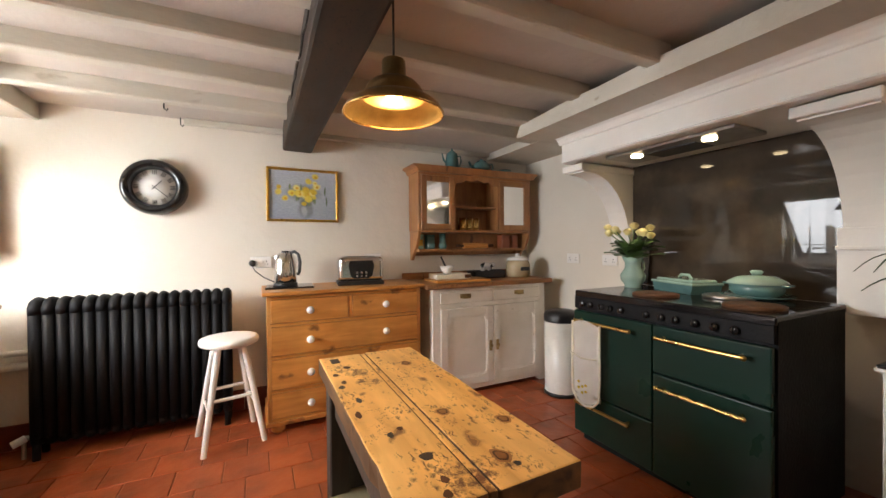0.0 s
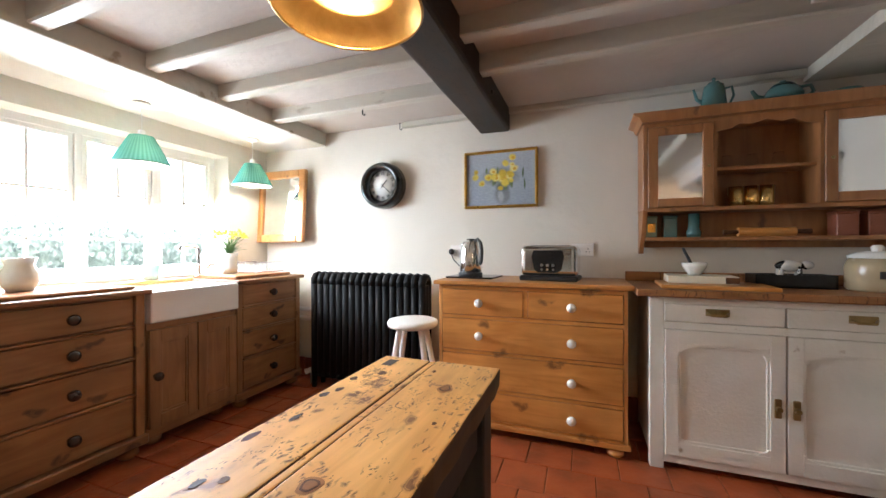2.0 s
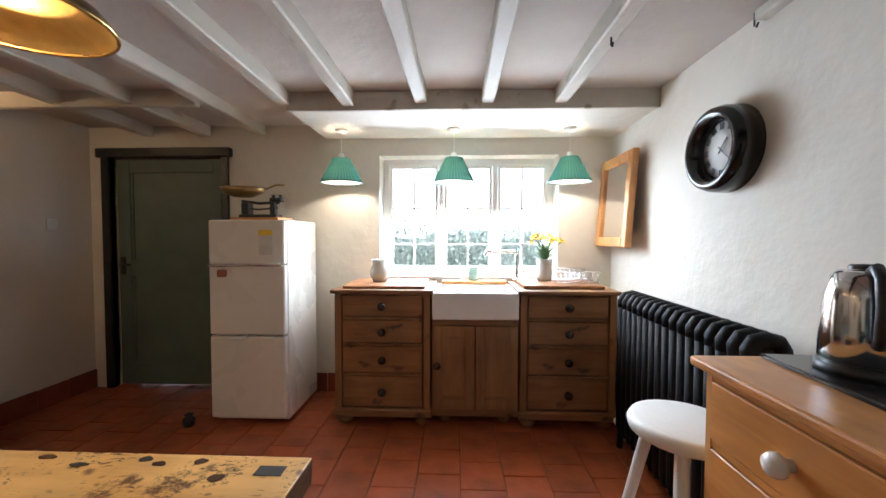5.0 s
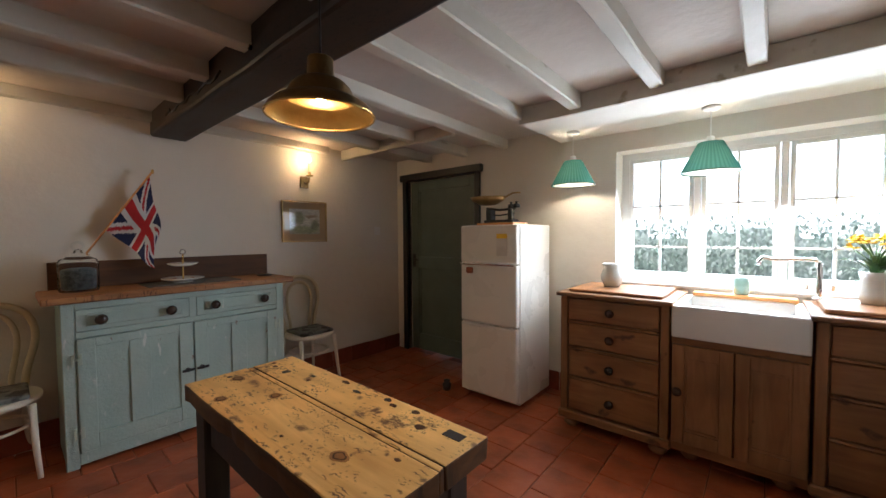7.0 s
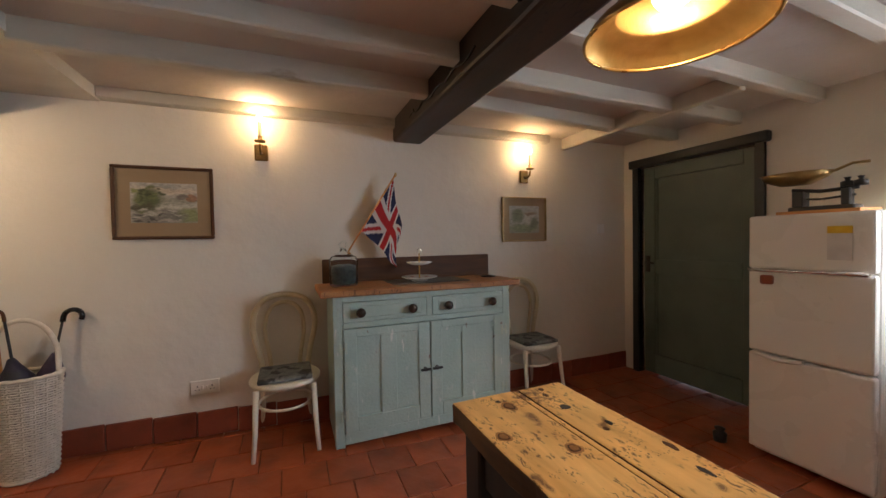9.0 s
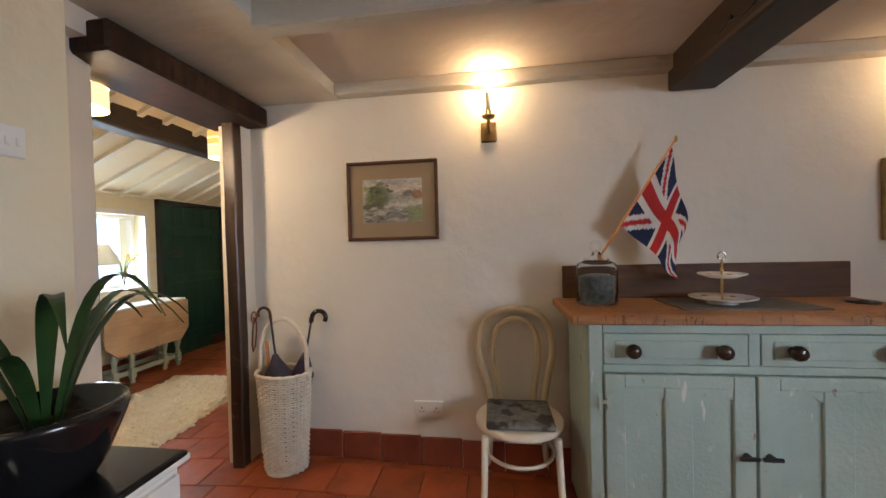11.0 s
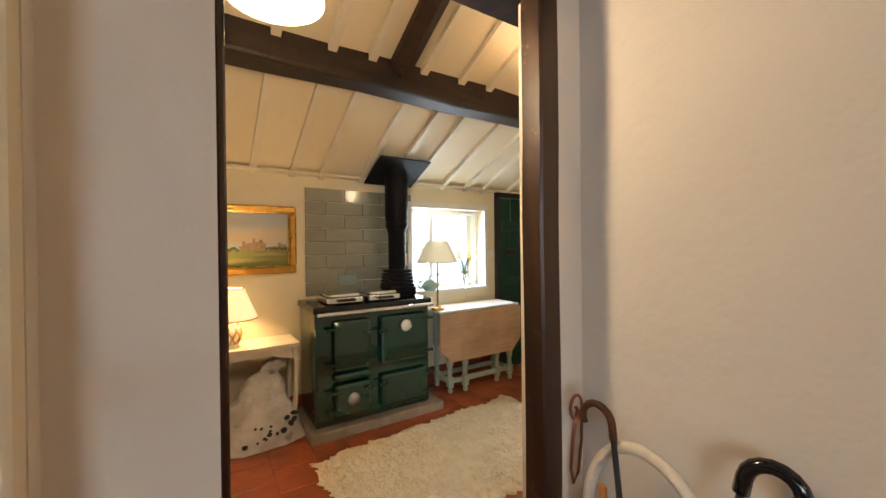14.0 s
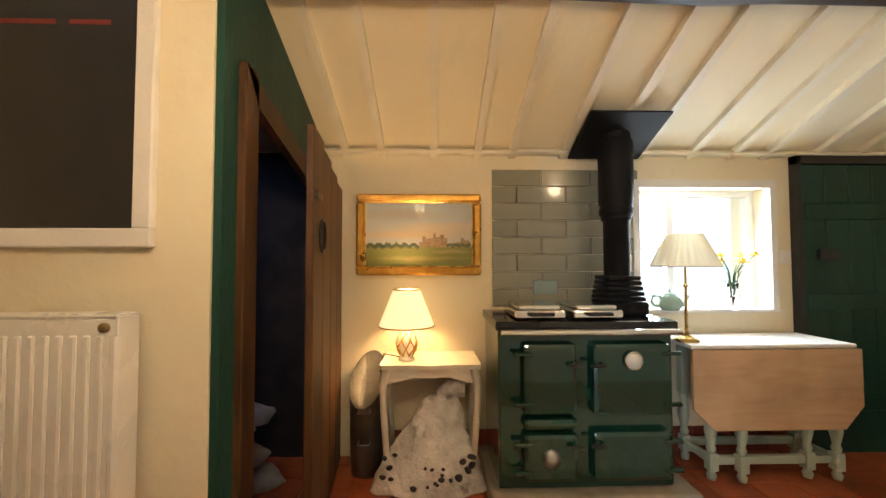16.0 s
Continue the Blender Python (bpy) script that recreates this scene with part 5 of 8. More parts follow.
part("frame", join(box(-0.27, -0.20, -0.025, 0.02, -0.325, 0.325, 0.008), box(0.20, 0.27, -0.025, 0.02, -0.325, 0.325, 0.008), box(-0.20, 0.20, -0.025, 0.02, 0.255, 0.325, 0.008), box(-0.20, 0.20, -0.025, 0.02, -0.325, -0.255, 0.008)), PINEZ, mr)
part("mirror_pane", box(-0.205, 0.205, -0.004, 0.004, -0.26, 0.26), MIRROR, mr)

# clock
ck = thing("wall_clock", "round white dial clock in a black frame", "clock", pose(-0.52, YN, 1.65, 90) @ Matrix.Diagonal((1, 1, 1.6, 1)))
part("frame", turn([(0.12, 0.02), (0.13, 0.05), (0.15, 0.065), (0.175, 0.06), (0.187, 0.04), (0.19, 0.0), (0, 0)], 48), BLACKGLOSS, ck)
dial = part("dial", turn([(0, 0.024), (0.135, 0.024), (0.135, 0.02)], 48), PAPER, ck, "white dial with roman numerals")
for k in range(12):
    a, marks = 2 * math.pi * k / 12, []
    for off in (-0.010, 0.0, 0.010):
        b = box(-0.0022 + off, 0.0022 + off, 0.088, 0.118, 0.0245, 0.026)
        bmesh.ops.transform(b, matrix=pose(0, 0, 0, 0, 0, math.degrees(-a)), verts=b.verts)
        marks.append(b)
    part("numeral", join(*marks), BLACK, dial)
for ang, ln, w in ((-(13.37 / 12) * 360, 0.06, 0.006), (-132, 0.10, 0.004)):
    b = box(-w / 2, w / 2, -0.02, ln, 0.027, 0.029)
    bmesh.ops.transform(b, matrix=pose(0, 0, 0, 0, 0, ang), verts=b.verts)
    part("hand_pointer", b, BLACK, dial)

# fridge freezer
fr = thing("fridge_freezer", "white two-door fridge freezer beside the door", "fridge", pose(-1.215, 0.60, 0, 0, 0, 90))
part("cabinet", box(-0.255, 0.255, 0.05, 0.55, 0.02, 1.375, 0.008), ENAMELWHITE, fr)
d1 = part("freezer_door", box(-0.255, 0.255, 0.0, 0.048, 1.08, 1.372, 0.012, 2), ENAMELWHITE, fr)
d2 = part("fridge_door", box(-0.255, 0.255, 0.0, 0.048, 0.61, 1.072, 0.012, 2), ENAMELWHITE, fr)
d3 = part("lower_door", box(-0.255, 0.255, 0.0, 0.048, 0.05, 0.60, 0.012, 2), ENAMELWHITE, fr)
for d, z in ((d2, 1.072),):
    part("handle", join(tube([(-0.245, -0.012, z), (-0.2, -0.024, z), (0.0, -0.024, z + 0.004), (0.24, -0.02, z + 0.004)], 0.011)), CHROME, d, "chrome grab handle")
part("handle", tube([(-0.23, -0.004, 0.60), (-0.1, -0.012, 0.585), (0.0, -0.006, 0.60)], 0.012), ENAMELWHITE, d3)

# sideboard
sb = thing("sideboard", "distressed mint green painted sideboard with two doors", "sideboard", pose(0.41, -0.585, 0, 0, 0, 180))
part("carcass", join(box(-0.60, -0.545, 0.0, 0.05, 0.042, 0.945, 0.004), box(0.545, 0.60, 0.0, 0.05, 0.001, 0.945, 0.004), box(-0.595, -0.57, 0.05, 0.43, 0.05, 0.945), box(0.57, 0.595, 0.05, 0.43, 0.05, 0.945), box(-0.57, 0.57, 0.03, 0.43, 0.10, 0.94)), MINT, sb)
for x, z0, z1 in ((0.545, 0.91, 0.945), (0.545, 0.755, 0.785), (0.545, 0.06, 0.125), (0.02, 0.785, 0.91)):
    part("rail", box(-x, x, 0.0, 0.03, z0, z1, 0.002), MINT, sb)
for s in (-1, 1):
    x0, x1 = (0.022, 0.543) if s > 0 else (-0.543, -0.022)
    d = part("drawer", join(box(x0, x1, -0.003, 0.02, 0.788, 0.907, 0.003), box(x0 + 0.04, x1 - 0.04, -0.008, 0.0, 0.812, 0.883, 0.004)), MINT, sb)
    for kx in (x0 + 0.10, x1 - 0.10):
        knob(d, kx, -0.006, 0.848, 0.029, KNOBWOOD, "dark wooden knob")
    x0, x1 = (0.004, 0.543) if s > 0 else (-0.543, -0.004)
    d = part("door", box(x0 + 0.07, x1 - 0.07, 0.0, 0.006, 0.20, 0.71), MINT, sb)
    xm = (x0 + x1) / 2
    for a0, a1, b0, b1 in ((x0, x0 + 0.075, 0.13, 0.75), (x1 - 0.075, x1, 0.13, 0.75), (xm - 0.05, xm + 0.05, 0.22, 0.70)):
        part("stile", box(a0, a1, -0.012, 0.012, b0, b1, 0.003), MINT, d)
    for b0, b1 in ((0.13, 0.22), (0.70, 0.75)):
        part("door_rail", box(x0 + 0.075, x1 - 0.075, -0.012, 0.012, b0, b1, 0.003), MINT, d)
    for px0, px1 in ((x0 + 0.073, xm - 0.048), (xm + 0.048, x1 - 0.073)):
        w = px1 - px0
        part("panel_arch", prism([(px0, 0.705), (px1, 0.705), (px1, 0.655), (px1 - w * 0.25, 0.68), ((px0 + px1) / 2, 0.688), (px0 + w * 0.25, 0.68), (px0, 0.655)], -0.008, 0.004, "y"), MINT, d)
    kx = s * 0.04
    part("turn_latch", join(rod((kx, -0.012, 0.45), (kx, -0.03, 0.45), 0.013), box(kx - 0.035, kx + 0.035, -0.04, -0.028, 0.442, 0.458, 0.004)), BLACK, d, "black iron turn latch")
    for z in (0.24, 0.64):
        part("hinge", join(box(s * 0.545 - 0.022, s * 0.545 - 0.008, -0.0155, -0.0115, z - 0.032, z + 0.032, 0.001), box(s * 0.545 + 0.008, s * 0.545 + 0.022, -0.0155, -0.0115, z - 0.032, z + 0.032, 0.001), box(s * 0.545 - 0.008, s * 0.545 + 0.008, -0.0155, -0.0115, z - 0.007, z + 0.007, 0.001)), MINTLEG, d, "painted H-shaped hinge")
part("top", box(-0.67, 0.67, -0.035, 0.44, 0.947, 0.985, 0.006), WORKTOP, sb, "brown wooden top")
part("upstand", box(-0.62, 0.67, 0.415, 0.44, 0.985, 1.15, 0.004), DARKWOOD, sb, "dark wooden upstand")


# bentwood chairs
def bentwood_chair(m, label, low=0.0):
    c = thing("bentwood_chair", label, "chair", m, "chairs beside the sideboard")
    part("seat", turn([(0, 0.425), (0.18, 0.425), (0.20, 0.435), (0.203, 0.45), (0.195, 0.462), (0.16, 0.458), (0, 0.456)], 32, pose(0, 0.2, 0)), CHAIRPAINT, c)
    part("cushion", box(-0.15, 0.15, 0.05, 0.33, 0.46, 0.488, 0.012, 2), CUSHION, c, "grey patterned seat pad")
    for x in (-0.155, 0.155):
        part("leg", tube([(x, 0.06, 0.43), (x * 1.05, 0.03, 0.2), (x * 1.12, 0.0, low)], 0.017, 10, False, 0.012), CHAIRPAINT, c)
        part("rear_leg", tube([(x * 0.85, 0.37, 0.43), (x * 0.9, 0.39, 0.2), (x * 1.0, 0.42, low)], 0.016, 10, False, 0.012), CHAIRPAINT, c)
    back = [(-0.135, 0.37, 0.43), (-0.15, 0.37, 0.55), (-0.185, 0.372, 0.70), (-0.182, 0.376, 0.80), (-0.15, 0.38, 0.87), (-0.09, 0.382, 0.915), (0, 0.383, 0.932), (0.09, 0.382, 0.915), (0.15, 0.38, 0.87), (0.182, 0.376, 0.80), (0.185, 0.372, 0.70), (0.15, 0.37, 0.55), (0.135, 0.37, 0.43)]
    part("back_hoop", tube(bent(back, 4), 0.018, 10), HOOPPAINT, c, "yellowed cream bent hoop")
    part("inner_hoop", tube(bent([(x * 0.62, y - 0.004, 0.43 + (z - 0.43) * 0.90) for x, y, z in back], 4), 0.0135, 8), HOOPPAINT, c, "yellowed cream inner hoop")
    part("leg_ring", tube([(0.155 * math.cos(a), 0.21 + 0.16 * math.sin(a), 0.30) for a in [2 * math.pi * k / 26 for k in range(26)]], 0.009, 8, True), CHAIRPAINT, c)
    return c


bentwood_chair(pose(1.275, -0.615, 0, 0, 0, 180), "cream painted bentwood chair with a grey seat pad", 0.052)
bentwood_chair(pose(-0.53, -0.61, 0, 0, 0, 180), "cream painted bentwood chair between sideboard and door")

# ---- small kitchen things ----


def rect_frame(parent, w, h, b, d, mat, label=""):
    """A mitred picture frame in the local x-z plane, its back at y = 0."""
    for x0, x1, z0, z1 in ((-w, w, h - b, h), (-w, w, -h, -h + b), (-w, -w + b, -h + b, h - b), (w - b, w, -h + b, h - b)):
        part("frame_side", box(x0, x1, -d, 0, z0, z1, min(b, d) * 0.25), mat, parent, label)


def blob(x, z, r, y, sx=1.0, sz=1.0, seg=9):
    ph = random.random() * 6
    return prism([(x + sx * r * (0.8 + 0.25 * math.sin(3 * a + ph)) * math.cos(a), z + sz * r * (0.8 + 0.25 * math.cos(2 * a + ph)) * math.sin(a)) for a in [2 * math.pi * k / seg for k in range(seg)]], y - 0.0008, y, "y")


# watercolours on the south wall


def painted_sheet(name, top, low, half, patches, warp=0.075, coat=0.35, grain=1.0):
    """A brushed picture: a wash from low to top, then soft uneven patches (x, z, half width, half height, softness, colour)."""
    m = bpy.data.materials.new(name)
    m.use_nodes = True
    n, l = m.node_tree.nodes, m.node_tree.links
    bs = n["Principled BSDF"]
    tc = n.new("ShaderNodeTexCoord")
    pos = tc.outputs["Object"]
    for sc, amt in ((9.0 / half / 2, warp * 0.9), (40.0 / half / 2, warp * 0.45)):
        nz, sb_, ad = n.new("ShaderNodeTexNoise"), n.new("ShaderNodeVectorMath"), n.new("ShaderNodeVectorMath")
        nz.inputs["Scale"].default_value, nz.inputs["Detail"].default_value = sc * 0.16, 6
        l.new(tc.outputs["Object"], nz.inputs[0])
        sb_.operation = "MULTIPLY_ADD"
        sb_.inputs[1].default_value, sb_.inputs[2].default_value = (amt, 0, amt), (-amt / 2, 0, -amt / 2)
        l.new(nz.outputs["Color"], sb_.inputs[0])
        ad.operation = "ADD"
        l.new(pos, ad.inputs[0])
        l.new(sb_.outputs[0], ad.inputs[1])
        pos = ad.outputs[0]
    sep, mr, mix = n.new("ShaderNodeSeparateXYZ"), n.new("ShaderNodeMapRange"), n.new("ShaderNodeMixRGB")
    l.new(pos, sep.inputs[0])
    l.new(sep.outputs[2], mr.inputs[0])
    mr.inputs[1].default_value, mr.inputs[2].default_value = -half, half
    mix.inputs[1].default_value, mix.inputs[2].default_value = (*low, 1), (*top, 1)
    l.new(mr.outputs[0], mix.inputs[0])
    out = mix.outputs[0]
    for cx, cz, rx, rz, soft, colour in patches:
        mp, ln, fall, mx = n.new("ShaderNodeMapping"), n.new("ShaderNodeVectorMath"), n.new("ShaderNodeMapRange"), n.new("ShaderNodeMixRGB")
        mp.inputs["Scale"].default_value, mp.inputs["Location"].default_value = (1 / rx, 0, 1 / rz), (-cx / rx, 0, -cz / rz)
        l.new(pos, mp.inputs[0])
        ln.operation = "LENGTH"
        l.new(mp.outputs[0], ln.inputs[0])
        fall.inputs[1].default_value, fall.inputs[2].default_value, fall.inputs[3].default_value, fall.inputs[4].default_value = 1 - soft * 0.7, 1 + soft * 0.7, 0.95, 0.0
        l.new(ln.outputs["Value"], fall.inputs[0])
        mx.inputs[2].default_value = (*colour, 1)
        l.new(fall.outputs[0], mx.inputs[0])
        l.new(out, mx.inputs[1])
        out = mx.outputs[0]
    gz, gm, mu = n.new("ShaderNodeTexNoise"), n.new("ShaderNodeMapRange"), n.new("ShaderNodeMixRGB")
    gs = n.new("ShaderNodeMapping")
    gs.inputs["Scale"].default_value = (0.6, 1, 1.6)
    l.new(tc.outputs["Object"], gs.inputs[0])
    l.new(gs.outputs[0], gz.inputs[0])
    gz.inputs["Scale"].default_value, gz.inputs["Detail"].default_value, gz.inputs["Roughness"].default_value = 70, 7, 0.75
    gm.inputs[1].default_value, gm.inputs[2].default_value, gm.inputs[3].default_value, gm.inputs[4].default_value = 0.3, 0.7, 1 - 0.62 * grain, 1 + 0.42 * grain
    l.new(gz.outputs[0], gm.inputs[0])
    mu.blend_type = "MULTIPLY"
    mu.inputs[0].default_value = 0.8
    l.new(out, mu.inputs[1])
    l.new(gm.outputs[0], mu.inputs[2])
    l.new(mu.outputs[0], bs.inputs["Base Color"])
    bs.inputs["Roughness"].default_value = 0.75
    bs.inputs["Coat Weight"].default_value, bs.inputs["Coat Roughness"].default_value = coat, 0.03
    return m


CLUMPS = []
prng = random.Random(4)
for k in range(16):
    tone = prng.choice(((0.24, 0.27, 0.10), (0.07, 0.085, 0.04), (0.15, 0.17, 0.07), (0.05, 0.055, 0.03)))
    CLUMPS.append((prng.gauss(-0.085, 0.035), prng.gauss(0.02, 0.032), prng.uniform(0.007, 0.02), prng.uniform(0.006, 0.015), 0.6, tone))
for k in range(16):
    tone = prng.choice(((0.10, 0.095, 0.085), (0.46, 0.43, 0.38), (0.30, 0.28, 0.25)))
    CLUMPS.append((prng.uniform(-0.15, 0.07), prng.uniform(-0.105, -0.03), prng.uniform(0.01, 0.03), prng.uniform(0.003, 0.008), 0.5, tone))
COTTAGE = painted_sheet("cottage_watercolour", (0.50, 0.47, 0.42), (0.36, 0.34, 0.28), 0.118, [
    (0.03, 0.075, 0.15, 0.022, 0.6, (0.58, 0.49, 0.39)), (-0.02, 0.10, 0.10, 0.014, 0.6, (0.36, 0.36, 0.34)),
    (0.03, 0.012, 0.15, 0.022, 0.5, (0.34, 0.33, 0.26)), (0.135, 0.032, 0.035, 0.026, 0.25, (0.32, 0.17, 0.10)), (0.085, 0.036, 0.035, 0.016, 0.3, (0.20, 0.17, 0.15)),
    (0.06, -0.022, 0.11, 0.012, 0.4, (0.52, 0.49, 0.41)), (0.115, -0.07, 0.075, 0.040, 0.35, (0.25, 0.29, 0.13)),
    (-0.02, -0.075, 0.125, 0.045, 0.35, (0.21, 0.20, 0.18)), (-0.06, -0.055, 0.06, 0.016, 0.4, (0.40, 0.37, 0.32)), (0.03, -0.095, 0.05, 0.010, 0.4, (0.42, 0.38, 0.33)),
    (-0.10, 0.022, 0.055, 0.052, 0.35, (0.16, 0.19, 0.08)), (-0.062, 0.018, 0.042, 0.06, 0.7, (0.10, 0.12, 0.055)), (-0.11, -0.03, 0.06, 0.022, 0.4, (0.09, 0.09, 0.05))] + CLUMPS)
ORCHARD = painted_sheet("orchard_watercolour", (0.46, 0.45, 0.41), (0.33, 0.33, 0.25), 0.115, [
    (0.04, 0.02, 0.06, 0.05, 0.35, (0.50, 0.47, 0.40)), (0.06, 0.05, 0.07, 0.015, 0.3, (0.28, 0.22, 0.16)), (-0.07, 0.03, 0.06, 0.055, 0.4, (0.20, 0.23, 0.15)),
    (0.0, -0.07, 0.15, 0.03, 0.5, (0.26, 0.29, 0.17)), (0.1, -0.03, 0.04, 0.04, 0.4, (0.18, 0.20, 0.13))])
WASHDARK = material("watercolour_trees", (0.08, 0.11, 0.06), (0.14, 0.16, 0.10), 0.8, scale=40, bump=0.05)
WASHGREEN = material("watercolour_lawn", (0.20, 0.25, 0.12), (0.28, 0.31, 0.18), 0.8, scale=30, bump=0.05)
WASHRED = material("watercolour_roof", (0.26, 0.15, 0.10), (0.34, 0.24, 0.17), 0.8, scale=30, bump=0.05)


# flower painting
BOUQUET = [(0.02, -0.115, 0.055, 0.065, 0.3, (0.20, 0.22, 0.23)), (0.005, -0.125, 0.02, 0.04, 0.5, (0.36, 0.38, 0.40)), (0.02, -0.055, 0.045, 0.03, 0.4, (0.13, 0.15, 0.12)), (0.0, 0.02, 0.11, 0.055, 0.6, (0.17, 0.20, 0.12))]
for k in range(12):
    BOUQUET.append((prng.gauss(0.0, 0.08), prng.gauss(0.01, 0.045), prng.uniform(0.006, 0.014), prng.uniform(0.016, 0.036), 0.5, prng.choice(((0.08, 0.12, 0.05), (0.15, 0.20, 0.09)))))
for k in range(24):
    fx, fz, fr_ = prng.gauss(-0.01, 0.085), prng.gauss(0.045, 0.042), prng.uniform(0.016, 0.029)
    BOUQUET.append((fx, fz, fr_, fr_ * 0.9, 0.4, prng.choice(((0.72, 0.55, 0.06), (0.78, 0.66, 0.20), (0.62, 0.42, 0.03)))))
    if k % 2:
        BOUQUET.append((fx + 0.004, fz - 0.003, fr_ * 0.42, fr_ * 0.4, 0.4, (0.60, 0.33, 0.02)))
DAFFODILS = painted_sheet("daffodil_oil_painting", (0.42, 0.45, 0.50), (0.30, 0.34, 0.40), 0.195, BOUQUET, 0.035, 0.05, 0.4)
pic = thing("flower_painting", "framed oil painting of yellow daffodils in a vase", "painting", pose(0.445, YN - 0.003, 1.645))
rect_frame(pic, 0.272, 0.212, 0.02, 0.028, GILT, "narrow gilt frame")
part("canvas", box(-0.255, 0.255, -0.012, -0.001, -0.195, 0.195), DAFFODILS, pic, "yellow flowers on blue-grey ground")


def watercolour(name_label, m, w, h, mw, mh, fr, fmat, sheet):
    p = thing("watercolour_picture", name_label, "picture", m)
    rect_frame(p, w, h, fr, 0.022, fmat)
    part("mount", box(-w + fr * 0.8, w - fr * 0.8, -0.008, -0.001, -h + fr * 0.8, h - fr * 0.8), MOUNT, p, "tan card mount")
    part("sheet", box(-mw, mw, -0.0085, -0.0079, -mh, mh), sheet, p, "landscape in watercolour")
    return p


watercolour("framed watercolour of trees and a cottage in tan mount", pose(1.912, YS + 0.003, 1.518, 0, 0, 180), 0.252, 0.215, 0.165, 0.118, 0.018, DARKWOOD, COTTAGE)
watercolour("small framed watercolour in a thin gilt frame", pose(-0.625, YS + 0.003, 1.432, 0, 0, 180), 0.222, 0.188, 0.15, 0.115, 0.012, OLDBRASS, ORCHARD)


# wall sconces
def sconce(m):
    s = thing("wall_sconce", "brass candle wall light, lit", "wall light", m, "wall lights")
    part("back_plate", box(-0.04, 0.04, -0.016, 0, -0.05, 0.055, 0.006), OLDBRASS, s)
    part("arm", tube([(0, -0.014, 0.0), (0, -0.05, -0.012), (0, -0.09, 0.0), (0, -0.10, 0.04)], 0.008), OLDBRASS, s)
    part("drip_pan", turn([(0, 0), (0.03, 0.004), (0.034, 0.014), (0.012, 0.012), (0.014, 0.04), (0, 0.04)], 18, pose(0, -0.10, 0.045)), OLDBRASS, s)
    part("candle", rod((0, -0.10, 0.085), (0, -0.10, 0.175), 0.0115), CREAMPAINT, s, "cream candle tube")
    part("bulb", turn([(0, 0.175), (0.01, 0.178), (0.016, 0.195), (0.012, 0.215), (0, 0.235)], 12, pose(0, -0.10, 0)), BULB, s)
    return s


first = sconce(pose(1.385, YS + 0.003, 1.85, 0, 0, 180))
copy_thing(first, pose(-0.625, YS + 0.003, 1.79, 0, 0, 180))


# sockets and switches
def plate(name, label, m, w, h, rockers, mat=WHITE):
    p = thing(name, label, "socket" if "socket" in name else "switch", m)
    part("plate", box(-w, w, -0.009, 0, -h, h, 0.003), mat, p)
    for x in rockers:
        part("rocker", box(x - 0.006, x + 0.006, -0.013, -0.009, -0.012, 0.012, 0.002), mat, p)
    if "socket" in name:
        for x in (-w * 0.5, w * 0.5):
            part("pin_slots", join(box(x - 0.003, x + 0.003, -0.0096, -0.0085, 0.002, 0.012), box(x - 0.013, x - 0.006, -0.0096, -0.0085, -0.016, -0.011), box(x + 0.006, x + 0.013, -0.0096, -0.0085, -0.016, -0.011)), CHARCOAL, p)
    return p


plate("wall_socket", "white double socket above the chest", pose(1.01, YN - 0.002, 1.125), 0.074, 0.044, (-0.012, 0.012))
pk = plate("wall_socket", "white double socket with a plug behind the kettle", pose(0.13, YN - 0.002, 1.115), 0.074, 0.044, (0.012,))
plate("wall_socket", "white double socket beside the hood", pose(XE - 0.002, 2.52, 1.105, 0, 0, -90), 0.074, 0.044, (-0.012, 0.012))
plate("wall_socket", "white double socket behind the flowers", pose(XE - 0.002, 2.12, 1.10, 0, 0, -90), 0.074, 0.044, (0.012,))
plate("wall_socket", "cream painted double socket above the tiled skirting", pose(1.74, YS + 0.002, 0.385, 0, 0, 180), 0.078, 0.044, (-0.012, 0.012), PLASTER)
sw = plate("light_switch", "white triple light switch beside the doorway", pose(2.653, 0.128, 1.583, 0, 0, -90), 0.043, 0.043, (-0.024, 0.0, 0.024))
plate("light_switch", "small white switch beside the door", pose(-1.48, YS + 0.002, 1.35, 0, 0, 180), 0.04, 0.044, (0.0,))
plate("light_switch", "white switch beside the green door", pose(W2X1 - 0.002, -2.66, 1.22, 0, 0, -90), 0.043, 0.043, (0.0,))
plg = thing("plug", "black plug and flex of the kettle", "plug", pose(0.07, YN - 0.01, 1.11))
part("body", turn([(0, 0), (0.022, 0), (0.024, 0.02), (0.018, 0.034), (0, 0.036)], 14, pose(0, 0, 0, 90)), BLACK, plg)
part("flex", tube([(0, -0.02, -0.02), (0.02, -0.03, -0.06), (0.08, -0.05, -0.11), (0.16, -0.08, -0.15), (0.24, -0.10, -0.165)], 0.004, 6), BLACK, plg)

# kettle and toaster on the chest
single("slate_tray", box(-0.16, 0.16, -0.13, 0.13, 0, 0.012, 0.003), BLACKGLOSS, "black slate board under the kettle", "tray", pose(0.32, 2.93, 0.9375, 0, 0, -4))
kt = thing("kettle", "polished steel electric kettle with a black handle", "kettle", pose(0.29, 2.93, 0.95, 0, 0, -32))
part("base", turn([(0, 0), (0.082, 0), (0.082, 0.018), (0.07, 0.022), (0, 0.022)], 28), BLACK, kt)
part("body", turn([(0.07, 0.022), (0.076, 0.03), (0.075, 0.10), (0.068, 0.18), (0.058, 0.225), (0.045, 0.238), (0, 0.24)], 32), CHROME, kt)
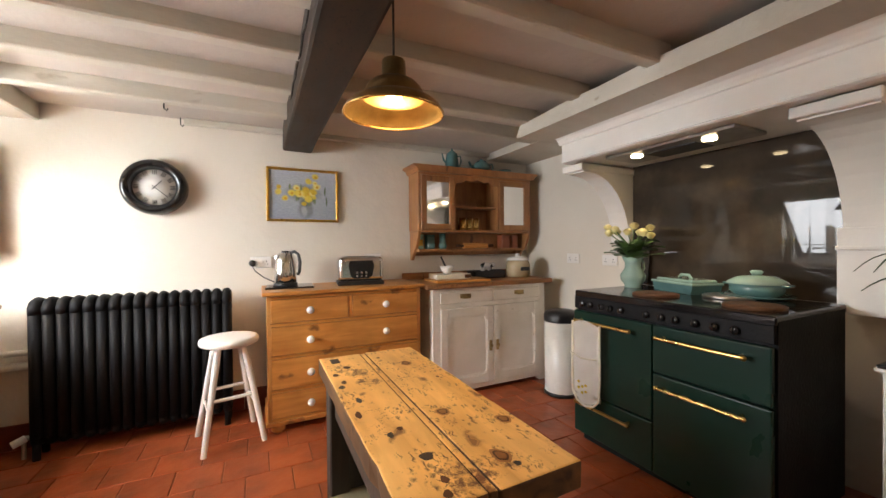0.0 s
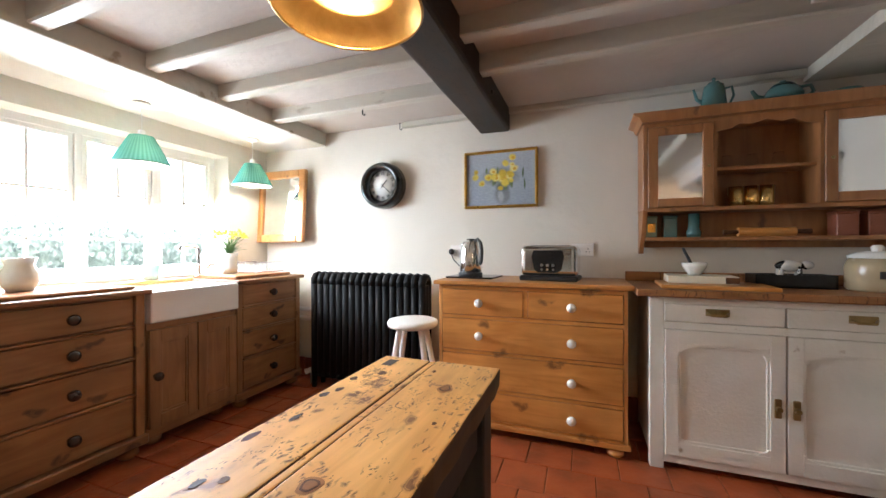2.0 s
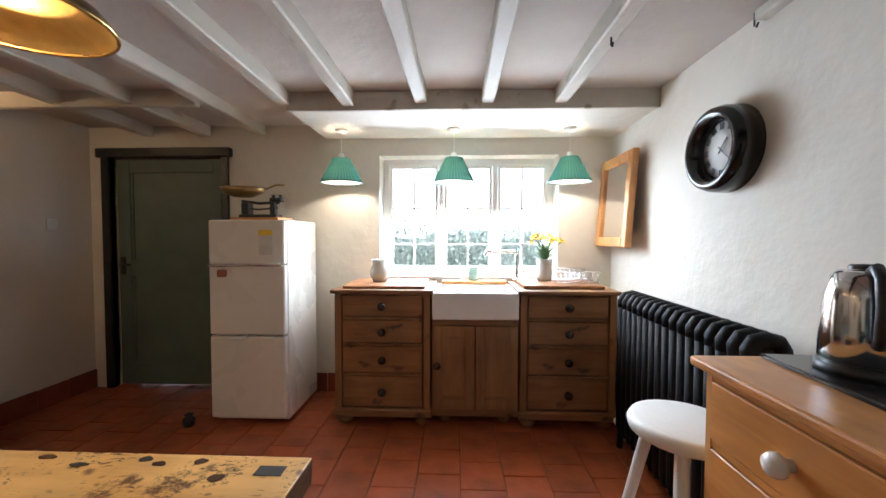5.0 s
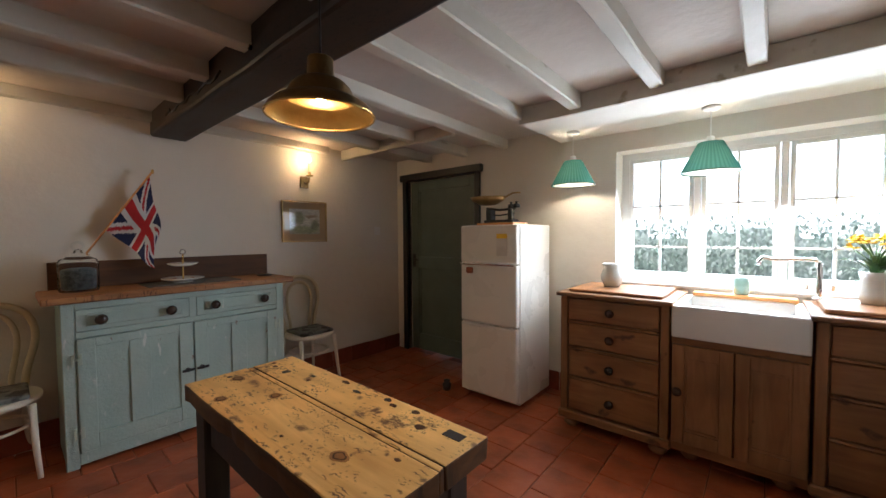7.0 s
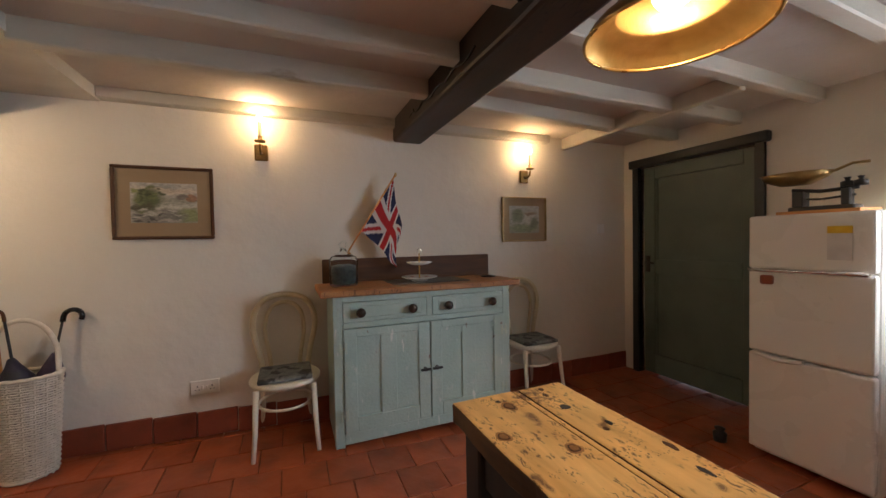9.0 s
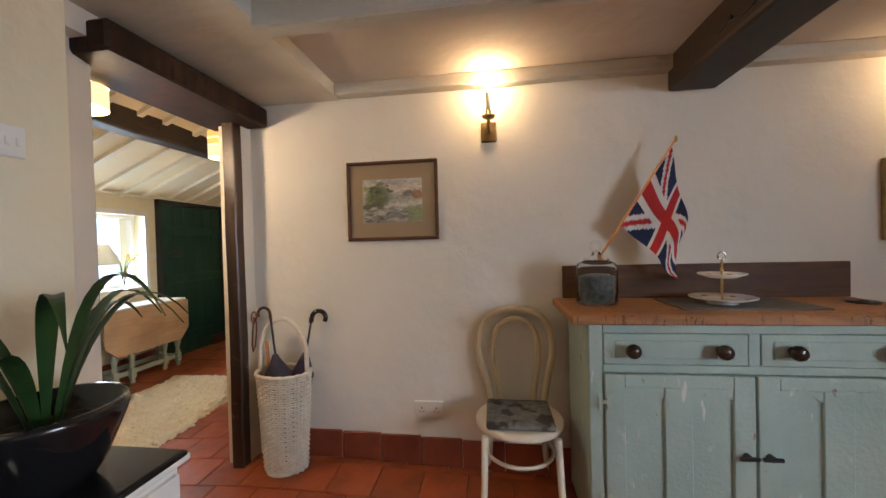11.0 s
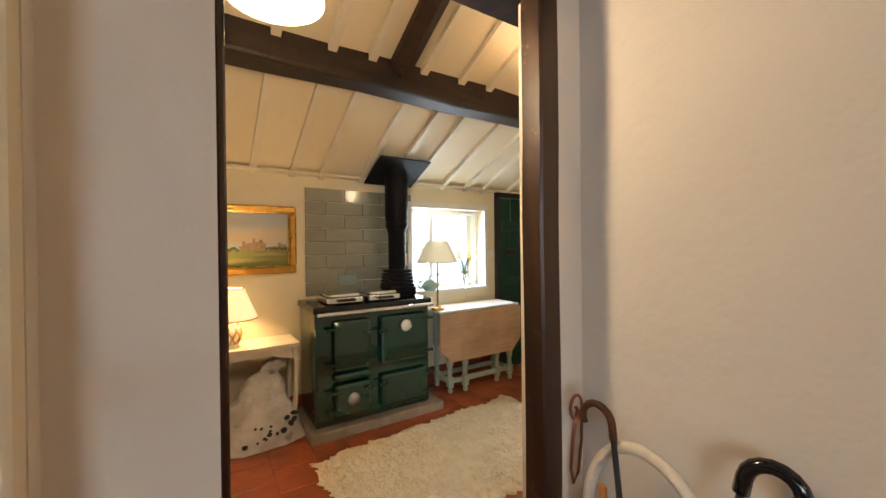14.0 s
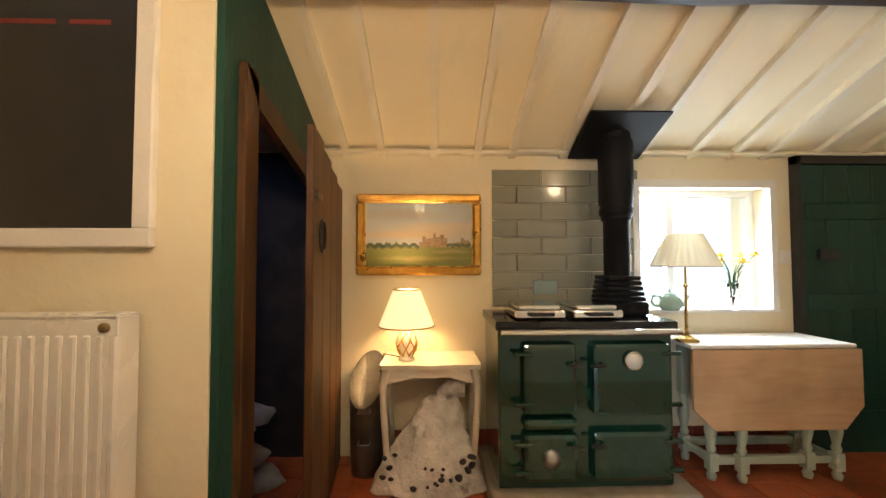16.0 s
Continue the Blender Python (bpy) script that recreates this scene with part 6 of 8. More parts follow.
part("spout", prism([(-0.055, 0.165), (-0.078, 0.215), (-0.05, 0.225)], -0.016, 0.016, "y"), CHROME, kt)
part("handle", tube([(0.04, 0, 0.235), (0.07, 0, 0.248), (0.10, 0, 0.225), (0.112, 0, 0.17), (0.105, 0, 0.10), (0.092, 0, 0.08)], 0.012, 8), BLACK, kt)
part("lid_knob", turn([(0, 0.24), (0.03, 0.242), (0.025, 0.252), (0, 0.254)], 16), BLACK, kt)
to = thing("toaster", "chrome toaster with a black front panel", "toaster", pose(0.825, 2.89, 0.9375, 0, 0, -6) @ Matrix.Scale(1.13, 4))
part("shell", box(-0.15, 0.15, -0.085, 0.085, 0.025, 0.19, 0.028, 4), CHROME, to)
part("base", box(-0.153, 0.153, -0.092, 0.092, 0.0, 0.028, 0.006), BLACK, to)
part("front_panel", prism([(-0.075, 0.165), (-0.085, 0.13), (-0.07, 0.06), (-0.05, 0.045), (0.05, 0.045), (0.07, 0.06), (0.085, 0.13), (0.075, 0.165)], -0.093, -0.08, "y"), BLACKGLOSS, to)
part("bread_slot", join(box(-0.10, 0.10, -0.035, -0.015, 0.185, 0.192), box(-0.10, 0.10, 0.015, 0.035, 0.185, 0.192)), BLACK, to)
for x in (-0.03, 0.0, 0.03):
    part("button", join(rod((x, -0.093, 0.085), (x, -0.099, 0.085), 0.008, seg=10), rod((x, -0.093, 0.062), (x, -0.099, 0.062), 0.006, seg=10)), STEEL, to)


# pots
def teapot(name, label, m, r, h, tall):
    t = thing(name, label, "teapot", m)
    part("body", turn([(0, 0), (r * 0.6, 0), (r * 0.95, h * 0.3), (r, h * 0.45), (r * 0.8, h * 0.8), (r * 0.55, h), (0, h)] if not tall else [(0, 0), (r * 0.9, 0), (r, h * 0.15), (r * 0.85, h * 0.8), (r * 0.75, h), (0, h)], 26), TEAL if "blue" in label or "teal" in label else SAGE, t)
    mt = TEAL if "teal" in label else SAGE
    part("lid", turn([(r * 0.6, h), (r * 0.45, h * 1.12), (r * 0.12, h * 1.18), (r * 0.16, h * 1.28), (0, h * 1.34)], 20), mt, t)
    part("spout", tube([(-r * 0.85, 0, h * 0.4), (-r * 1.3, 0, h * 0.55), (-r * 1.55, 0, h * 0.95)], r * 0.2, 8, False, r * 0.1), mt, t)
    part("handle", tube([(r * 0.75, 0, h * 0.85), (r * 1.35, 0, h * 0.9), (r * 1.5, 0, h * 0.55), (r * 1.2, 0, h * 0.25), (r * 0.9, 0, h * 0.25)], r * 0.1, 8), mt, t)
    return t


teapot("coffee_pot", "tall teal stoneware coffee pot on the wall cabinet", pose(1.73, 3.05, 1.931), 0.065, 0.15, True)
teapot("teapot", "round teal stoneware teapot on the wall cabinet", pose(2.05, 3.05, 1.931), 0.09, 0.10, False)
single("lidded_dish", turn([(0, 0), (0.05, 0), (0.075, 0.015), (0.07, 0.035), (0.04, 0.045), (0, 0.046)], 20), TEAL, "small teal dish on the wall cabinet", "dish", pose(2.31, 3.05, 1.931))
for k, x in enumerate((1.80, 1.92, 2.04)):
    single("glass_jar", turn([(0, 0), (0.026, 0), (0.03, 0.02), (0.026, 0.05), (0.02, 0.058), (0.024, 0.075), (0, 0.078)], 16), THINGLASS, "small glass jar on the middle shelf", "jar", pose(x, 3.07, 1.594), "jars on the shelf")
for x in (1.84, 1.91, 1.98):
    single("tumbler", turn([(0, 0), (0.033, 0), (0.036, 0.004), (0.04, 0.115), (0.037, 0.115), (0.033, 0.006), (0, 0.006)], 18), BRASS, "gold coloured tumbler on the shelf", "tumbler", pose(x, 3.06, 1.372), "tumblers on the shelf")
for x, mt, lab, w in ((1.41, SAGE, "green tin on the lower shelf", 0.03), (1.51, TEAL, "teal tin on the lower shelf", 0.036), (2.32, TERRA, "terracotta tin on the lower shelf", 0.045), (2.44, TERRA, "terracotta tin on the lower shelf", 0.035)):
    c = thing("storage_tin", lab, "tin", pose(x, 3.08, 1.202), "tins on the shelf")
    part("body", box(-w, w, -w, w, 0, 0.115, 0.004), mt, c)
    part("lid", box(-w - 0.002, w + 0.002, -w - 0.002, w + 0.002, 0.115, 0.13, 0.003), mt, c)
    part("label_band", box(-w * 0.7, w * 0.7, -w - 0.0015, -w, 0.03, 0.085), GILT if mt is SAGE else mt, c)
single("pestle_vase", turn([(0, 0), (0.035, 0), (0.04, 0.03), (0.03, 0.05), (0.03, 0.14), (0.0, 0.142)], 18), TEAL, "tall teal jar on the lower shelf", "jar", pose(1.635, 3.07, 1.202))
rp = thing("rolling_pin", "wooden rolling pin lying on the shelf", "rolling pin", pose(1.98, 3.06, 1.228))
part("barrel", rod((-0.13, 0, 0), (0.13, 0, 0), 0.026, seg=16), PINE, rp)
for s in (-1, 1):
    part("grip", rod((s * 0.13, 0, 0), (s * 0.20, 0, 0), 0.011, 0.014), DARKWOOD, rp)

# on the white cupboard
bd = single("chopping_board", box(-0.25, 0.25, -0.16, 0.16, 0, 0.02, 0.004), PINE, "long wooden chopping board on the worktop", "board", pose(1.66, 2.84, 0.9255, 0, 0, -3))
bk = thing("book_box", "pale wooden book-shaped box on the board", "box", pose(1.62, 2.90, 0.9457, 0, 0, -4))
part("body", box(-0.16, 0.16, -0.10, 0.10, 0, 0.04, 0.003), CREAMPAINT, bk)
part("corner", box(0.10, 0.162, -0.102, 0.102, 0.004, 0.036, 0.002), DARKWOOD, bk)
mo = thing("mortar", "white mortar with a dark pestle on the box", "mortar", pose(1.60, 2.91, 0.986))
part("bowl", turn([(0, 0), (0.03, 0), (0.035, 0.01), (0.058, 0.045), (0.062, 0.07), (0.055, 0.07), (0.04, 0.025), (0, 0.016)], 22), PORCELAIN, mo)
part("pestle", rod((0.0, 0, 0.03), (-0.05, 0.02, 0.15), 0.010, 0.007), CHARCOAL, mo)
cb = single("black_tray", join(box(-0.17, 0.17, -0.07, 0.07, 0, 0.008), box(-0.17, 0.17, -0.07, -0.062, 0, 0.07), box(-0.17, 0.17, 0.062, 0.07, 0, 0.07), box(-0.17, -0.162, -0.07, 0.07, 0, 0.07), box(0.162, 0.17, -0.07, 0.07, 0, 0.07)), BLACK, "black metal box holding a cow ornament", "tray", pose(2.05, 2.98, 0.9255))
COW = material("black_white_glaze", (0.75, 0.74, 0.72), None, 0.25, scale=3, bump=0, spots=(0.015, 0.015, 0.015), spot_scale=16, spot_lo=0.5, spot_hi=0.52)
cow = join(ball((0, 0, 0.075), 0.05, 1.25, 0.6, 0.62), ball((0.075, 0, 0.08), 0.026, 1.2, 0.8, 0.9), *[rod((x, y, 0.06), (x, y, 0.0), 0.010) for x in (-0.04, 0.04) for y in (-0.016, 0.016)])
single("cow_ornament", cow, COW, "black and white china cow ornament", "ornament", pose(2.05, 2.98, 0.965))
cj = thing("biscuit_jar", "glazed stoneware storage jar with a white lid", "jar", pose(2.36, 2.90, 0.9255))
part("body", turn([(0, 0), (0.10, 0), (0.112, 0.012), (0.114, 0.12), (0.10, 0.155), (0.092, 0.16), (0, 0.16)], 30), material("honey_glaze", (0.45, 0.36, 0.23), (0.38, 0.29, 0.17), 0.25, scale=8, bump=0.03), cj)
part("lid", turn([(0.102, 0.16), (0.104, 0.172), (0.07, 0.19), (0.02, 0.196), (0.024, 0.215), (0.016, 0.225), (0, 0.226)], 28), PORCELAIN, cj)
part("label_plate", prism([(-0.05, 0.065), (0.05, 0.065), (0.05, 0.10), (-0.05, 0.10)], -0.118, -0.108, "y"), CHARCOAL, cj, "dark label with lettering bars")


def leaf_blade(p0, p1, p2, w, mat_bm, seg=6):
    p0, p1, p2 = Vector(p0), Vector(p1), Vector(p2)
    prev = None
    for i in range(seg + 1):
        t = i / seg
        p = (1 - t) ** 2 * p0 + 2 * t * (1 - t) * p1 + t * t * p2
        d = (2 * (1 - t) * (p1 - p0) + 2 * t * (p2 - p1)).normalized()
        s = d.cross(Vector((0, 0, 1)))
        s = (s.normalized() if s.length > 1e-3 else Vector((1, 0, 0))) * w * max(0.04, math.sin(math.pi * min(0.98, 0.08 + 0.92 * t)))
        row = [mat_bm.verts.new(p - s), mat_bm.verts.new(p - Vector((0, 0, w * 0.25))), mat_bm.verts.new(p + s)]
        if prev:
            mat_bm.faces.new((prev[0], prev[1], row[1], row[0])).smooth = True
            mat_bm.faces.new((prev[1], prev[2], row[2], row[1])).smooth = True
        prev = row


def bouquet(parent, z, n, spread, height, fmat, fr, lmat, leaf_w=0.02, leaves=18, trumpet=False):
    st_bits, lb = [], bmesh.new()
    for k in range(n):
        a = 2 * math.pi * k / n + random.uniform(-0.3, 0.3)
        rr, hh = spread * random.uniform(0.35, 1.0), height * random.uniform(0.75, 1.05)
        tip = Vector((rr * math.cos(a), rr * math.sin(a), z + hh))
        st_bits.append(tube([(0.01 * math.cos(a), 0.01 * math.sin(a), z - 0.05), (rr * 0.3 * math.cos(a), rr * 0.3 * math.sin(a), z + hh * 0.55), tip], 0.003, 5))
        if trumpet:
            fl = join(*[ball(tip + Vector((fr * 0.8 * math.cos(q), fr * 0.8 * math.sin(q), 0)), fr * 0.55, 1, 1, 0.35, 6) for q in [2 * math.pi * j / 5 + a for j in range(5)]], rod(tip, tip + Vector((0.5 * fr * math.cos(a), 0.5 * fr * math.sin(a), fr * 0.7)), fr * 0.3, fr * 0.45, 8))
        else:
            fl = join(turn([(0, -fr * 0.9), (fr * 0.6, -fr * 0.7), (fr, 0), (fr * 0.75, fr * 0.7), (fr * 0.35, fr * 0.9), (0, fr * 0.7)], 12, Matrix.Translation(tip)), turn([(fr * 0.75, -fr * 0.4), (fr * 1.15, fr * 0.1), (fr * 1.05, fr * 0.55)], 10, Matrix.Translation(tip)))
        part("flower", fl, fmat, parent)
    part("stem", join(*st_bits), LEAF, parent)
    for k in range(leaves):
        a = random.uniform(0, 2 * math.pi)
        r1, h1 = spread * random.uniform(0.5, 1.15), height * random.uniform(0.15, 0.8)
        leaf_blade((0.01 * math.cos(a), 0.01 * math.sin(a), z), (r1 * 0.5 * math.cos(a), r1 * 0.5 * math.sin(a), z + h1), (r1 * math.cos(a), r1 * math.sin(a), z + h1 * 0.8), leaf_w, lb)
    part("foliage", lb, lmat, parent)


# on the range
vs = thing("rose_jug", "sage ceramic jug of cream roses on the hob", "flowers", pose(2.35, 1.65, 0.9455))
part("jug", turn([(0, 0), (0.055, 0), (0.05, 0.012), (0.075, 0.05), (0.078, 0.08), (0.05, 0.125), (0.048, 0.16), (0.066, 0.20), (0.062, 0.20), (0.042, 0.16), (0, 0.15)], 28), SAGE, vs)
part("handle", tube([(0.05, 0, 0.17), (0.10, 0, 0.17), (0.11, 0, 0.12), (0.075, 0, 0.09)], 0.009), SAGE, vs)
bouquet(vs, 0.18, 15, 0.17, 0.21, ROSE, 0.025, LEAF, 0.032, 50)
ds = thing("oven_dish", "rectangular sage stoneware dish with lid", "dish", pose(2.40, 1.34, 0.9455, 0, 0, 70))
part("base", prism([(-0.15, 0.0), (0.15, 0.0), (0.165, 0.05), (-0.165, 0.05)], -0.09, 0.09, "y"), TEAL, ds)
part("lid", join(box(-0.172, 0.172, -0.098, 0.098, 0.05, 0.064, 0.005, 2), box(-0.15, 0.15, -0.08, 0.08, 0.06, 0.08, 0.012, 2)), SAGE, ds)
part("handle", tube([(-0.05, 0, 0.078), (-0.03, 0, 0.10), (0.03, 0, 0.10), (0.05, 0, 0.078)], 0.009), SAGE, ds)
single("stoneware_plate", turn([(0, 0), (0.10, 0), (0.155, 0.016), (0.155, 0.02), (0.10, 0.006), (0, 0.006)], 32), TEAL, "teal stoneware plate under the casserole", "plate", pose(2.44, 1.0, 0.9455))
cs = thing("casserole", "round sage stoneware casserole with lid", "casserole", pose(2.44, 1.0, 0.953))
part("pot", turn([(0, 0), (0.09, 0), (0.115, 0.03), (0.12, 0.07), (0, 0.07)], 30), TEAL, cs)
part("lid", turn([(0.128, 0.07), (0.125, 0.08), (0.08, 0.105), (0.03, 0.112), (0, 0.112)], 30), SAGE, cs)
part("lid_knob", turn([(0, 0.112), (0.02, 0.112), (0.03, 0.13), (0.02, 0.138), (0, 0.14)], 16), SAGE, cs)
for s in (-1, 1):
    part("lug", box(-0.03, 0.03, min(s * 0.11, s * 0.15), max(s * 0.11, s * 0.15), 0.058, 0.07, 0.006), TEAL, cs)
single("black_board", box(0, 0.012, -0.06, 0.06, 0, 0.34, 0.004), BLACKGLOSS, "black glass board leaning at the splashback", "board", pose(2.625, 1.80, 0.9455, 0, 6, 0))

# white cupboard and plant beside the doorway
wc = thing("drawer_cabinet", "white drawer cabinet with a black top", "cabinet", pose(2.16, 0.315, 0, 0, 0, -90))
part("carcass", box(-0.175, 0.175, 0.0, 0.485, 0.045, 0.757, 0.004), WHITE, wc)
part("top", box(-0.19, 0.19, -0.02, 0.49, 0.759, 0.785, 0.010, 2), BLACKGLOSS, wc, "black glass top with a white edge")
part("top_edge", box(-0.193, 0.193, -0.023, 0.488, 0.757, 0.776, 0.006), WHITE, wc)
for z0, z1 in ((0.545, 0.735), (0.33, 0.53), (0.09, 0.315)):
    d = part("drawer", box(-0.165, 0.165, -0.014, 0.002, z0, z1, 0.003), WHITE, wc)
    part("handle", tube([(-0.05, -0.014, z1 - 0.06), (-0.04, -0.03, z1 - 0.06), (0.04, -0.03, z1 - 0.06), (0.05, -0.014, z1 - 0.06)], 0.006), OLDBRASS, d)
pp = thing("potted_plant", "black glazed pot with a long-leaved green plant", "plant", pose(2.325, 0.295, 0.7855))
part("pot", turn([(0, 0), (0.075, 0), (0.10, 0.04), (0.135, 0.13), (0.142, 0.155), (0.142, 0.172), (0.130, 0.172), (0.118, 0.12), (0, 0.11)], 40), BLACKGLOSS, pp)
part("soil", turn([(0, 0.125), (0.06, 0.122), (0.116, 0.118), (0.116, 0.112), (0, 0.112)], 24), GLOOMSOIL, pp)
for k in range(12):
    a = 2 * math.pi * k / 12 + random.uniform(-0.2, 0.2)
    r, h = random.uniform(0.24, 0.38), random.uniform(0.20, 0.42)
    lb = bmesh.new()
    leaf_blade((0.02 * math.cos(a), 0.02 * math.sin(a), 0.11), (r * 0.45 * math.cos(a), r * 0.45 * math.sin(a), 0.10 + h * 1.25), (r * math.cos(a), r * math.sin(a), 0.10 + h * 0.62), 0.016, lb, 12)
    part("leaf", lb, DARKLEAF, pp)

# on the sideboard
GREYMAT = material("grey_slate_mat", (0.10, 0.09, 0.075), (0.07, 0.065, 0.055), 0.6, scale=8, bump=0.1)
single("slate_mat", box(0.08, 0.62, -0.95, -0.66, 0.9855, 0.991), GREYMAT, "grey slate mat on the sideboard", "mat")
JARGREY = material("grey_pebbles", (0.15, 0.17, 0.17), (0.06, 0.07, 0.07), 0.4, scale=40, bump=0.6, bscale=60)
gj = thing("glass_jar", "large clear glass jar with a stopper lid", "jar", pose(0.91, -0.83, 0.9855))
part("body", turn([(0, 0), (0.085, 0), (0.09, 0.01), (0.09, 0.165), (0.082, 0.185), (0.05, 0.20), (0.046, 0.20), (0.076, 0.18), (0.085, 0.16), (0.085, 0.012), (0, 0.008)], 30), THINGLASS, gj)
part("lid", turn([(0, 0.20), (0.055, 0.202), (0.05, 0.212), (0.022, 0.222), (0.015, 0.24), (0, 0.24)], 24), THINGLASS, gj)
part("lid_ring", tube([(0.024 * math.cos(a), 0, 0.262 + 0.024 * math.sin(a)) for a in [2 * math.pi * k / 18 for k in range(18)]], 0.006, 7, True), THINGLASS, gj)
part("contents", turn([(0, 0.01), (0.078, 0.012), (0.078, 0.125), (0.05, 0.135), (0, 0.138)], 24), JARGREY, gj, "dark contents")
ck2 = thing("cake_stand", "two-tier china cake stand", "cake stand", pose(0.40, -0.80, 0.991))
for z, r in ((0.0, 0.125), (0.10, 0.09)):
    pt = part("tier", turn([(0, z + 0.012), (r * 0.6, z + 0.010), (r, z + 0.026), (r, z + 0.03), (r * 0.6, z + 0.016), (0, z + 0.016)], 32), PORCELAIN, ck2)
    part("floral_band", join(*[ball((r * 0.72 * math.cos(q), r * 0.72 * math.sin(q), z + 0.021), 0.011, 1.4, 1, 0.25, 6) for q in [2 * math.pi * k / 5 for k in range(5)]]), TERRA, pt)
part("foot", turn([(0, 0), (0.06, 0), (0.05, 0.006), (0.02, 0.013), (0, 0.013)], 24), PORCELAIN, ck2)
part("spindle", join(rod((0, 0, 0.012), (0, 0, 0.19), 0.005), ball((0, 0, 0.145), 0.008, seg=8)), BRASS, ck2)
part("ring", tube([(0.016 * math.cos(a), 0, 0.205 + 0.016 * math.sin(a)) for a in [2 * math.pi * k / 16 for k in range(16)]], 0.004, 6, True), CHROME, ck2)
single("iron_trivet", turn([(0.02, 0), (0.055, 0), (0.055, 0.008), (0.02, 0.008)], 24), BLACK, "small black trivet on the sideboard", "trivet", pose(-0.16, -0.83, 0.9855))

# union flag on a stick
fg = thing("union_flag", "small union flag on a wooden stick", "flag", pose(-0.17, 0, 0))
part("stick", rod((1.06, -0.93, 1.16), (0.70, -0.90, 1.735), 0.006), PINE, fg)
part("finial", ball((0.70, -0.90, 1.735), 0.009, 1, 1, 1.8, 8), BRASS, fg)


def union_colour(u, v):
    x, y = (u - 0.5) * 2.0, (v - 0.5)
    if abs(x) < 0.1 or abs(y) < 0.1:
        return 1
    if abs(x) < 0.17 or abs(y) < 0.17:
        return 2
    d = abs(abs(y) - abs(x) / 2) / math.sqrt(1.25)
    return 1 if d < 0.035 else 2 if d < 0.10 else 0


bmf = bmesh.new()
A, B, C, D = Vector((0.715, -0.905, 1.70)), Vector((0.945, -0.92, 1.345)), Vector((0.70, -0.87, 1.09)), Vector((0.672, -0.88, 1.30))
NU, NV = 56, 34
rows_f = []
for j in range(NV + 1):
    rows_f.append([])
    for i in range(NU + 1):
        u, v = i / NU, j / NV
        p = A * (1 - u) * (1 - v) + B * (1 - u) * v + C * u * v + D * u * (1 - v)
        p += Vector((0.02 * math.sin(7 * u + 2 * v) * u, 0.028 * math.sin(9 * u + 3 * v) * u, 0.012 * math.sin(6 * v) * u))
        rows_f[-1].append(bmf.verts.new(p))
for j in range(NV):
    for i in range(NU):
        f = bmf.faces.new((rows_f[j][i], rows_f[j][i + 1], rows_f[j + 1][i + 1], rows_f[j + 1][i]))
        f.material_index, f.smooth = union_colour((i + 0.5) / NU, (j + 0.5) / NV), True
part("cloth", bmf, [NAVY, RED, FLAGWHITE], fg)

# umbrella basket
bas = thing("umbrella_basket", "tall white wicker basket with a hooped handle", "basket", pose(2.505, -0.905, 0.098, 0, 0, -8))
weave = []
for k in range(40):
    z = 0.012 + k * 0.0125
    rx, ry = 0.115 + 0.03 * z / 0.5, 0.085 + 0.025 * z / 0.5
    ph = k % 2
    weave.append(tube([((rx + 0.004 * (1 if (i + ph) % 2 else -1)) * math.cos(2 * math.pi * i / 36), (ry + 0.004 * (1 if (i + ph) % 2 else -1)) * math.sin(2 * math.pi * i / 36), z) for i in range(36)], 0.0062, 4, True))
part("weave", join(*weave), WICKER, bas)
for i in range(18):
    a = 2 * math.pi * (i + 0.5) / 18
    part("stake", rod((0.112 * math.cos(a), 0.083 * math.sin(a), 0.0), (0.146 * math.cos(a), 0.111 * math.sin(a), 0.51), 0.0055, seg=6), WICKER, bas)
part("rim", tube([(0.148 * math.cos(2 * math.pi * i / 36), 0.113 * math.sin(2 * math.pi * i / 36), 0.515 + 0.003 * (i % 2)) for i in range(36)], 0.011, 6, True), WICKER, bas)
part("base", turn([(0, 0.0), (0.10, 0.0), (0.10, 0.012), (0, 0.012)], 24), WICKER, bas)
hoop = [(0.145, 0, 0.48)] + [(0.145 * math.cos(a), 0.0, 0.60 + 0.20 * math.sin(a)) for a in [math.pi * k / 12 for k in range(13)]] + [(-0.145, 0, 0.48)]
part("handle", tube(bent(hoop, 3), 0.012, 8), WICKER, bas)


def umbrella(label, m, top, mat, hook, r):
    u = thing("umbrella", label, "umbrella", m, "umbrellas in the basket")
    part("canopy", uneven(turn([(0, 0.0), (0.012, 0.0), (0.035, 0.25), (r, 0.48), (0.03, 0.56), (0.012, 0.60), (0, 0.60)], 14), 0.012, 14), mat, u)
    part("shaft", rod((0, 0, 0.55), (0, 0, top), 0.006), CHARCOAL, u)
    pts = [(0, 0, top - 0.01), (0, 0, top + 0.02)] + [(hook * (1 - math.cos(a)), 0, top + 0.02 + abs(hook) * math.sin(a)) for a in [math.pi * k / 9 for k in range(1, 11)]]
    part("crook", tube(pts, 0.008 if hook > 0 else 0.013, 8), BLACKGLOSS if hook < 0 else DARKWOOD, u)
    return u


umbrella("dark grey folded umbrella with thin crook handle", pose(2.485, -0.90, 0.112, 0, 6, 0), 0.80, UMBRELLA, 0.035, 0.075)
umbrella("purple folded umbrella with thick black crook handle", pose(2.505, -0.91, 0.112, 4, -10, 8), 0.775, material("purple_nylon", (0.03, 0.016, 0.06), (0.018, 0.012, 0.035), 0.5, scale=10, bump=0.3), -0.038, 0.06)
single("walking_stick", rod((2.56, -0.90, 0.112), (2.615, -0.93, 0.77), 0.009), PINE, "plain wooden stick in the basket", "stick")
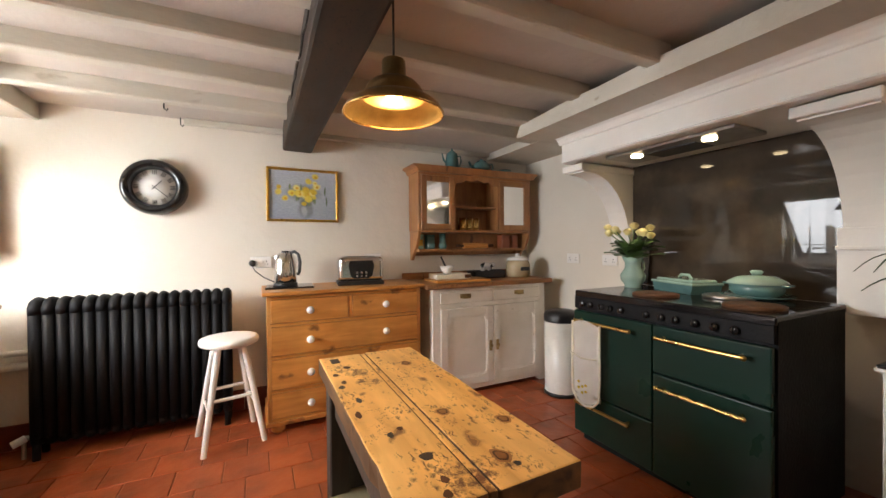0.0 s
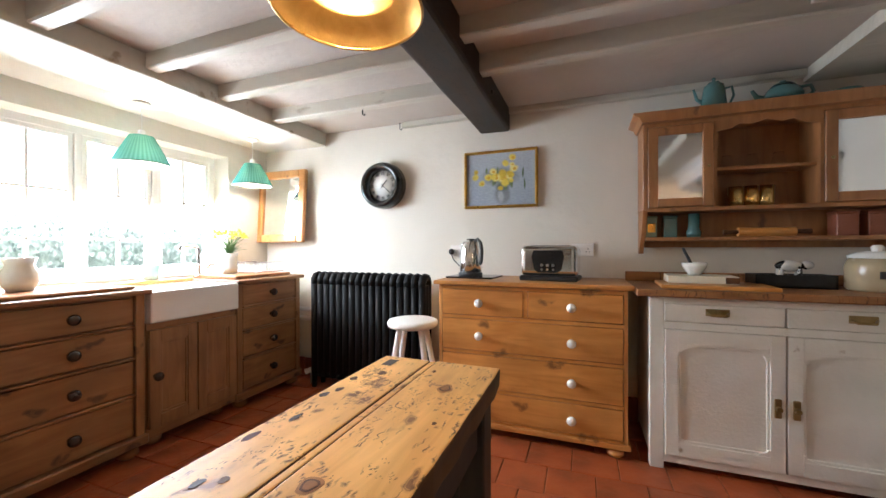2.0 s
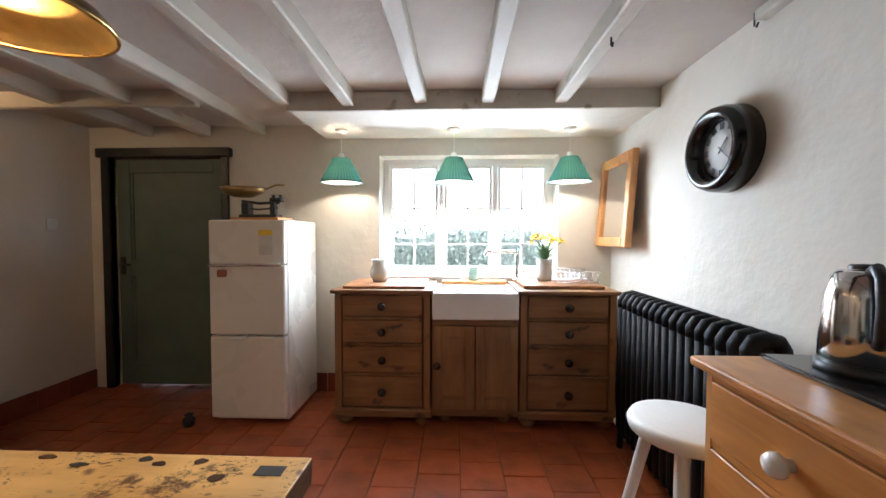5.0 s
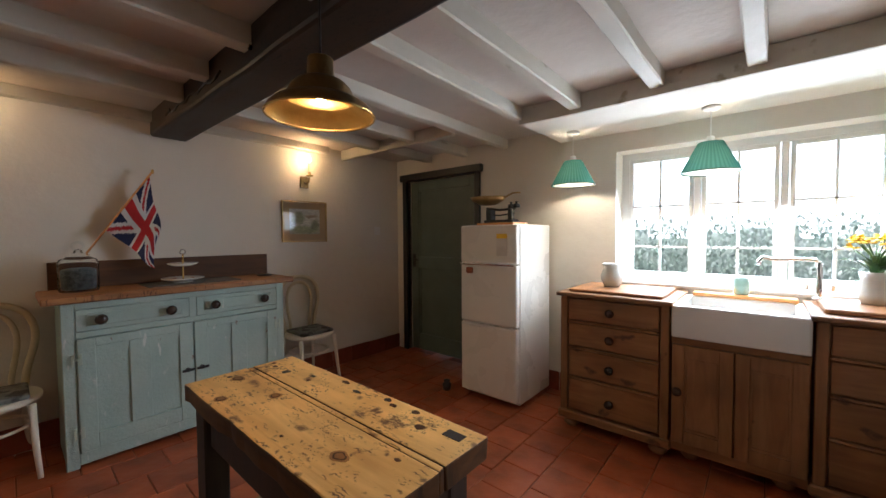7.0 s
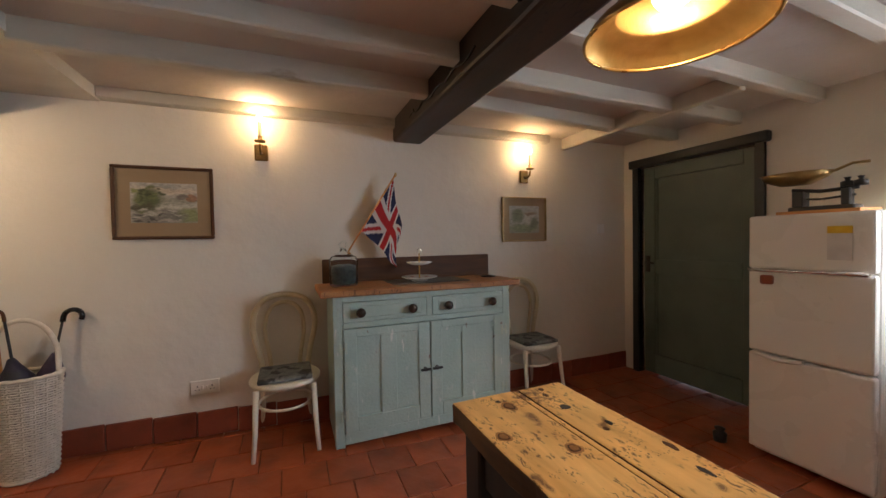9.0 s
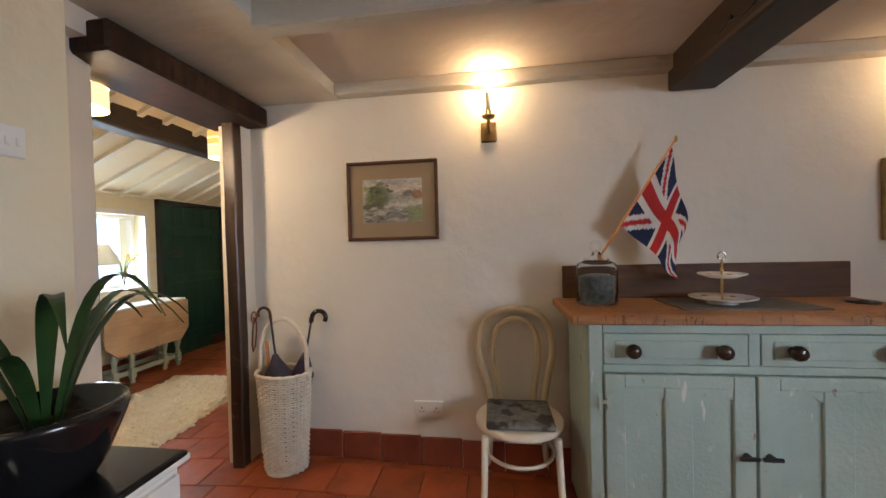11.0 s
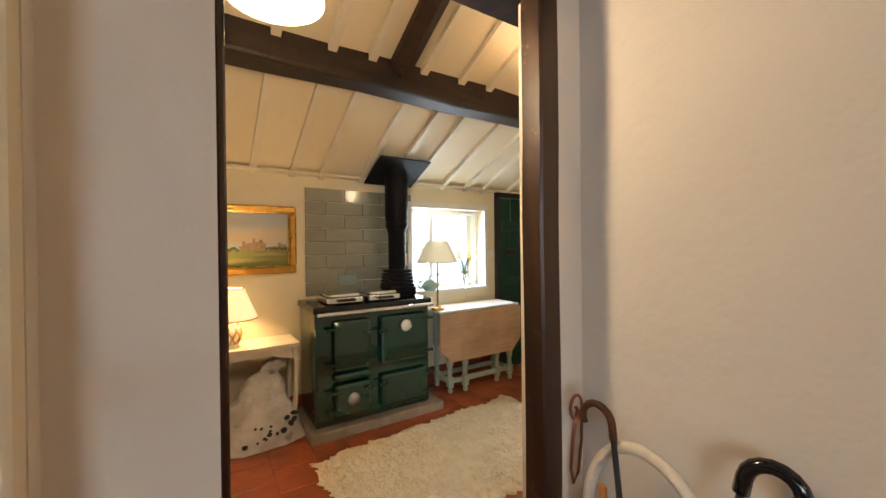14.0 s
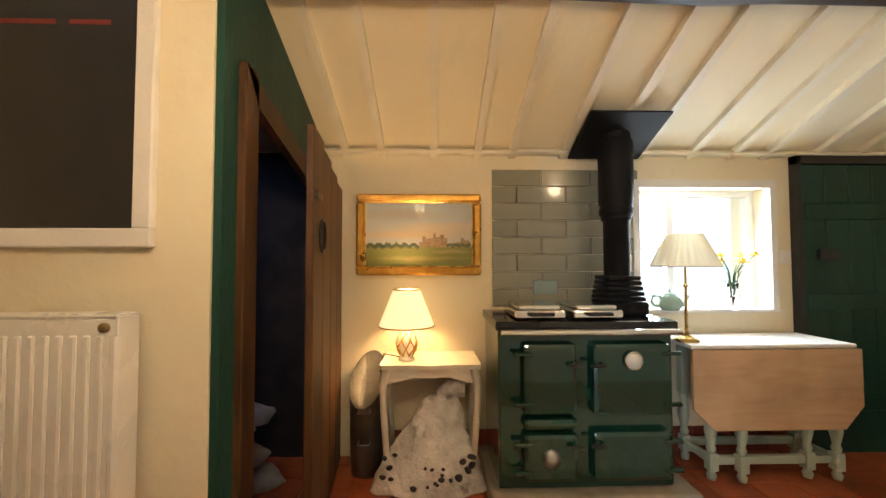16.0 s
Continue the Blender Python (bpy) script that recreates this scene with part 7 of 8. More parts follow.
dl = thing("dog_lead", "brown leather lead hanging on the wall nib", "lead", pose(2.738, -0.985, 0.86))
part("strap", tube([(-0.012, 0.0, 0.03), (-0.014, -0.02, 0.0), (-0.012, -0.022, -0.06), (-0.01, -0.01, -0.14), (-0.01, 0.008, -0.16), (-0.012, 0.02, -0.12), (-0.014, 0.012, -0.04), (-0.016, 0.0, 0.02)], 0.004, 6), TERRA, dl)
part("loop", tube([(-0.014, 0.022 * math.cos(a), 0.03 + 0.03 * math.sin(a)) for a in [2 * math.pi * k / 14 for k in range(14)]], 0.004, 6, True), TERRA, dl)

# on the fridge
single("scale_board", prism([(-0.19, -0.11), (0.16, -0.13), (0.19, 0.0), (0.15, 0.12), (-0.14, 0.12), (-0.20, 0.02)], 0, 0.018, "z"), PINE, "wooden board on the fridge", "board", pose(-1.46, 0.60, 1.376, 0, 0, 90))
ks = thing("kitchen_scales", "old iron kitchen scales with a brass pan", "scales", pose(-1.46, 0.56, 1.394, 0, 0, 90) @ Matrix.Scale(1.25, 4))
part("base", join(box(-0.10, 0.12, -0.04, 0.04, 0, 0.02, 0.004), box(-0.09, -0.05, -0.03, 0.03, 0.02, 0.09, 0.004), box(0.07, 0.10, -0.02, 0.02, 0.02, 0.09, 0.004)), BLACK, ks)
part("beam", join(tube([(-0.10, 0, 0.10), (0.0, 0, 0.085), (0.12, 0, 0.09)], 0.008), tube([(-0.10, 0, 0.06), (0.0, 0, 0.05), (0.11, 0, 0.06)], 0.005)), BLACK, ks)
part("pan", turn([(0.0, 0.12), (0.05, 0.122), (0.10, 0.15), (0.115, 0.175), (0.108, 0.175), (0.05, 0.128), (0, 0.126)], 26, pose(-0.09, 0, 0, 0, 0, 0) @ Matrix.Diagonal((1.15, 0.8, 1, 1))), OLDBRASS, ks, "worn brass weighing pan")
part("weight", join(*[turn([(0, 0), (0.022, 0), (0.022, 0.02), (0.006, 0.026), (0.012, 0.038), (0, 0.04)], 14, pose(x, 0, 0.095)) for x in (0.085, 0.125)]), BLACK, ks)
part("scoop_handle", tube([(-0.02, 0, 0.15), (0.05, 0, 0.17), (0.10, 0, 0.19), (0.15, 0, 0.188)], 0.006), OLDBRASS, ks)
nt = thing("notepad", "magnetic shopping pad on the fridge door", "notepad", pose(-1.209, 0.735, 1.22, 0, 0, 90))
part("sheet", box(-0.045, 0.045, -0.004, -0.001, -0.08, 0.05), PAPER, nt)
part("header", box(-0.045, 0.045, -0.005, -0.0012, 0.05, 0.085), YELLOW, nt, "yellow printed header")
single("fridge_magnet", box(-0.03, 0.03, -0.006, -0.001, -0.025, 0.025, 0.008), TERRA, "heart-shaped magnet on the fridge door", "magnet", pose(-1.209, 0.44, 1.02, 0, 0, 90))
dst = thing("door_stop", "black iron door stop on the tiles", "door stop", pose(-1.20, 0.20, 0))
part("body", turn([(0, 0), (0.035, 0), (0.038, 0.05), (0.02, 0.065), (0.03, 0.08), (0, 0.09)], 16), BLACK, dst)

# at the sink
vz = thing("stoneware_jug", "grey-white glazed jug on the draining board", "jug", pose(-1.52, 1.42, 0.9355))
part("body", turn([(0, 0), (0.045, 0), (0.07, 0.05), (0.072, 0.08), (0.05, 0.125), (0.062, 0.16), (0.056, 0.16), (0.04, 0.12), (0, 0.1)], 28), GREYPOT, vz)
single("mug", turn([(0, 0), (0.036, 0), (0.045, 0.10), (0.04, 0.10), (0.032, 0.008), (0, 0.008)], 22), SAGE, "pale green beaker on the sill", "beaker", pose(-1.69, 2.11, 0.9285))
tp = thing("tap", "chrome bridge tap with a swan spout", "tap", pose(-1.69, 2.44, 0.9285))
part("pillar", join(rod((0, 0, 0), (0, 0, 0.20), 0.014), turn([(0, 0), (0.03, 0), (0.026, 0.015), (0.014, 0.02)], 18)), CHROME, tp)
part("spout", tube([(0, 0, 0.20), (0.01, -0.02, 0.22), (0.08, -0.12, 0.225), (0.13, -0.20, 0.225), (0.15, -0.235, 0.235), (0.155, -0.25, 0.215), (0.155, -0.252, 0.19)], 0.011), CHROME, tp)
for y in (-0.05, 0.05):
    part("cross_handle", join(rod((0.02, y, 0.06), (0.05, y, 0.09), 0.007), rod((0.03, y - 0.025, 0.09), (0.07, y + 0.025, 0.09), 0.005)), CHROME, tp)
dv = thing("daffodil_vase", "white jug of yellow daffodils on the draining board", "flowers", pose(-1.60, 2.63, 0.9405))
part("jug", turn([(0, 0), (0.05, 0), (0.06, 0.05), (0.052, 0.12), (0.06, 0.16), (0.054, 0.16), (0.045, 0.12), (0, 0.11)], 26), GREYPOT, dv)
bouquet(dv, 0.15, 16, 0.13, 0.17, YELLOW, 0.026, LEAF, 0.008, 30, True)
rk = thing("dish_rack", "chrome wire dish rack on the board", "dish rack", pose(-1.52, 2.80, 0.9405))
for x in (-0.15, 0.15):
    part("rail", tube([(x, -0.15, 0.01), (x, 0.15, 0.01), (x, 0.15, 0.085), (x, -0.15, 0.085)], 0.004, 6, True), CHROME, rk)
for k in range(9):
    y = -0.14 + k * 0.035
    part("wire", tube([(-0.15, y, 0.085), (-0.13, y, 0.012), (0.13, y, 0.012), (0.15, y, 0.085)], 0.0028, 6), CHROME, rk)

# ---- back room things ----
# stove on its stone hearth
single("hearth_slab", uneven(cut(cut(box(4.54, W2X1 - 0.002, -1.745, -0.755, 0.0, 0.113, 0.012, 2), 1, 8, -1.74, -0.76), 0, 4, 4.54, 5.05), 0.006, 6), STONE, "grey stone hearth slab under the stove", "hearth")
ry = thing("range_stove", "dark green enamel solid-fuel range stove with chrome lids", "stove", pose(4.60, -1.225, 0.066, 0, 0, -90))
part("body", box(-0.425, 0.425, 0.0, 0.44, 0.054, 0.80, 0.012, 2), GREENENAMEL, ry)
part("plinth", box(-0.42, 0.42, 0.02, 0.43, 0.044, 0.066), BLACK, ry)
tp2 = part("hob_top", box(-0.44, 0.44, -0.03, 0.45, 0.802, 0.845, 0.008, 2), BLACKGLOSS, ry, "black enamel hob top")
for x in (-0.21, 0.075):
    ld = part("lid", join(box(x - 0.125, x + 0.125, 0.02, 0.33, 0.848, 0.892, 0.010, 2), box(x - 0.108, x + 0.108, 0.04, 0.315, 0.888, 0.915, 0.016, 3)), CHROME, tp2, "polished hinged lid")
    part("lid_handle", tube([(x - 0.06, 0.022, 0.875), (x - 0.055, -0.01, 0.875), (x + 0.055, -0.01, 0.875), (x + 0.06, 0.022, 0.875)], 0.009), BLACK, tp2)
part("towel_rail", join(rod((-0.42, -0.065, 0.80), (0.43, -0.065, 0.80), 0.014), *[rod((x, -0.065, 0.80), (x, -0.01, 0.81), 0.012) for x in (-0.40, 0.40)]), CHROME, ry, "chrome front rail")
for x0, x1, z0, z1, hs in ((-0.315, -0.055, 0.41, 0.745, 1), (0.015, 0.395, 0.405, 0.745, -1), (-0.315, -0.055, 0.10, 0.325, 1), (0.015, 0.395, 0.10, 0.335, -1), (-0.315, -0.055, 0.34, 0.395, 0)):
    d = part("stove_door", box(x0, x1, -0.046, 0.002, z0, z1, 0.022, 2), GREENENAMEL, ry)
    if hs:
        hx = x1 - 0.02 if hs > 0 else x0 + 0.02
        zm = (z0 + z1) / 2 + (0.07 if z0 > 0.3 else 0.06)
        part("latch", join(rod((hx, -0.03, zm), (hx, -0.065, zm), 0.011), tube([(hx - hs * 0.03, -0.065, zm), (hx, -0.07, zm), (hx + hs * 0.035, -0.065, zm)], 0.009)), BLACK, d, "black latch")
        ex = x0 if hs > 0 else x1
        for z in (z0 + 0.05, z1 - 0.05):
            part("hinge", box(ex - 0.045, ex + 0.045, -0.052, -0.028, z - 0.009, z + 0.009, 0.004), GREENENAMEL, d)
part("temperature_dial", join(turn([(0, 0.03), (0.036, 0.03), (0.04, 0.05), (0.04, 0.06), (0, 0.06)], 26, pose(0.205, 0, 0.665, 90))), PAPER, ry, "round temperature dial")
part("dial_bezel", tube([(0.205 + 0.04 * math.cos(a), -0.058, 0.665 + 0.04 * math.sin(a)) for a in [2 * math.pi * k / 24 for k in range(24)]], 0.005, 6, True), CHROME, ry)
part("air_control", turn([(0, 0.03), (0.045, 0.045), (0.045, 0.055), (0.02, 0.065), (0, 0.067)], 8, pose(-0.185, 0, 0.215, 90)), STEEL, ry, "steel spin-wheel air control")
fl = thing("flue_pipe", "black cast flue pipe with a square ceiling plate", "flue", pose(4.86, -1.515, 0))
part("base_plate", box(-0.115, 0.115, -0.115, 0.115, 0.912, 0.98, 0.01), MATTBLACK, fl)
for k in range(5):
    part("collar", box(-0.104 + 0.004 * k, 0.104 - 0.004 * k, -0.104 + 0.004 * k, 0.104 - 0.004 * k, 0.985 + k * 0.028, 1.006 + k * 0.028, 0.004), MATTBLACK, fl)
part("lower_pipe", turn([(0.069, 0.98), (0.069, 1.42), (0.079, 1.425), (0.079, 1.45), (0.069, 1.455)], 28), MATTBLACK, fl)
part("upper_pipe", turn([(0.082, 1.45), (0.09, 1.46), (0.09, 1.49), (0.082, 1.50), (0.092, 1.52), (0.092, 1.86), (0.082, 1.88)], 28), MATTBLACK, fl)
cap = box(-0.19, 0.19, -0.215, 0.215, -0.006, 0.006, 0.003)
cpl = part("ceiling_plate", cap, MATTBLACK, fl)
cpl.matrix_local = pose(-0.02, 0, 1.895, 0, math.degrees(math.atan(0.43)), 0)
part("upper_pipe_top", turn([(0.082, 1.86), (0.082, 1.94)], 24), MATTBLACK, fl)

# glazed wall tiles behind the stove
BLUETILE = material("pale_blue_glaze", (0.27, 0.34, 0.34), (0.24, 0.31, 0.31), 0.2, scale=6, bump=0.03)
gt = thing("tile_splashback", "grey-green glazed brick tiles behind the stove", "tiles", pose(W2X1, 0, 0))
part("grout_bed", box(-0.008, 0, -1.70, -0.845, 0.93, 1.765), CREAM, gt)
tile_mesh = None
for r in range(8):
    z0 = 0.932 + r * 0.1035
    y = -0.847 - (0.0 if r % 2 else 0.15)
    if r % 2 == 0:
        part("tile", box(-0.018, -0.006, -0.847 - 0.146, -0.847, z0, z0 + 0.0995, 0.003), GLAZETILE, gt)
    while y - 0.30 > -1.78:
        if tile_mesh is None:
            tile_mesh = bpy.data.meshes.new("tile")
            b = box(-0.018, -0.006, -0.296, 0.0, 0.0, 0.0995, 0.003)
            b.to_mesh(tile_mesh)
            tile_mesh.materials.append(GLAZETILE)
        o = new("tile", tile_mesh)
        o.parent, o.location = gt, (0, y, z0)
        o.rotation_euler = (0, random.uniform(-0.006, 0.006), 0)
        y -= 0.30
part("blue_tile", box(-0.024, -0.018, -1.24, -1.09, 1.0, 1.085, 0.003), BLUETILE, gt, "pale blue tile")

# painting in a gilt frame
SKYPAINT = painted_sheet("castle_oil_painting", (0.33, 0.40, 0.47), (0.64, 0.59, 0.49), 0.25, [
    (-0.1, 0.12, 0.2, 0.03, 0.7, (0.40, 0.38, 0.34)), (0.15, 0.04, 0.25, 0.03, 0.7, (0.56, 0.47, 0.35)), (-0.05, 0.0, 0.28, 0.022, 0.7, (0.58, 0.45, 0.30))], 0.03, 0.1, 0.15)
FIELD = painted_sheet("painted_meadow", (0.36, 0.33, 0.10), (0.20, 0.22, 0.065), 0.19, [(0.0, -0.14, 0.25, 0.012, 0.5, (0.34, 0.30, 0.10)), (0.2, -0.10, 0.1, 0.01, 0.5, (0.38, 0.33, 0.14))], 0.03, 0.1, 0.4)
CASTLESTONE = material("painted_castle_stone", (0.40, 0.28, 0.17), (0.24, 0.16, 0.10), 0.7, scale=45, bump=0.05)
lp = thing("landscape_painting", "landscape painting of a castle in a wide gilt frame", "painting", pose(W2X1 - 0.003, -0.405, 1.36, 0, 0, -90))
rect_frame(lp, 0.372, 0.243, 0.05, 0.045, GILT, "wide moulded gilt frame")
for w, h in ((0.325, 0.196),):
    for x0, x1, z0, z1 in ((-w, w, h - 0.008, h), (-w, w, -h, -h + 0.008), (-w, -w + 0.008, -h, h), (w - 0.008, w, -h, h)):
        part("slip", box(x0, x1, -0.03, -0.01, z0, z1), BRASS, lp)
part("canvas", box(-0.325, 0.325, -0.014, -0.002, -0.196, 0.196), SKYPAINT, lp)
part("painted_field", prism([(-0.318, -0.188), (0.318, -0.188), (0.318, -0.075), (-0.318, -0.07)], -0.0148, -0.0138, "y"), FIELD, lp)
part("painted_tree_line", join(*[blob(-0.305 + 0.014 * k, -0.066 + 0.007 * math.sin(k * 1.7), 0.016, -0.0152 - k * 0.00002) for k in range(22)]), WASHDARK, lp)
part("painted_wood", join(*[blob(0.175 + 0.014 * k, -0.064 + 0.004 * math.sin(k * 2.3), 0.014, -0.0152 - k * 0.00002) for k in range(10)]), WASHDARK, lp)
part("painted_castle", prism([(0.0, -0.075), (0.17, -0.075), (0.17, -0.02), (0.15, -0.02), (0.15, 0.0), (0.125, 0.0), (0.125, -0.015), (0.10, -0.015), (0.10, 0.008), (0.085, 0.008), (0.085, -0.02), (0.04, -0.025), (0.04, -0.01), (0.02, -0.01), (0.02, -0.045), (0.0, -0.045)], -0.0158, -0.0146, "y"), CASTLESTONE, lp)
part("painted_gatehouse", prism([(0.19, -0.075), (0.30, -0.075), (0.30, -0.035), (0.27, -0.035), (0.27, -0.02), (0.25, -0.02), (0.25, -0.045), (0.19, -0.05)], -0.0156, -0.0146, "y"), CASTLESTONE, lp)

# side table, lamp, sack and scuttle
sdt = thing("side_table", "small cream painted table with curved legs", "table", pose(4.75, -0.475, 0, 0, 0, -90))
topo = [(-0.262 + 0.0, 0.0), (-0.25, -0.02), (-0.13, -0.012), (0, -0.026), (0.13, -0.012), (0.25, -0.02), (0.262, 0.0), (0.255, 0.29), (-0.255, 0.29)]
part("top", prism(topo, 0.645, 0.667, "z"), CREAMPAINT, sdt)
apron = [(-0.23, 0.645), (0.23, 0.645), (0.23, 0.56), (0.17, 0.575), (0.08, 0.60), (0, 0.588), (-0.08, 0.60), (-0.17, 0.575), (-0.23, 0.56)]
part("apron", prism(apron, 0.015, 0.03, "y"), CREAMPAINT, sdt)
part("side_apron", join(box(-0.235, -0.22, 0.02, 0.27, 0.57, 0.645), box(0.22, 0.235, 0.02, 0.27, 0.57, 0.645)), CREAMPAINT, sdt)
for sx in (-1, 1):
    for y in (0.02, 0.27):
        part("leg", tube([(sx * 0.225, y, 0.645), (sx * 0.245, y - 0.015, 0.56), (sx * 0.24, y - 0.012, 0.40), (sx * 0.225, y, 0.18), (sx * 0.23, y - 0.005, 0.09), (sx * 0.243, y - 0.015, 0.051)], 0.022, 8, False, 0.013), CREAMPAINT, sdt)
tl = thing("table_lamp", "table lamp with gilt lattice base and cream shade, lit", "lamp", pose(4.85, -0.345, 0.667))
part("base", turn([(0, 0), (0.045, 0), (0.04, 0.012), (0.03, 0.02), (0.05, 0.06), (0.056, 0.10), (0.045, 0.135), (0.028, 0.155), (0.03, 0.17), (0, 0.17)], 26), PORCELAIN, tl)
lat = []
for k in range(7):
    for s in (-1, 1):
        lat.append(tube([((0.034 + 0.024 * math.sin(math.pi * t / 8)) * math.cos(2 * math.pi * k / 7 + s * t * 0.16), (0.034 + 0.024 * math.sin(math.pi * t / 8)) * math.sin(2 * math.pi * k / 7 + s * t * 0.16), 0.025 + t * 0.0155) for t in range(9)], 0.004, 5))
part("lattice", join(*lat), GILT, tl, "gilt lattice pattern")
part("neck", rod((0, 0, 0.17), (0, 0, 0.24), 0.010), BRASS, tl)
part("shade", turn([(0.150, 0.185), (0.147, 0.191), (0.074, 0.375), (0.072, 0.381)], 36), SHADECREAM, tl)
for r, z in ((0.151, 0.185), (0.074, 0.380)):
    part("shade_trim", tube([(r * math.cos(a), r * math.sin(a), z) for a in [2 * math.pi * k / 32 for k in range(32)]], 0.004, 5, True), OLDBRASS, tl)
part("flex", tube([(0.03, 0.03, 0.005), (0.08, 0.09, 0.005), (0.12, 0.14, 0.004), (0.13, 0.16, -0.10)], 0.003, 5), BLACK, tl)
sk = bmesh.new()
bmesh.ops.create_icosphere(sk, subdivisions=5, radius=1.0)
for v in sk.verts:
    c = v.co
    h = (c.z + 1) / 2
    q = max(1e-4, math.hypot(c.x, c.y))
    fill = min(1.0, q / 0.45)
    wx = 0.285 * (1 - 0.80 * h ** 1.15) * fill
    wy = 0.125 * (1 - 0.62 * h) * fill
    v.co = Vector((c.x / q * wx + 0.06 * h * h, c.y / q * wy + 0.14 * h, 0.385 * max(0.0, h - 0.05)))
    v.co += 0.02 * noise.noise_vector(v.co * 9) + 0.008 * noise.noise_vector(v.co * 26)
    v.co.z = max(0.001, v.co.z)
for f in sk.faces:
    f.smooth = True
sack = thing("coal_sack", "full clear plastic sack of fuel under the table", "sack", pose(4.74, -0.475, 0.051, 0, 0, -90) @ Matrix.Diagonal((1.12, 1.0, 1.18, 1)))
part("bag", sk, SACK, sack)
part("tied_neck", uneven(tube([(0.05, 0.12, 0.335), (0.075, 0.13, 0.38), (0.12, 0.14, 0.40), (0.17, 0.14, 0.39)], 0.035, 10, False, 0.05), 0.025, 16), SACK, sack)
for k in range(24):
    lx = random.uniform(-0.22, 0.22)
    part("fuel_lump", uneven(ball((lx, -0.112 * math.sqrt(max(0.05, 1 - (lx / 0.275) ** 2)), random.triangular(0.02, 0.2, 0.06)), random.uniform(0.006, 0.016), 1.1, 0.4, 1, 8), 0.006, 30), CHARCOAL, sack, "dark lump showing through the plastic")
scu = thing("coal_scuttle", "tall galvanised coal hod with slanting mouth", "scuttle", pose(4.91, -0.125, 0.051, 0, 0, -90))
hb = bmesh.new()
ringa = [hb.verts.new((0.088 * math.cos(2 * math.pi * k / 24), 0.088 * math.sin(2 * math.pi * k / 24), 0.0)) for k in range(24)]
ringb = [hb.verts.new((0.098 * math.cos(2 * math.pi * k / 24), 0.098 * math.sin(2 * math.pi * k / 24), 0.50 + 0.13 * math.sin(2 * math.pi * k / 24) + 0.03 * math.cos(2 * math.pi * k / 24))) for k in range(24)]
hb.faces.new(ringa[::-1])
for k in range(24):
    hb.faces.new((ringa[k], ringa[(k + 1) % 24], ringb[(k + 1) % 24], ringb[k])).smooth = True
bmesh.ops.solidify(hb, geom=hb.faces[:], thickness=0.003)
part("hod", hb, GALV, scu)
part("hand_grip", tube([(-0.03, -0.094, 0.36), (-0.03, -0.125, 0.35), (0.03, -0.125, 0.35), (0.03, -0.094, 0.36)], 0.005, 6), GALV, scu)
part("lower_grip", tube([(-0.03, -0.09, 0.20), (-0.03, -0.12, 0.19), (0.03, -0.12, 0.19), (0.03, -0.09, 0.20)], 0.005, 6), GALV, scu)

# gateleg table
gt2 = thing("gateleg_table", "gateleg table with pale wood flap and green turned legs", "table", pose(4.70, -2.255, 0, 0, 0, -90))
FLAP = wood("limed_flap", (0.60, 0.42, 0.27), (0.52, 0.34, 0.21), 0.5, "x")
part("top", box(-0.44, 0.44, 0.0, 0.33, 0.745, 0.765, 0.005), WHITE, gt2, "white painted table top")
flap = [(-0.44, 0.742), (0.45, 0.742), (0.45, 0.45), (0.35, 0.335), (-0.33, 0.335), (-0.44, 0.44)]
part("flap", prism(flap, -0.012, 0.006, "y"), FLAP, gt2, "pale limed wood hanging flap")


def turned_leg(parent, x, y):
    part("leg", join(turn([(0, 0.051), (0.018, 0.051), (0.024, 0.075), (0.016, 0.09), (0.02, 0.098), (0, 0.10)], 14, pose(x, y, 0)), box(x - 0.024, x + 0.024, y - 0.024, y + 0.024, 0.10, 0.19, 0.003),
                     turn([(0.014, 0.19), (0.024, 0.21), (0.016, 0.23), (0.03, 0.30), (0.024, 0.36), (0.015, 0.39), (0.024, 0.41), (0.02, 0.43)], 14, pose(x, y, 0)), box(x - 0.024, x + 0.024, y - 0.024, y + 0.024, 0.43, 0.74, 0.003)), MINTLEG, parent)


for x, y in ((-0.30, 0.07), (-0.16, 0.04), (0.22, 0.07), (0.36, 0.05), (-0.30, 0.28), (0.36, 0.28)):
    turned_leg(gt2, x, y)
part("stretcher", box(-0.30, 0.36, 0.055, 0.085, 0.13, 0.17, 0.003), MINTLEG, gt2)
part("stretcher", box(-0.30, 0.36, 0.265, 0.295, 0.13, 0.17, 0.003), MINTLEG, gt2)
part("end_stretcher", box(-0.315, -0.285, 0.085, 0.265, 0.13, 0.17, 0.003), MINTLEG, gt2)
part("end_stretcher", box(0.345, 0.375, 0.085, 0.265, 0.13, 0.17, 0.003), MINTLEG, gt2)
l2 = thing("brass_lamp", "brass table lamp with a pleated beige shade", "lamp", pose(4.80, -1.86, 0.766))
part("base", turn([(0, 0), (0.06, 0), (0.058, 0.012), (0.035, 0.022), (0.012, 0.04), (0.009, 0.06), (0, 0.06)], 24), BRASS, l2)
part("column", join(rod((0, 0, 0.05), (0, 0, 0.40), 0.008), ball((0, 0, 0.30), 0.014, seg=10)), BRASS, l2)
part("shade", turn([(0.168, 0.405), (0.085, 0.58)], 72, None, 0.02, 36), SHADEPLEAT, l2)
part("shade_trim", tube([(0.169 * math.cos(a), 0.169 * math.sin(a), 0.405) for a in [2 * math.pi * k / 32 for k in range(32)]], 0.004, 5, True), CREAMPAINT, l2)

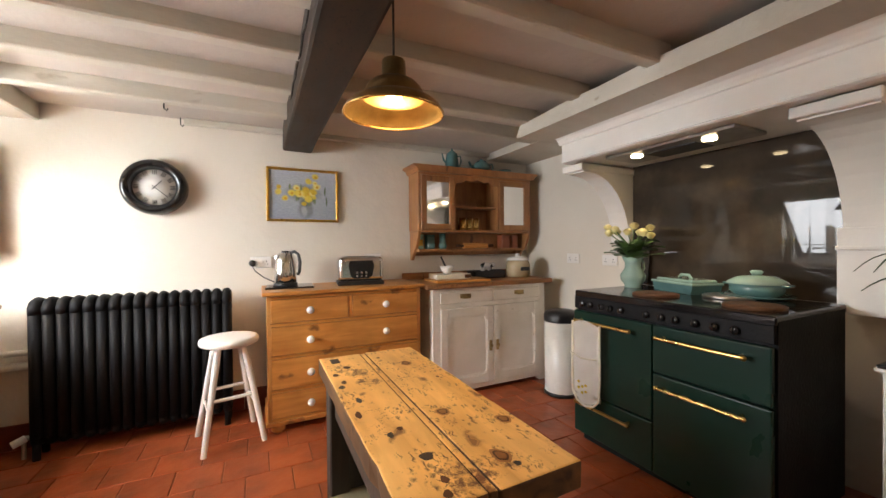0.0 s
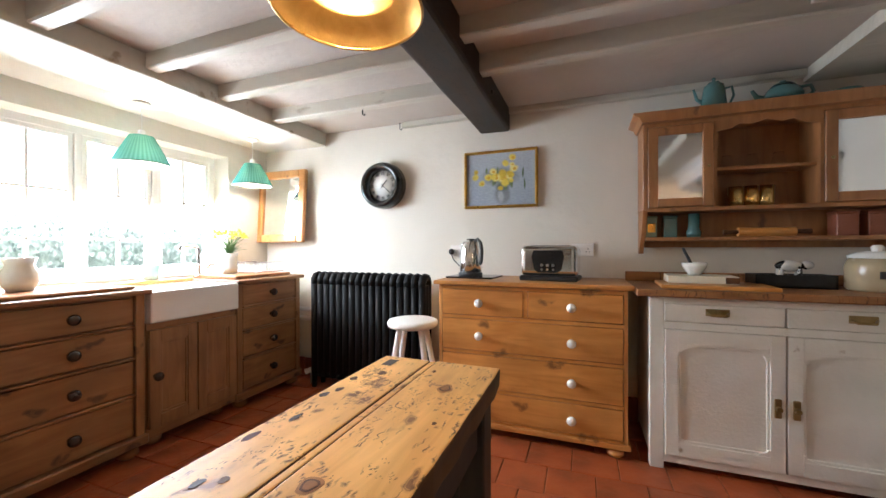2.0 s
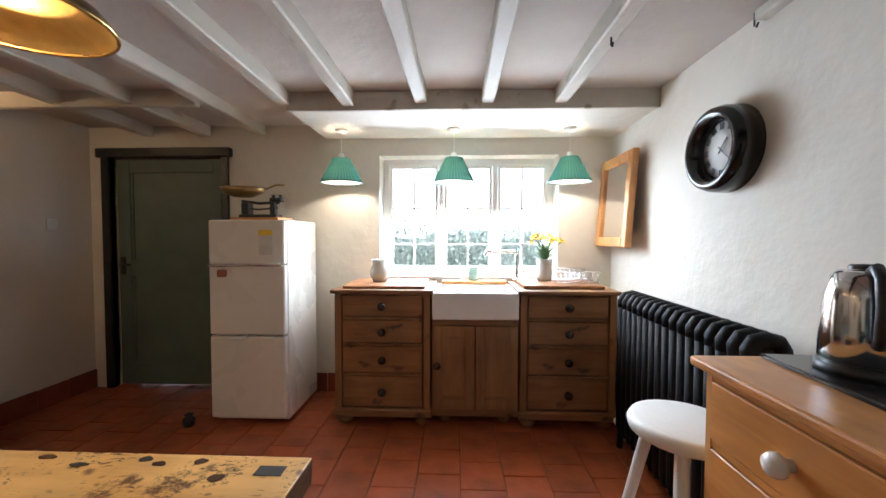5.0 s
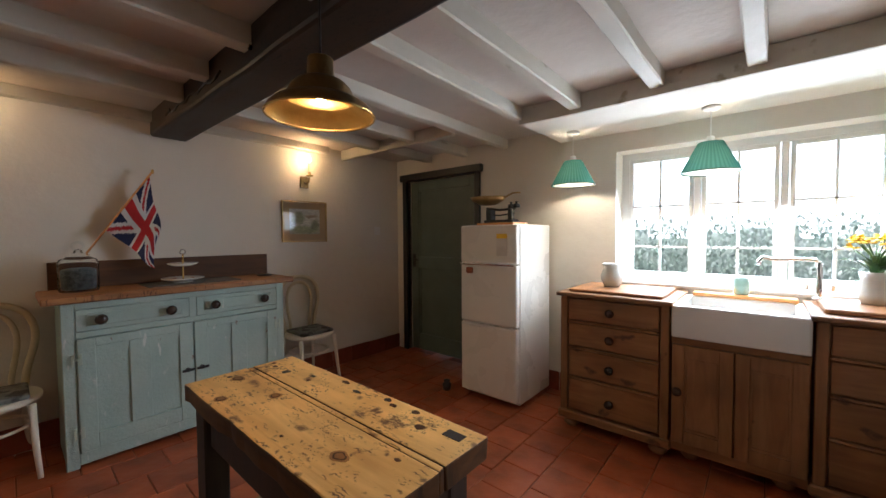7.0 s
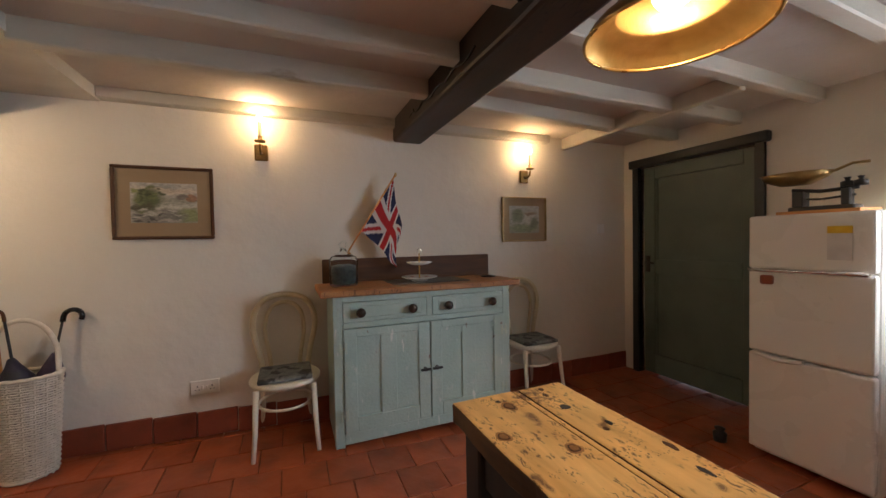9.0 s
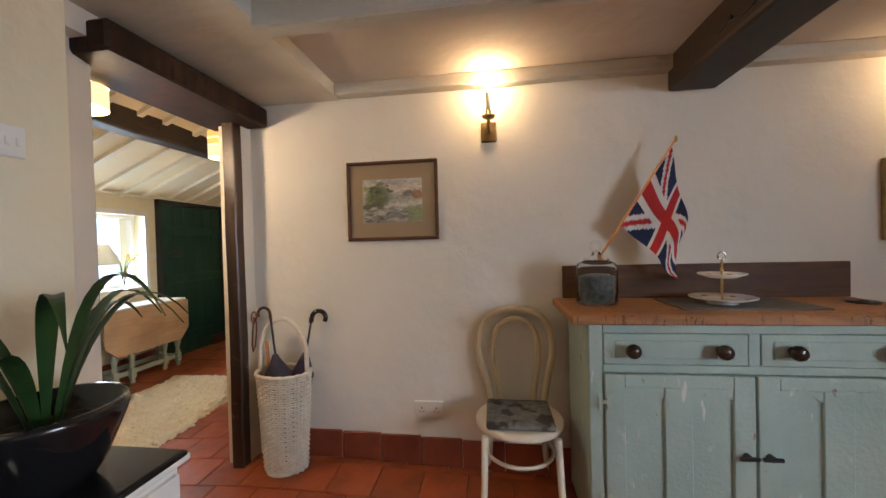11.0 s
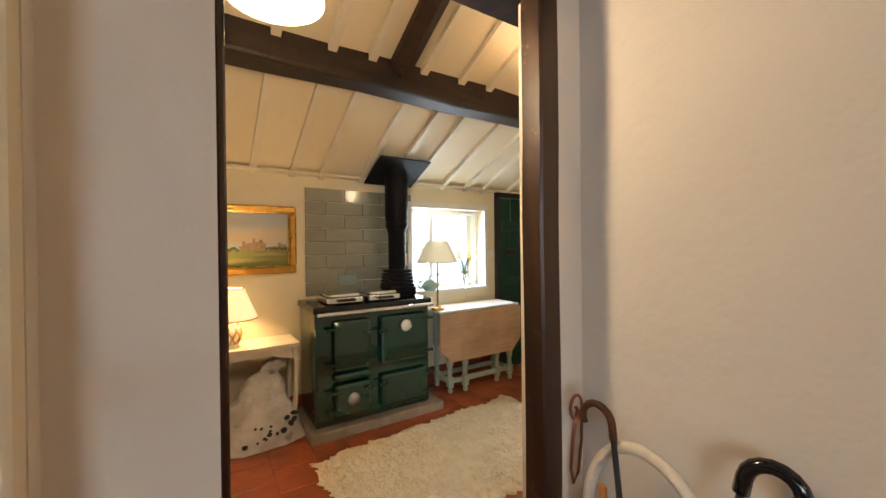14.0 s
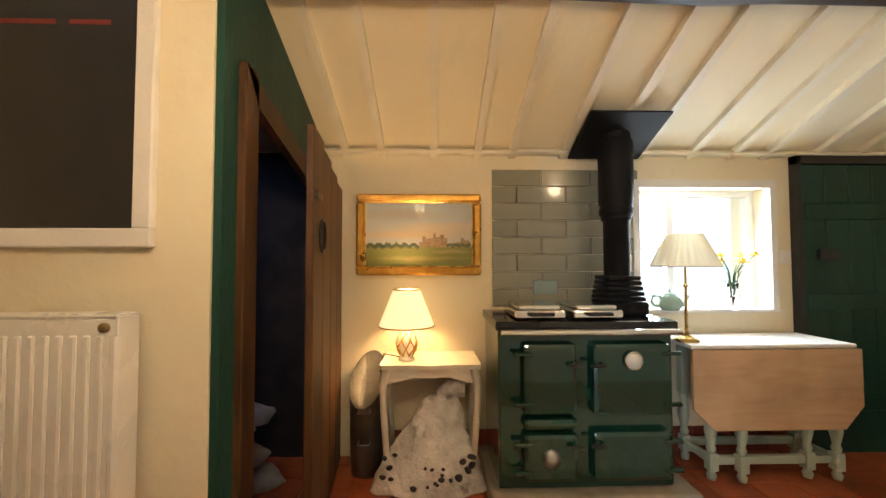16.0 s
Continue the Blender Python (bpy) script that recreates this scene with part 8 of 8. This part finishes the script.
# on the sill
teapot("teapot", "pale sage green teapot on the window sill", pose(5.0, -1.90, 0.908, 0, 0, 90), 0.075, 0.095, False)
single("green_mug", turn([(0, 0), (0.034, 0), (0.036, 0.07), (0.03, 0.07), (0.028, 0.006), (0, 0.006)], 18), SAGE, "small green pot on the sill", "pot", pose(5.0, -1.68, 0.908))
dv2 = thing("daffodil_vase", "clear glass vase of daffodils on the window sill", "flowers", pose(5.02, -2.30, 0.908))
part("vase", turn([(0, 0), (0.03, 0), (0.035, 0.02), (0.028, 0.12), (0.034, 0.16), (0.03, 0.16), (0.024, 0.12), (0, 0.02)], 22), GLASS, dv2)
bouquet(dv2, 0.12, 8, 0.14, 0.20, YELLOW, 0.024, LEAF, 0.007, 16, True)

# rug
rug = thing("sheepskin_rug", "cream shaggy sheepskin rug on the tiles", "rug", pose(3.95, -1.53, 0.05, 0, 0, 4))
rb = bmesh.new()
nx, ny = 120, 210
rows_v = []
for i in range(nx + 1):
    line = []
    for j in range(ny + 1):
        u, w = -1 + 2 * i / nx, -1 + 2 * j / ny
        rag = 0.06 * noise.noise(Vector((u * 3, w * 5, 2))) + 0.035 * noise.noise(Vector((u * 11, w * 19, 4))) + 0.02 * noise.noise(Vector((u * 40, w * 70, 6)))
        x, y = u * (0.45 + rag), w * (0.80 + rag)
        edge = min(1.0, 6 * (1 - max(abs(u), abs(w))))
        tuft = 0.5 + 0.5 * noise.noise(Vector((x * 26, y * 26, 1))) + 0.55 * noise.noise(Vector((x * 62, y * 62, 5)))
        h = 0.004 + edge * (0.022 + 0.024 * tuft + 0.008 * noise.noise(Vector((x * 7, y * 7, 8))))
        line.append(rb.verts.new((x + 0.006 * noise.noise(Vector((x * 40, y * 40, 3))), y + 0.006 * noise.noise(Vector((x * 40, y * 40, 9))), h)))
    rows_v.append(line)
for i in range(nx):
    for j in range(ny):
        rb.faces.new((rows_v[i][j], rows_v[i + 1][j], rows_v[i + 1][j + 1], rows_v[i][j + 1])).smooth = True
pile = part("fleece", rb, FLEECE, rug)
# blackboard and radiator
bb = thing("blackboard", "framed blackboard with faint red chalk writing", "blackboard", pose(3.927, 0.832, 1.72, 0, 0, -90))
w, h = 0.50, 0.48
for x0, x1, z0, z1 in ((-w, w, h - 0.055, h), (-w, w, -h, -h + 0.055), (-w, -w + 0.055, -h + 0.055, h - 0.055), (w - 0.055, w, -h + 0.055, h - 0.055)):
    part("frame_side", box(x0, x1, -0.028, 0, z0, z1, 0.004), WHITE, bb)
part("board", box(-w + 0.05, w - 0.05, -0.012, -0.002, -h + 0.05, h - 0.05), SLATE, bb)
REDCHALK = material("red_chalk", (0.24, 0.045, 0.038), None, 0.9, bump=0.1)
for x0, x1 in ((0.02, 0.20), (0.24, 0.36)):
    part("chalk_line", box(x0, x1, -0.0135, -0.012, 0.185, 0.20), REDCHALK, bb, "red chalk writing")
wr = thing("panel_radiator", "white convector panel radiator under the blackboard", "radiator", pose(3.925, 0.90, 0, 0, 0, -90))
front = part("front_panel", box(-0.535, 0.535, -0.09, -0.075, 0.36, 1.045, 0.005), ENAMELWHITE, wr)
for k in range(30):
    part("ridge", box(-0.52 + k * 0.036, -0.502 + k * 0.036, -0.10, -0.0885, 0.40, 1.0, 0.004), ENAMELWHITE, front)
part("side_panel", box(0.535, 0.545, -0.095, -0.02, 0.36, 1.05, 0.003), ENAMELWHITE, wr)
part("top_grille", box(-0.535, 0.535, -0.092, -0.02, 1.045, 1.055, 0.003), ENAMELWHITE, wr)
part("bleed_cap", turn([(0, 0), (0.014, 0), (0.014, 0.008), (0, 0.008)], 14, pose(0.505, -0.09, 1.02, 90)), OLDBRASS, wr)
rd2 = thing("radiator", "black column radiator on the end wall", "radiator", pose(4.55, W2Y0 + 0.10, 0, 0, 0, 180))
for k in range(8):
    x = -0.30 + k * 0.075
    part("column", join(*[rod((x, y, 0.04), (x, y, 0.72), 0.022, seg=8) for y in (-0.04, 0.04)], ball((x, 0, 0.72), 0.032, 0.8, 1.9, 1, 8)), BLACK, rd2)
yp = thing("flower_picture", "small framed picture of yellow flowers", "picture", pose(4.60, W2Y0 + 0.003, 1.475, 0, 0, 180))
rect_frame(yp, 0.17, 0.23, 0.025, 0.02, OLDBRASS)
part("sheet", box(-0.15, 0.15, -0.008, -0.001, -0.21, 0.21), WASHDARK, yp)
part("painted_flowers", join(*[blob(random.uniform(-0.09, 0.09), random.uniform(-0.12, 0.12), 0.035, -0.0088 - k * 0.00005) for k in range(9)]), YELLOW, yp)
fb = single("log_box", box(4.98, 5.05, W2Y0 + 0.02, W2Y0 + 0.3, 0, 0.16, 0.006), DARKWOOD, "low dark wooden box by the end wall", "box")


# drum pendants
def drum(m, label):
    d = thing("drum_pendant", label, "pendant lamp", m, "drum pendants")
    for z0, z1 in ((0.0, 0.085), (0.092, 0.14), (0.147, 0.20)):
        part("band", turn([(0.11, z0), (0.11, z1)], 40), SHADEDRUM if z0 > 0.05 else SHADELOW, d)
    part("diffuser", turn([(0, 0.012), (0.105, 0.012), (0.105, 0.018)], 40), SHADELIGHT, d)
    part("flex", rod((0, 0, 0.2), (0, 0, 0.62), 0.004, seg=6), WHITE, d)
    return d


drum(pose(3.03, -0.34, 1.865), "amber banded drum pendant by the doorway, lit")
drum(pose(3.46, -1.75, 1.99), "amber banded drum pendant, lit")

# rubble in the store
for k in range(36):
    x, y, z = random.uniform(4.15, 4.9), random.uniform(0.35, 0.9), 0.06 + 0.11 * (k // 6)
    single("rubble_stone", uneven(ball((0, 0, 0), 0.09, 1.3, 1, 0.7, 10), 0.03, 9), PALESTONE, "pale stone block stacked in the dark store", "stone", pose(x, y + z * 0.25, z, 0, 0, random.uniform(0, 180)), "stones in the store")
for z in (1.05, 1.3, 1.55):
    structure("store_shelf_board", box(4.03, 5.19, 1.24, 1.29, z, z + 0.20, 0.004), GLOOMSOIL, "boarding at the back of the store, coloured near black for shade", "boarding")

# outside
GRASS = material("lawn", (0.07, 0.13, 0.03), (0.05, 0.10, 0.025), 0.9, scale=3, bump=0.5)
structure("ground", box(-60, 60, -60, 60, -0.6, -0.35), GRASS, "grass outside the house", "ground")
hedge = bmesh.new()
for k in range(19000):
    y, z = random.uniform(-1.5, 5.5), random.uniform(-0.1, 1.42 + 0.08 * math.sin(k))
    x = -4.2 + random.uniform(-0.25, 0.15)
    n = Vector((random.uniform(0.2, 1), random.uniform(-0.8, 0.8), random.uniform(-0.5, 0.9))).normalized()
    s = n.cross(Vector((0, 0, 1))).normalized()
    u = n.cross(s)
    r = random.uniform(0.018, 0.036)
    p = Vector((x, y, z))
    hedge.faces.new([hedge.verts.new(p + s * r * 0.6), hedge.verts.new(p + u * r), hedge.verts.new(p - s * r * 0.6), hedge.verts.new(p - u * r)])
for y in range(-3, 13):
    y0, zt = y * 0.5, 1.30 + 0.07 * math.sin(y * 2.1)
    hedge.faces.new([hedge.verts.new(c) for c in ((-4.5, y0, -0.4), (-4.5, y0 + 0.5, -0.4), (-4.55, y0 + 0.5, zt), (-4.55, y0, zt))])
# leaf colour bleached towards white, glare through the window put into the ivy
ho = mesh_ob("hedge", hedge, material("glare_ivy_leaf", (0.55, 0.66, 0.58), (0.85, 0.90, 0.86), 0.45, scale=6, bump=0.1))
tagged(ho, "dense ivy hedge outside the kitchen window, leaves whitened for glare", "hedge", "", "stuff")
HAZE = material("bright_overcast", (0.9, 0.93, 1.0), None, 0.9, bump=0, emit=(0.92, 0.96, 1.0), power=5.0)
con = thing("conifer", "pale blue-green conifer in the yard outside the back window", "tree", pose(9.0, -3.35, -0.35))
part("trunk", rod((0, 0, 0), (0, 0, 2.3), 0.07, 0.02, 8), BENCHDARK, con)
cb_ = bmesh.new()
for k in range(900):
    h = random.uniform(0.25, 2.45)
    a, rr = random.uniform(0, 2 * math.pi), (0.08 + 0.42 * (2.5 - h) / 2.3) * random.uniform(0.5, 1.05)
    p = Vector((rr * math.cos(a), rr * math.sin(a), h))
    d = Vector((math.cos(a), math.sin(a), -0.35)) * 0.10
    w = Vector((-math.sin(a), math.cos(a), 0.1)) * 0.022
    cb_.faces.new([cb_.verts.new(q) for q in (p, p + d * 0.5 + w, p + d, p + d * 0.5 - w)])
part("crown", cb_, material("conifer_needles", (0.16, 0.24, 0.20), (0.30, 0.38, 0.36), 0.6, scale=9, bump=0.1), con)
PALESKY = material("pale_blue_overcast", (0.8, 0.88, 1.0), None, 0.9, bump=0, emit=(0.80, 0.89, 1.0), power=1.15)
structure("backdrop", box(-14.1, -14, -14, 18, -0.5, 9), HAZE, "bright overcast sky beyond the hedge", "backdrop")
structure("backdrop_back", box(12, 12.1, -14, 10, -0.5, 8), PALESKY, "bright overcast sky beyond the back window", "backdrop")

# ---- floor: quarry tiles ----


def rise(x, y):
    """The old floor climbs towards the doorway and lies a little higher in the back room."""
    k = 0.1 * min(1.0, max(0.0, (x + 0.2) / 2.5)) * min(1.0, max(0.0, (1.5 - y) / 2.5))
    w = min(1.0, max(0.0, (x - 2.7) / 0.8))
    return k * (1 - w) + 0.05 * w


bed = cut(cut(box(XW - 0.35, W2X1 + 0.35, W2Y0 - 0.35, YN + 0.35, -0.12, -0.010), 0, 40, XW - 0.35, W2X1 + 0.35), 1, 40, W2Y0 - 0.35, YN + 0.35)
for v in bed.verts:
    v.co.z += rise(v.co.x, v.co.y)
structure("floor_bed", bed, GROUT, "dark mortar bed under red quarry tiles", "floor")
floor = new("floor")
tagged(floor, "worn red quarry tiles laid in running bond", "floor", "", "structure")
TS, GAP = 0.229, 0.0045
tile_kinds = []
for k in range(4):
    b = box(-TS / 2 + GAP / 2, TS / 2 - GAP / 2, -TS / 2 + GAP / 2, TS / 2 - GAP / 2, -0.02, 0.0, 0.003)
    me = bpy.data.meshes.new("tile")
    b.to_mesh(me)
    b.free()
    me.materials.append(TILE)
    tile_kinds.append(me)
rest, near = [], 0
nx, ny = int((W2X1 - XW) / TS) + 2, int((YN - W2Y0) / TS) + 2
for j in range(ny):
    for i in range(nx):
        x, y = XW + (i + 0.5 * (j % 2)) * TS, W2Y0 + (j + 0.5) * TS
        if x > W2X1 + 0.1 or (x < XE and y < YS - 0.15) or (x > 4.05 and y > 1.4):
            continue
        dz = random.uniform(-0.0018, 0.0018)
        if -1.3 < x < XE and -0.95 < y < 3.0 and near < 300:
            o = new("tile", tile_kinds[(i * 7 + j * 3) % 4])
            tilt_x, tilt_y = (rise(x, y + 0.1) - rise(x, y - 0.1)) / 0.2, (rise(x - 0.1, y) - rise(x + 0.1, y)) / 0.2
            o.parent = floor
            o.matrix_local = Matrix.Translation((x, y, rise(x, y) + dz)) @ Matrix.Rotation(tilt_y + random.uniform(-0.003, 0.003), 4, "Y") @ Matrix.Rotation(tilt_x + random.uniform(-0.003, 0.003), 4, "X") @ Matrix.Rotation(random.choice((0, 1, 2, 3)) * math.pi / 2, 4, "Z")
            near += 1
        else:
            b = box(x - TS / 2 + GAP / 2, x + TS / 2 - GAP / 2, y - TS / 2 + GAP / 2, y + TS / 2 - GAP / 2, -0.02, dz, 0.003)
            for v in b.verts:
                v.co.z += rise(v.co.x, v.co.y)
            rest.append(b)
vs_, fs_ = [], []
for b in rest:
    b.verts.index_update()
    o = len(vs_)
    vs_ += [tuple(v.co) for v in b.verts]
    fs_ += [tuple(o + v.index for v in f.verts) for f in b.faces]
    b.free()
fm = bpy.data.meshes.new("tile_field")
fm.from_pydata(vs_, [], fs_)
fm.materials.append(TILES)
fo = new("tile_field", fm)
fo.parent = floor
tagged(fo, kind="stuff")

# tiled skirting
base = new("baseboard")
tagged(base, "red quarry tile skirting along the walls", "skirting", "", "structure")
sk_mesh = bpy.data.meshes.new("skirting_tile")
b = box(-0.109, 0.109, -0.016, 0.0, 0.002, 0.155, 0.004)
b.to_mesh(sk_mesh)
b.free()
sk_mesh.materials.append(SKIRT)


def skirt(p0, p1, rz):
    d = Vector(p1) - Vector(p0)
    n = int(d.length / 0.223)
    for k in range(n):
        o = new("skirting_tile", sk_mesh)
        o.parent = base
        p = Vector(p0) + d * ((k + 0.5) / n)
        o.matrix_local = pose(p.x, p.y, rise(p.x, p.y) + random.uniform(-0.003, 0.003), 0, 0, rz + random.uniform(-0.4, 0.4)) @ Matrix.Diagonal((d.length / n / 0.223, 1, 1, 1))


skirt((XW, YS + 0.001, 0), (2.68, YS + 0.001, 0), 180)
skirt((XW, YN - 0.001, 0), (XE, YN - 0.001, 0), 0)
skirt((XW + 0.001, 0.14, 0), (XW + 0.001, 1.2, 0), 90)
skirt((XE - 0.001, 0.0, 0), (XE - 0.001, 0.32, 0), -90)
skirt((W2X1 - 0.001, W2Y0 + 0.08, 0), (W2X1 - 0.001, -0.02, 0), -90)
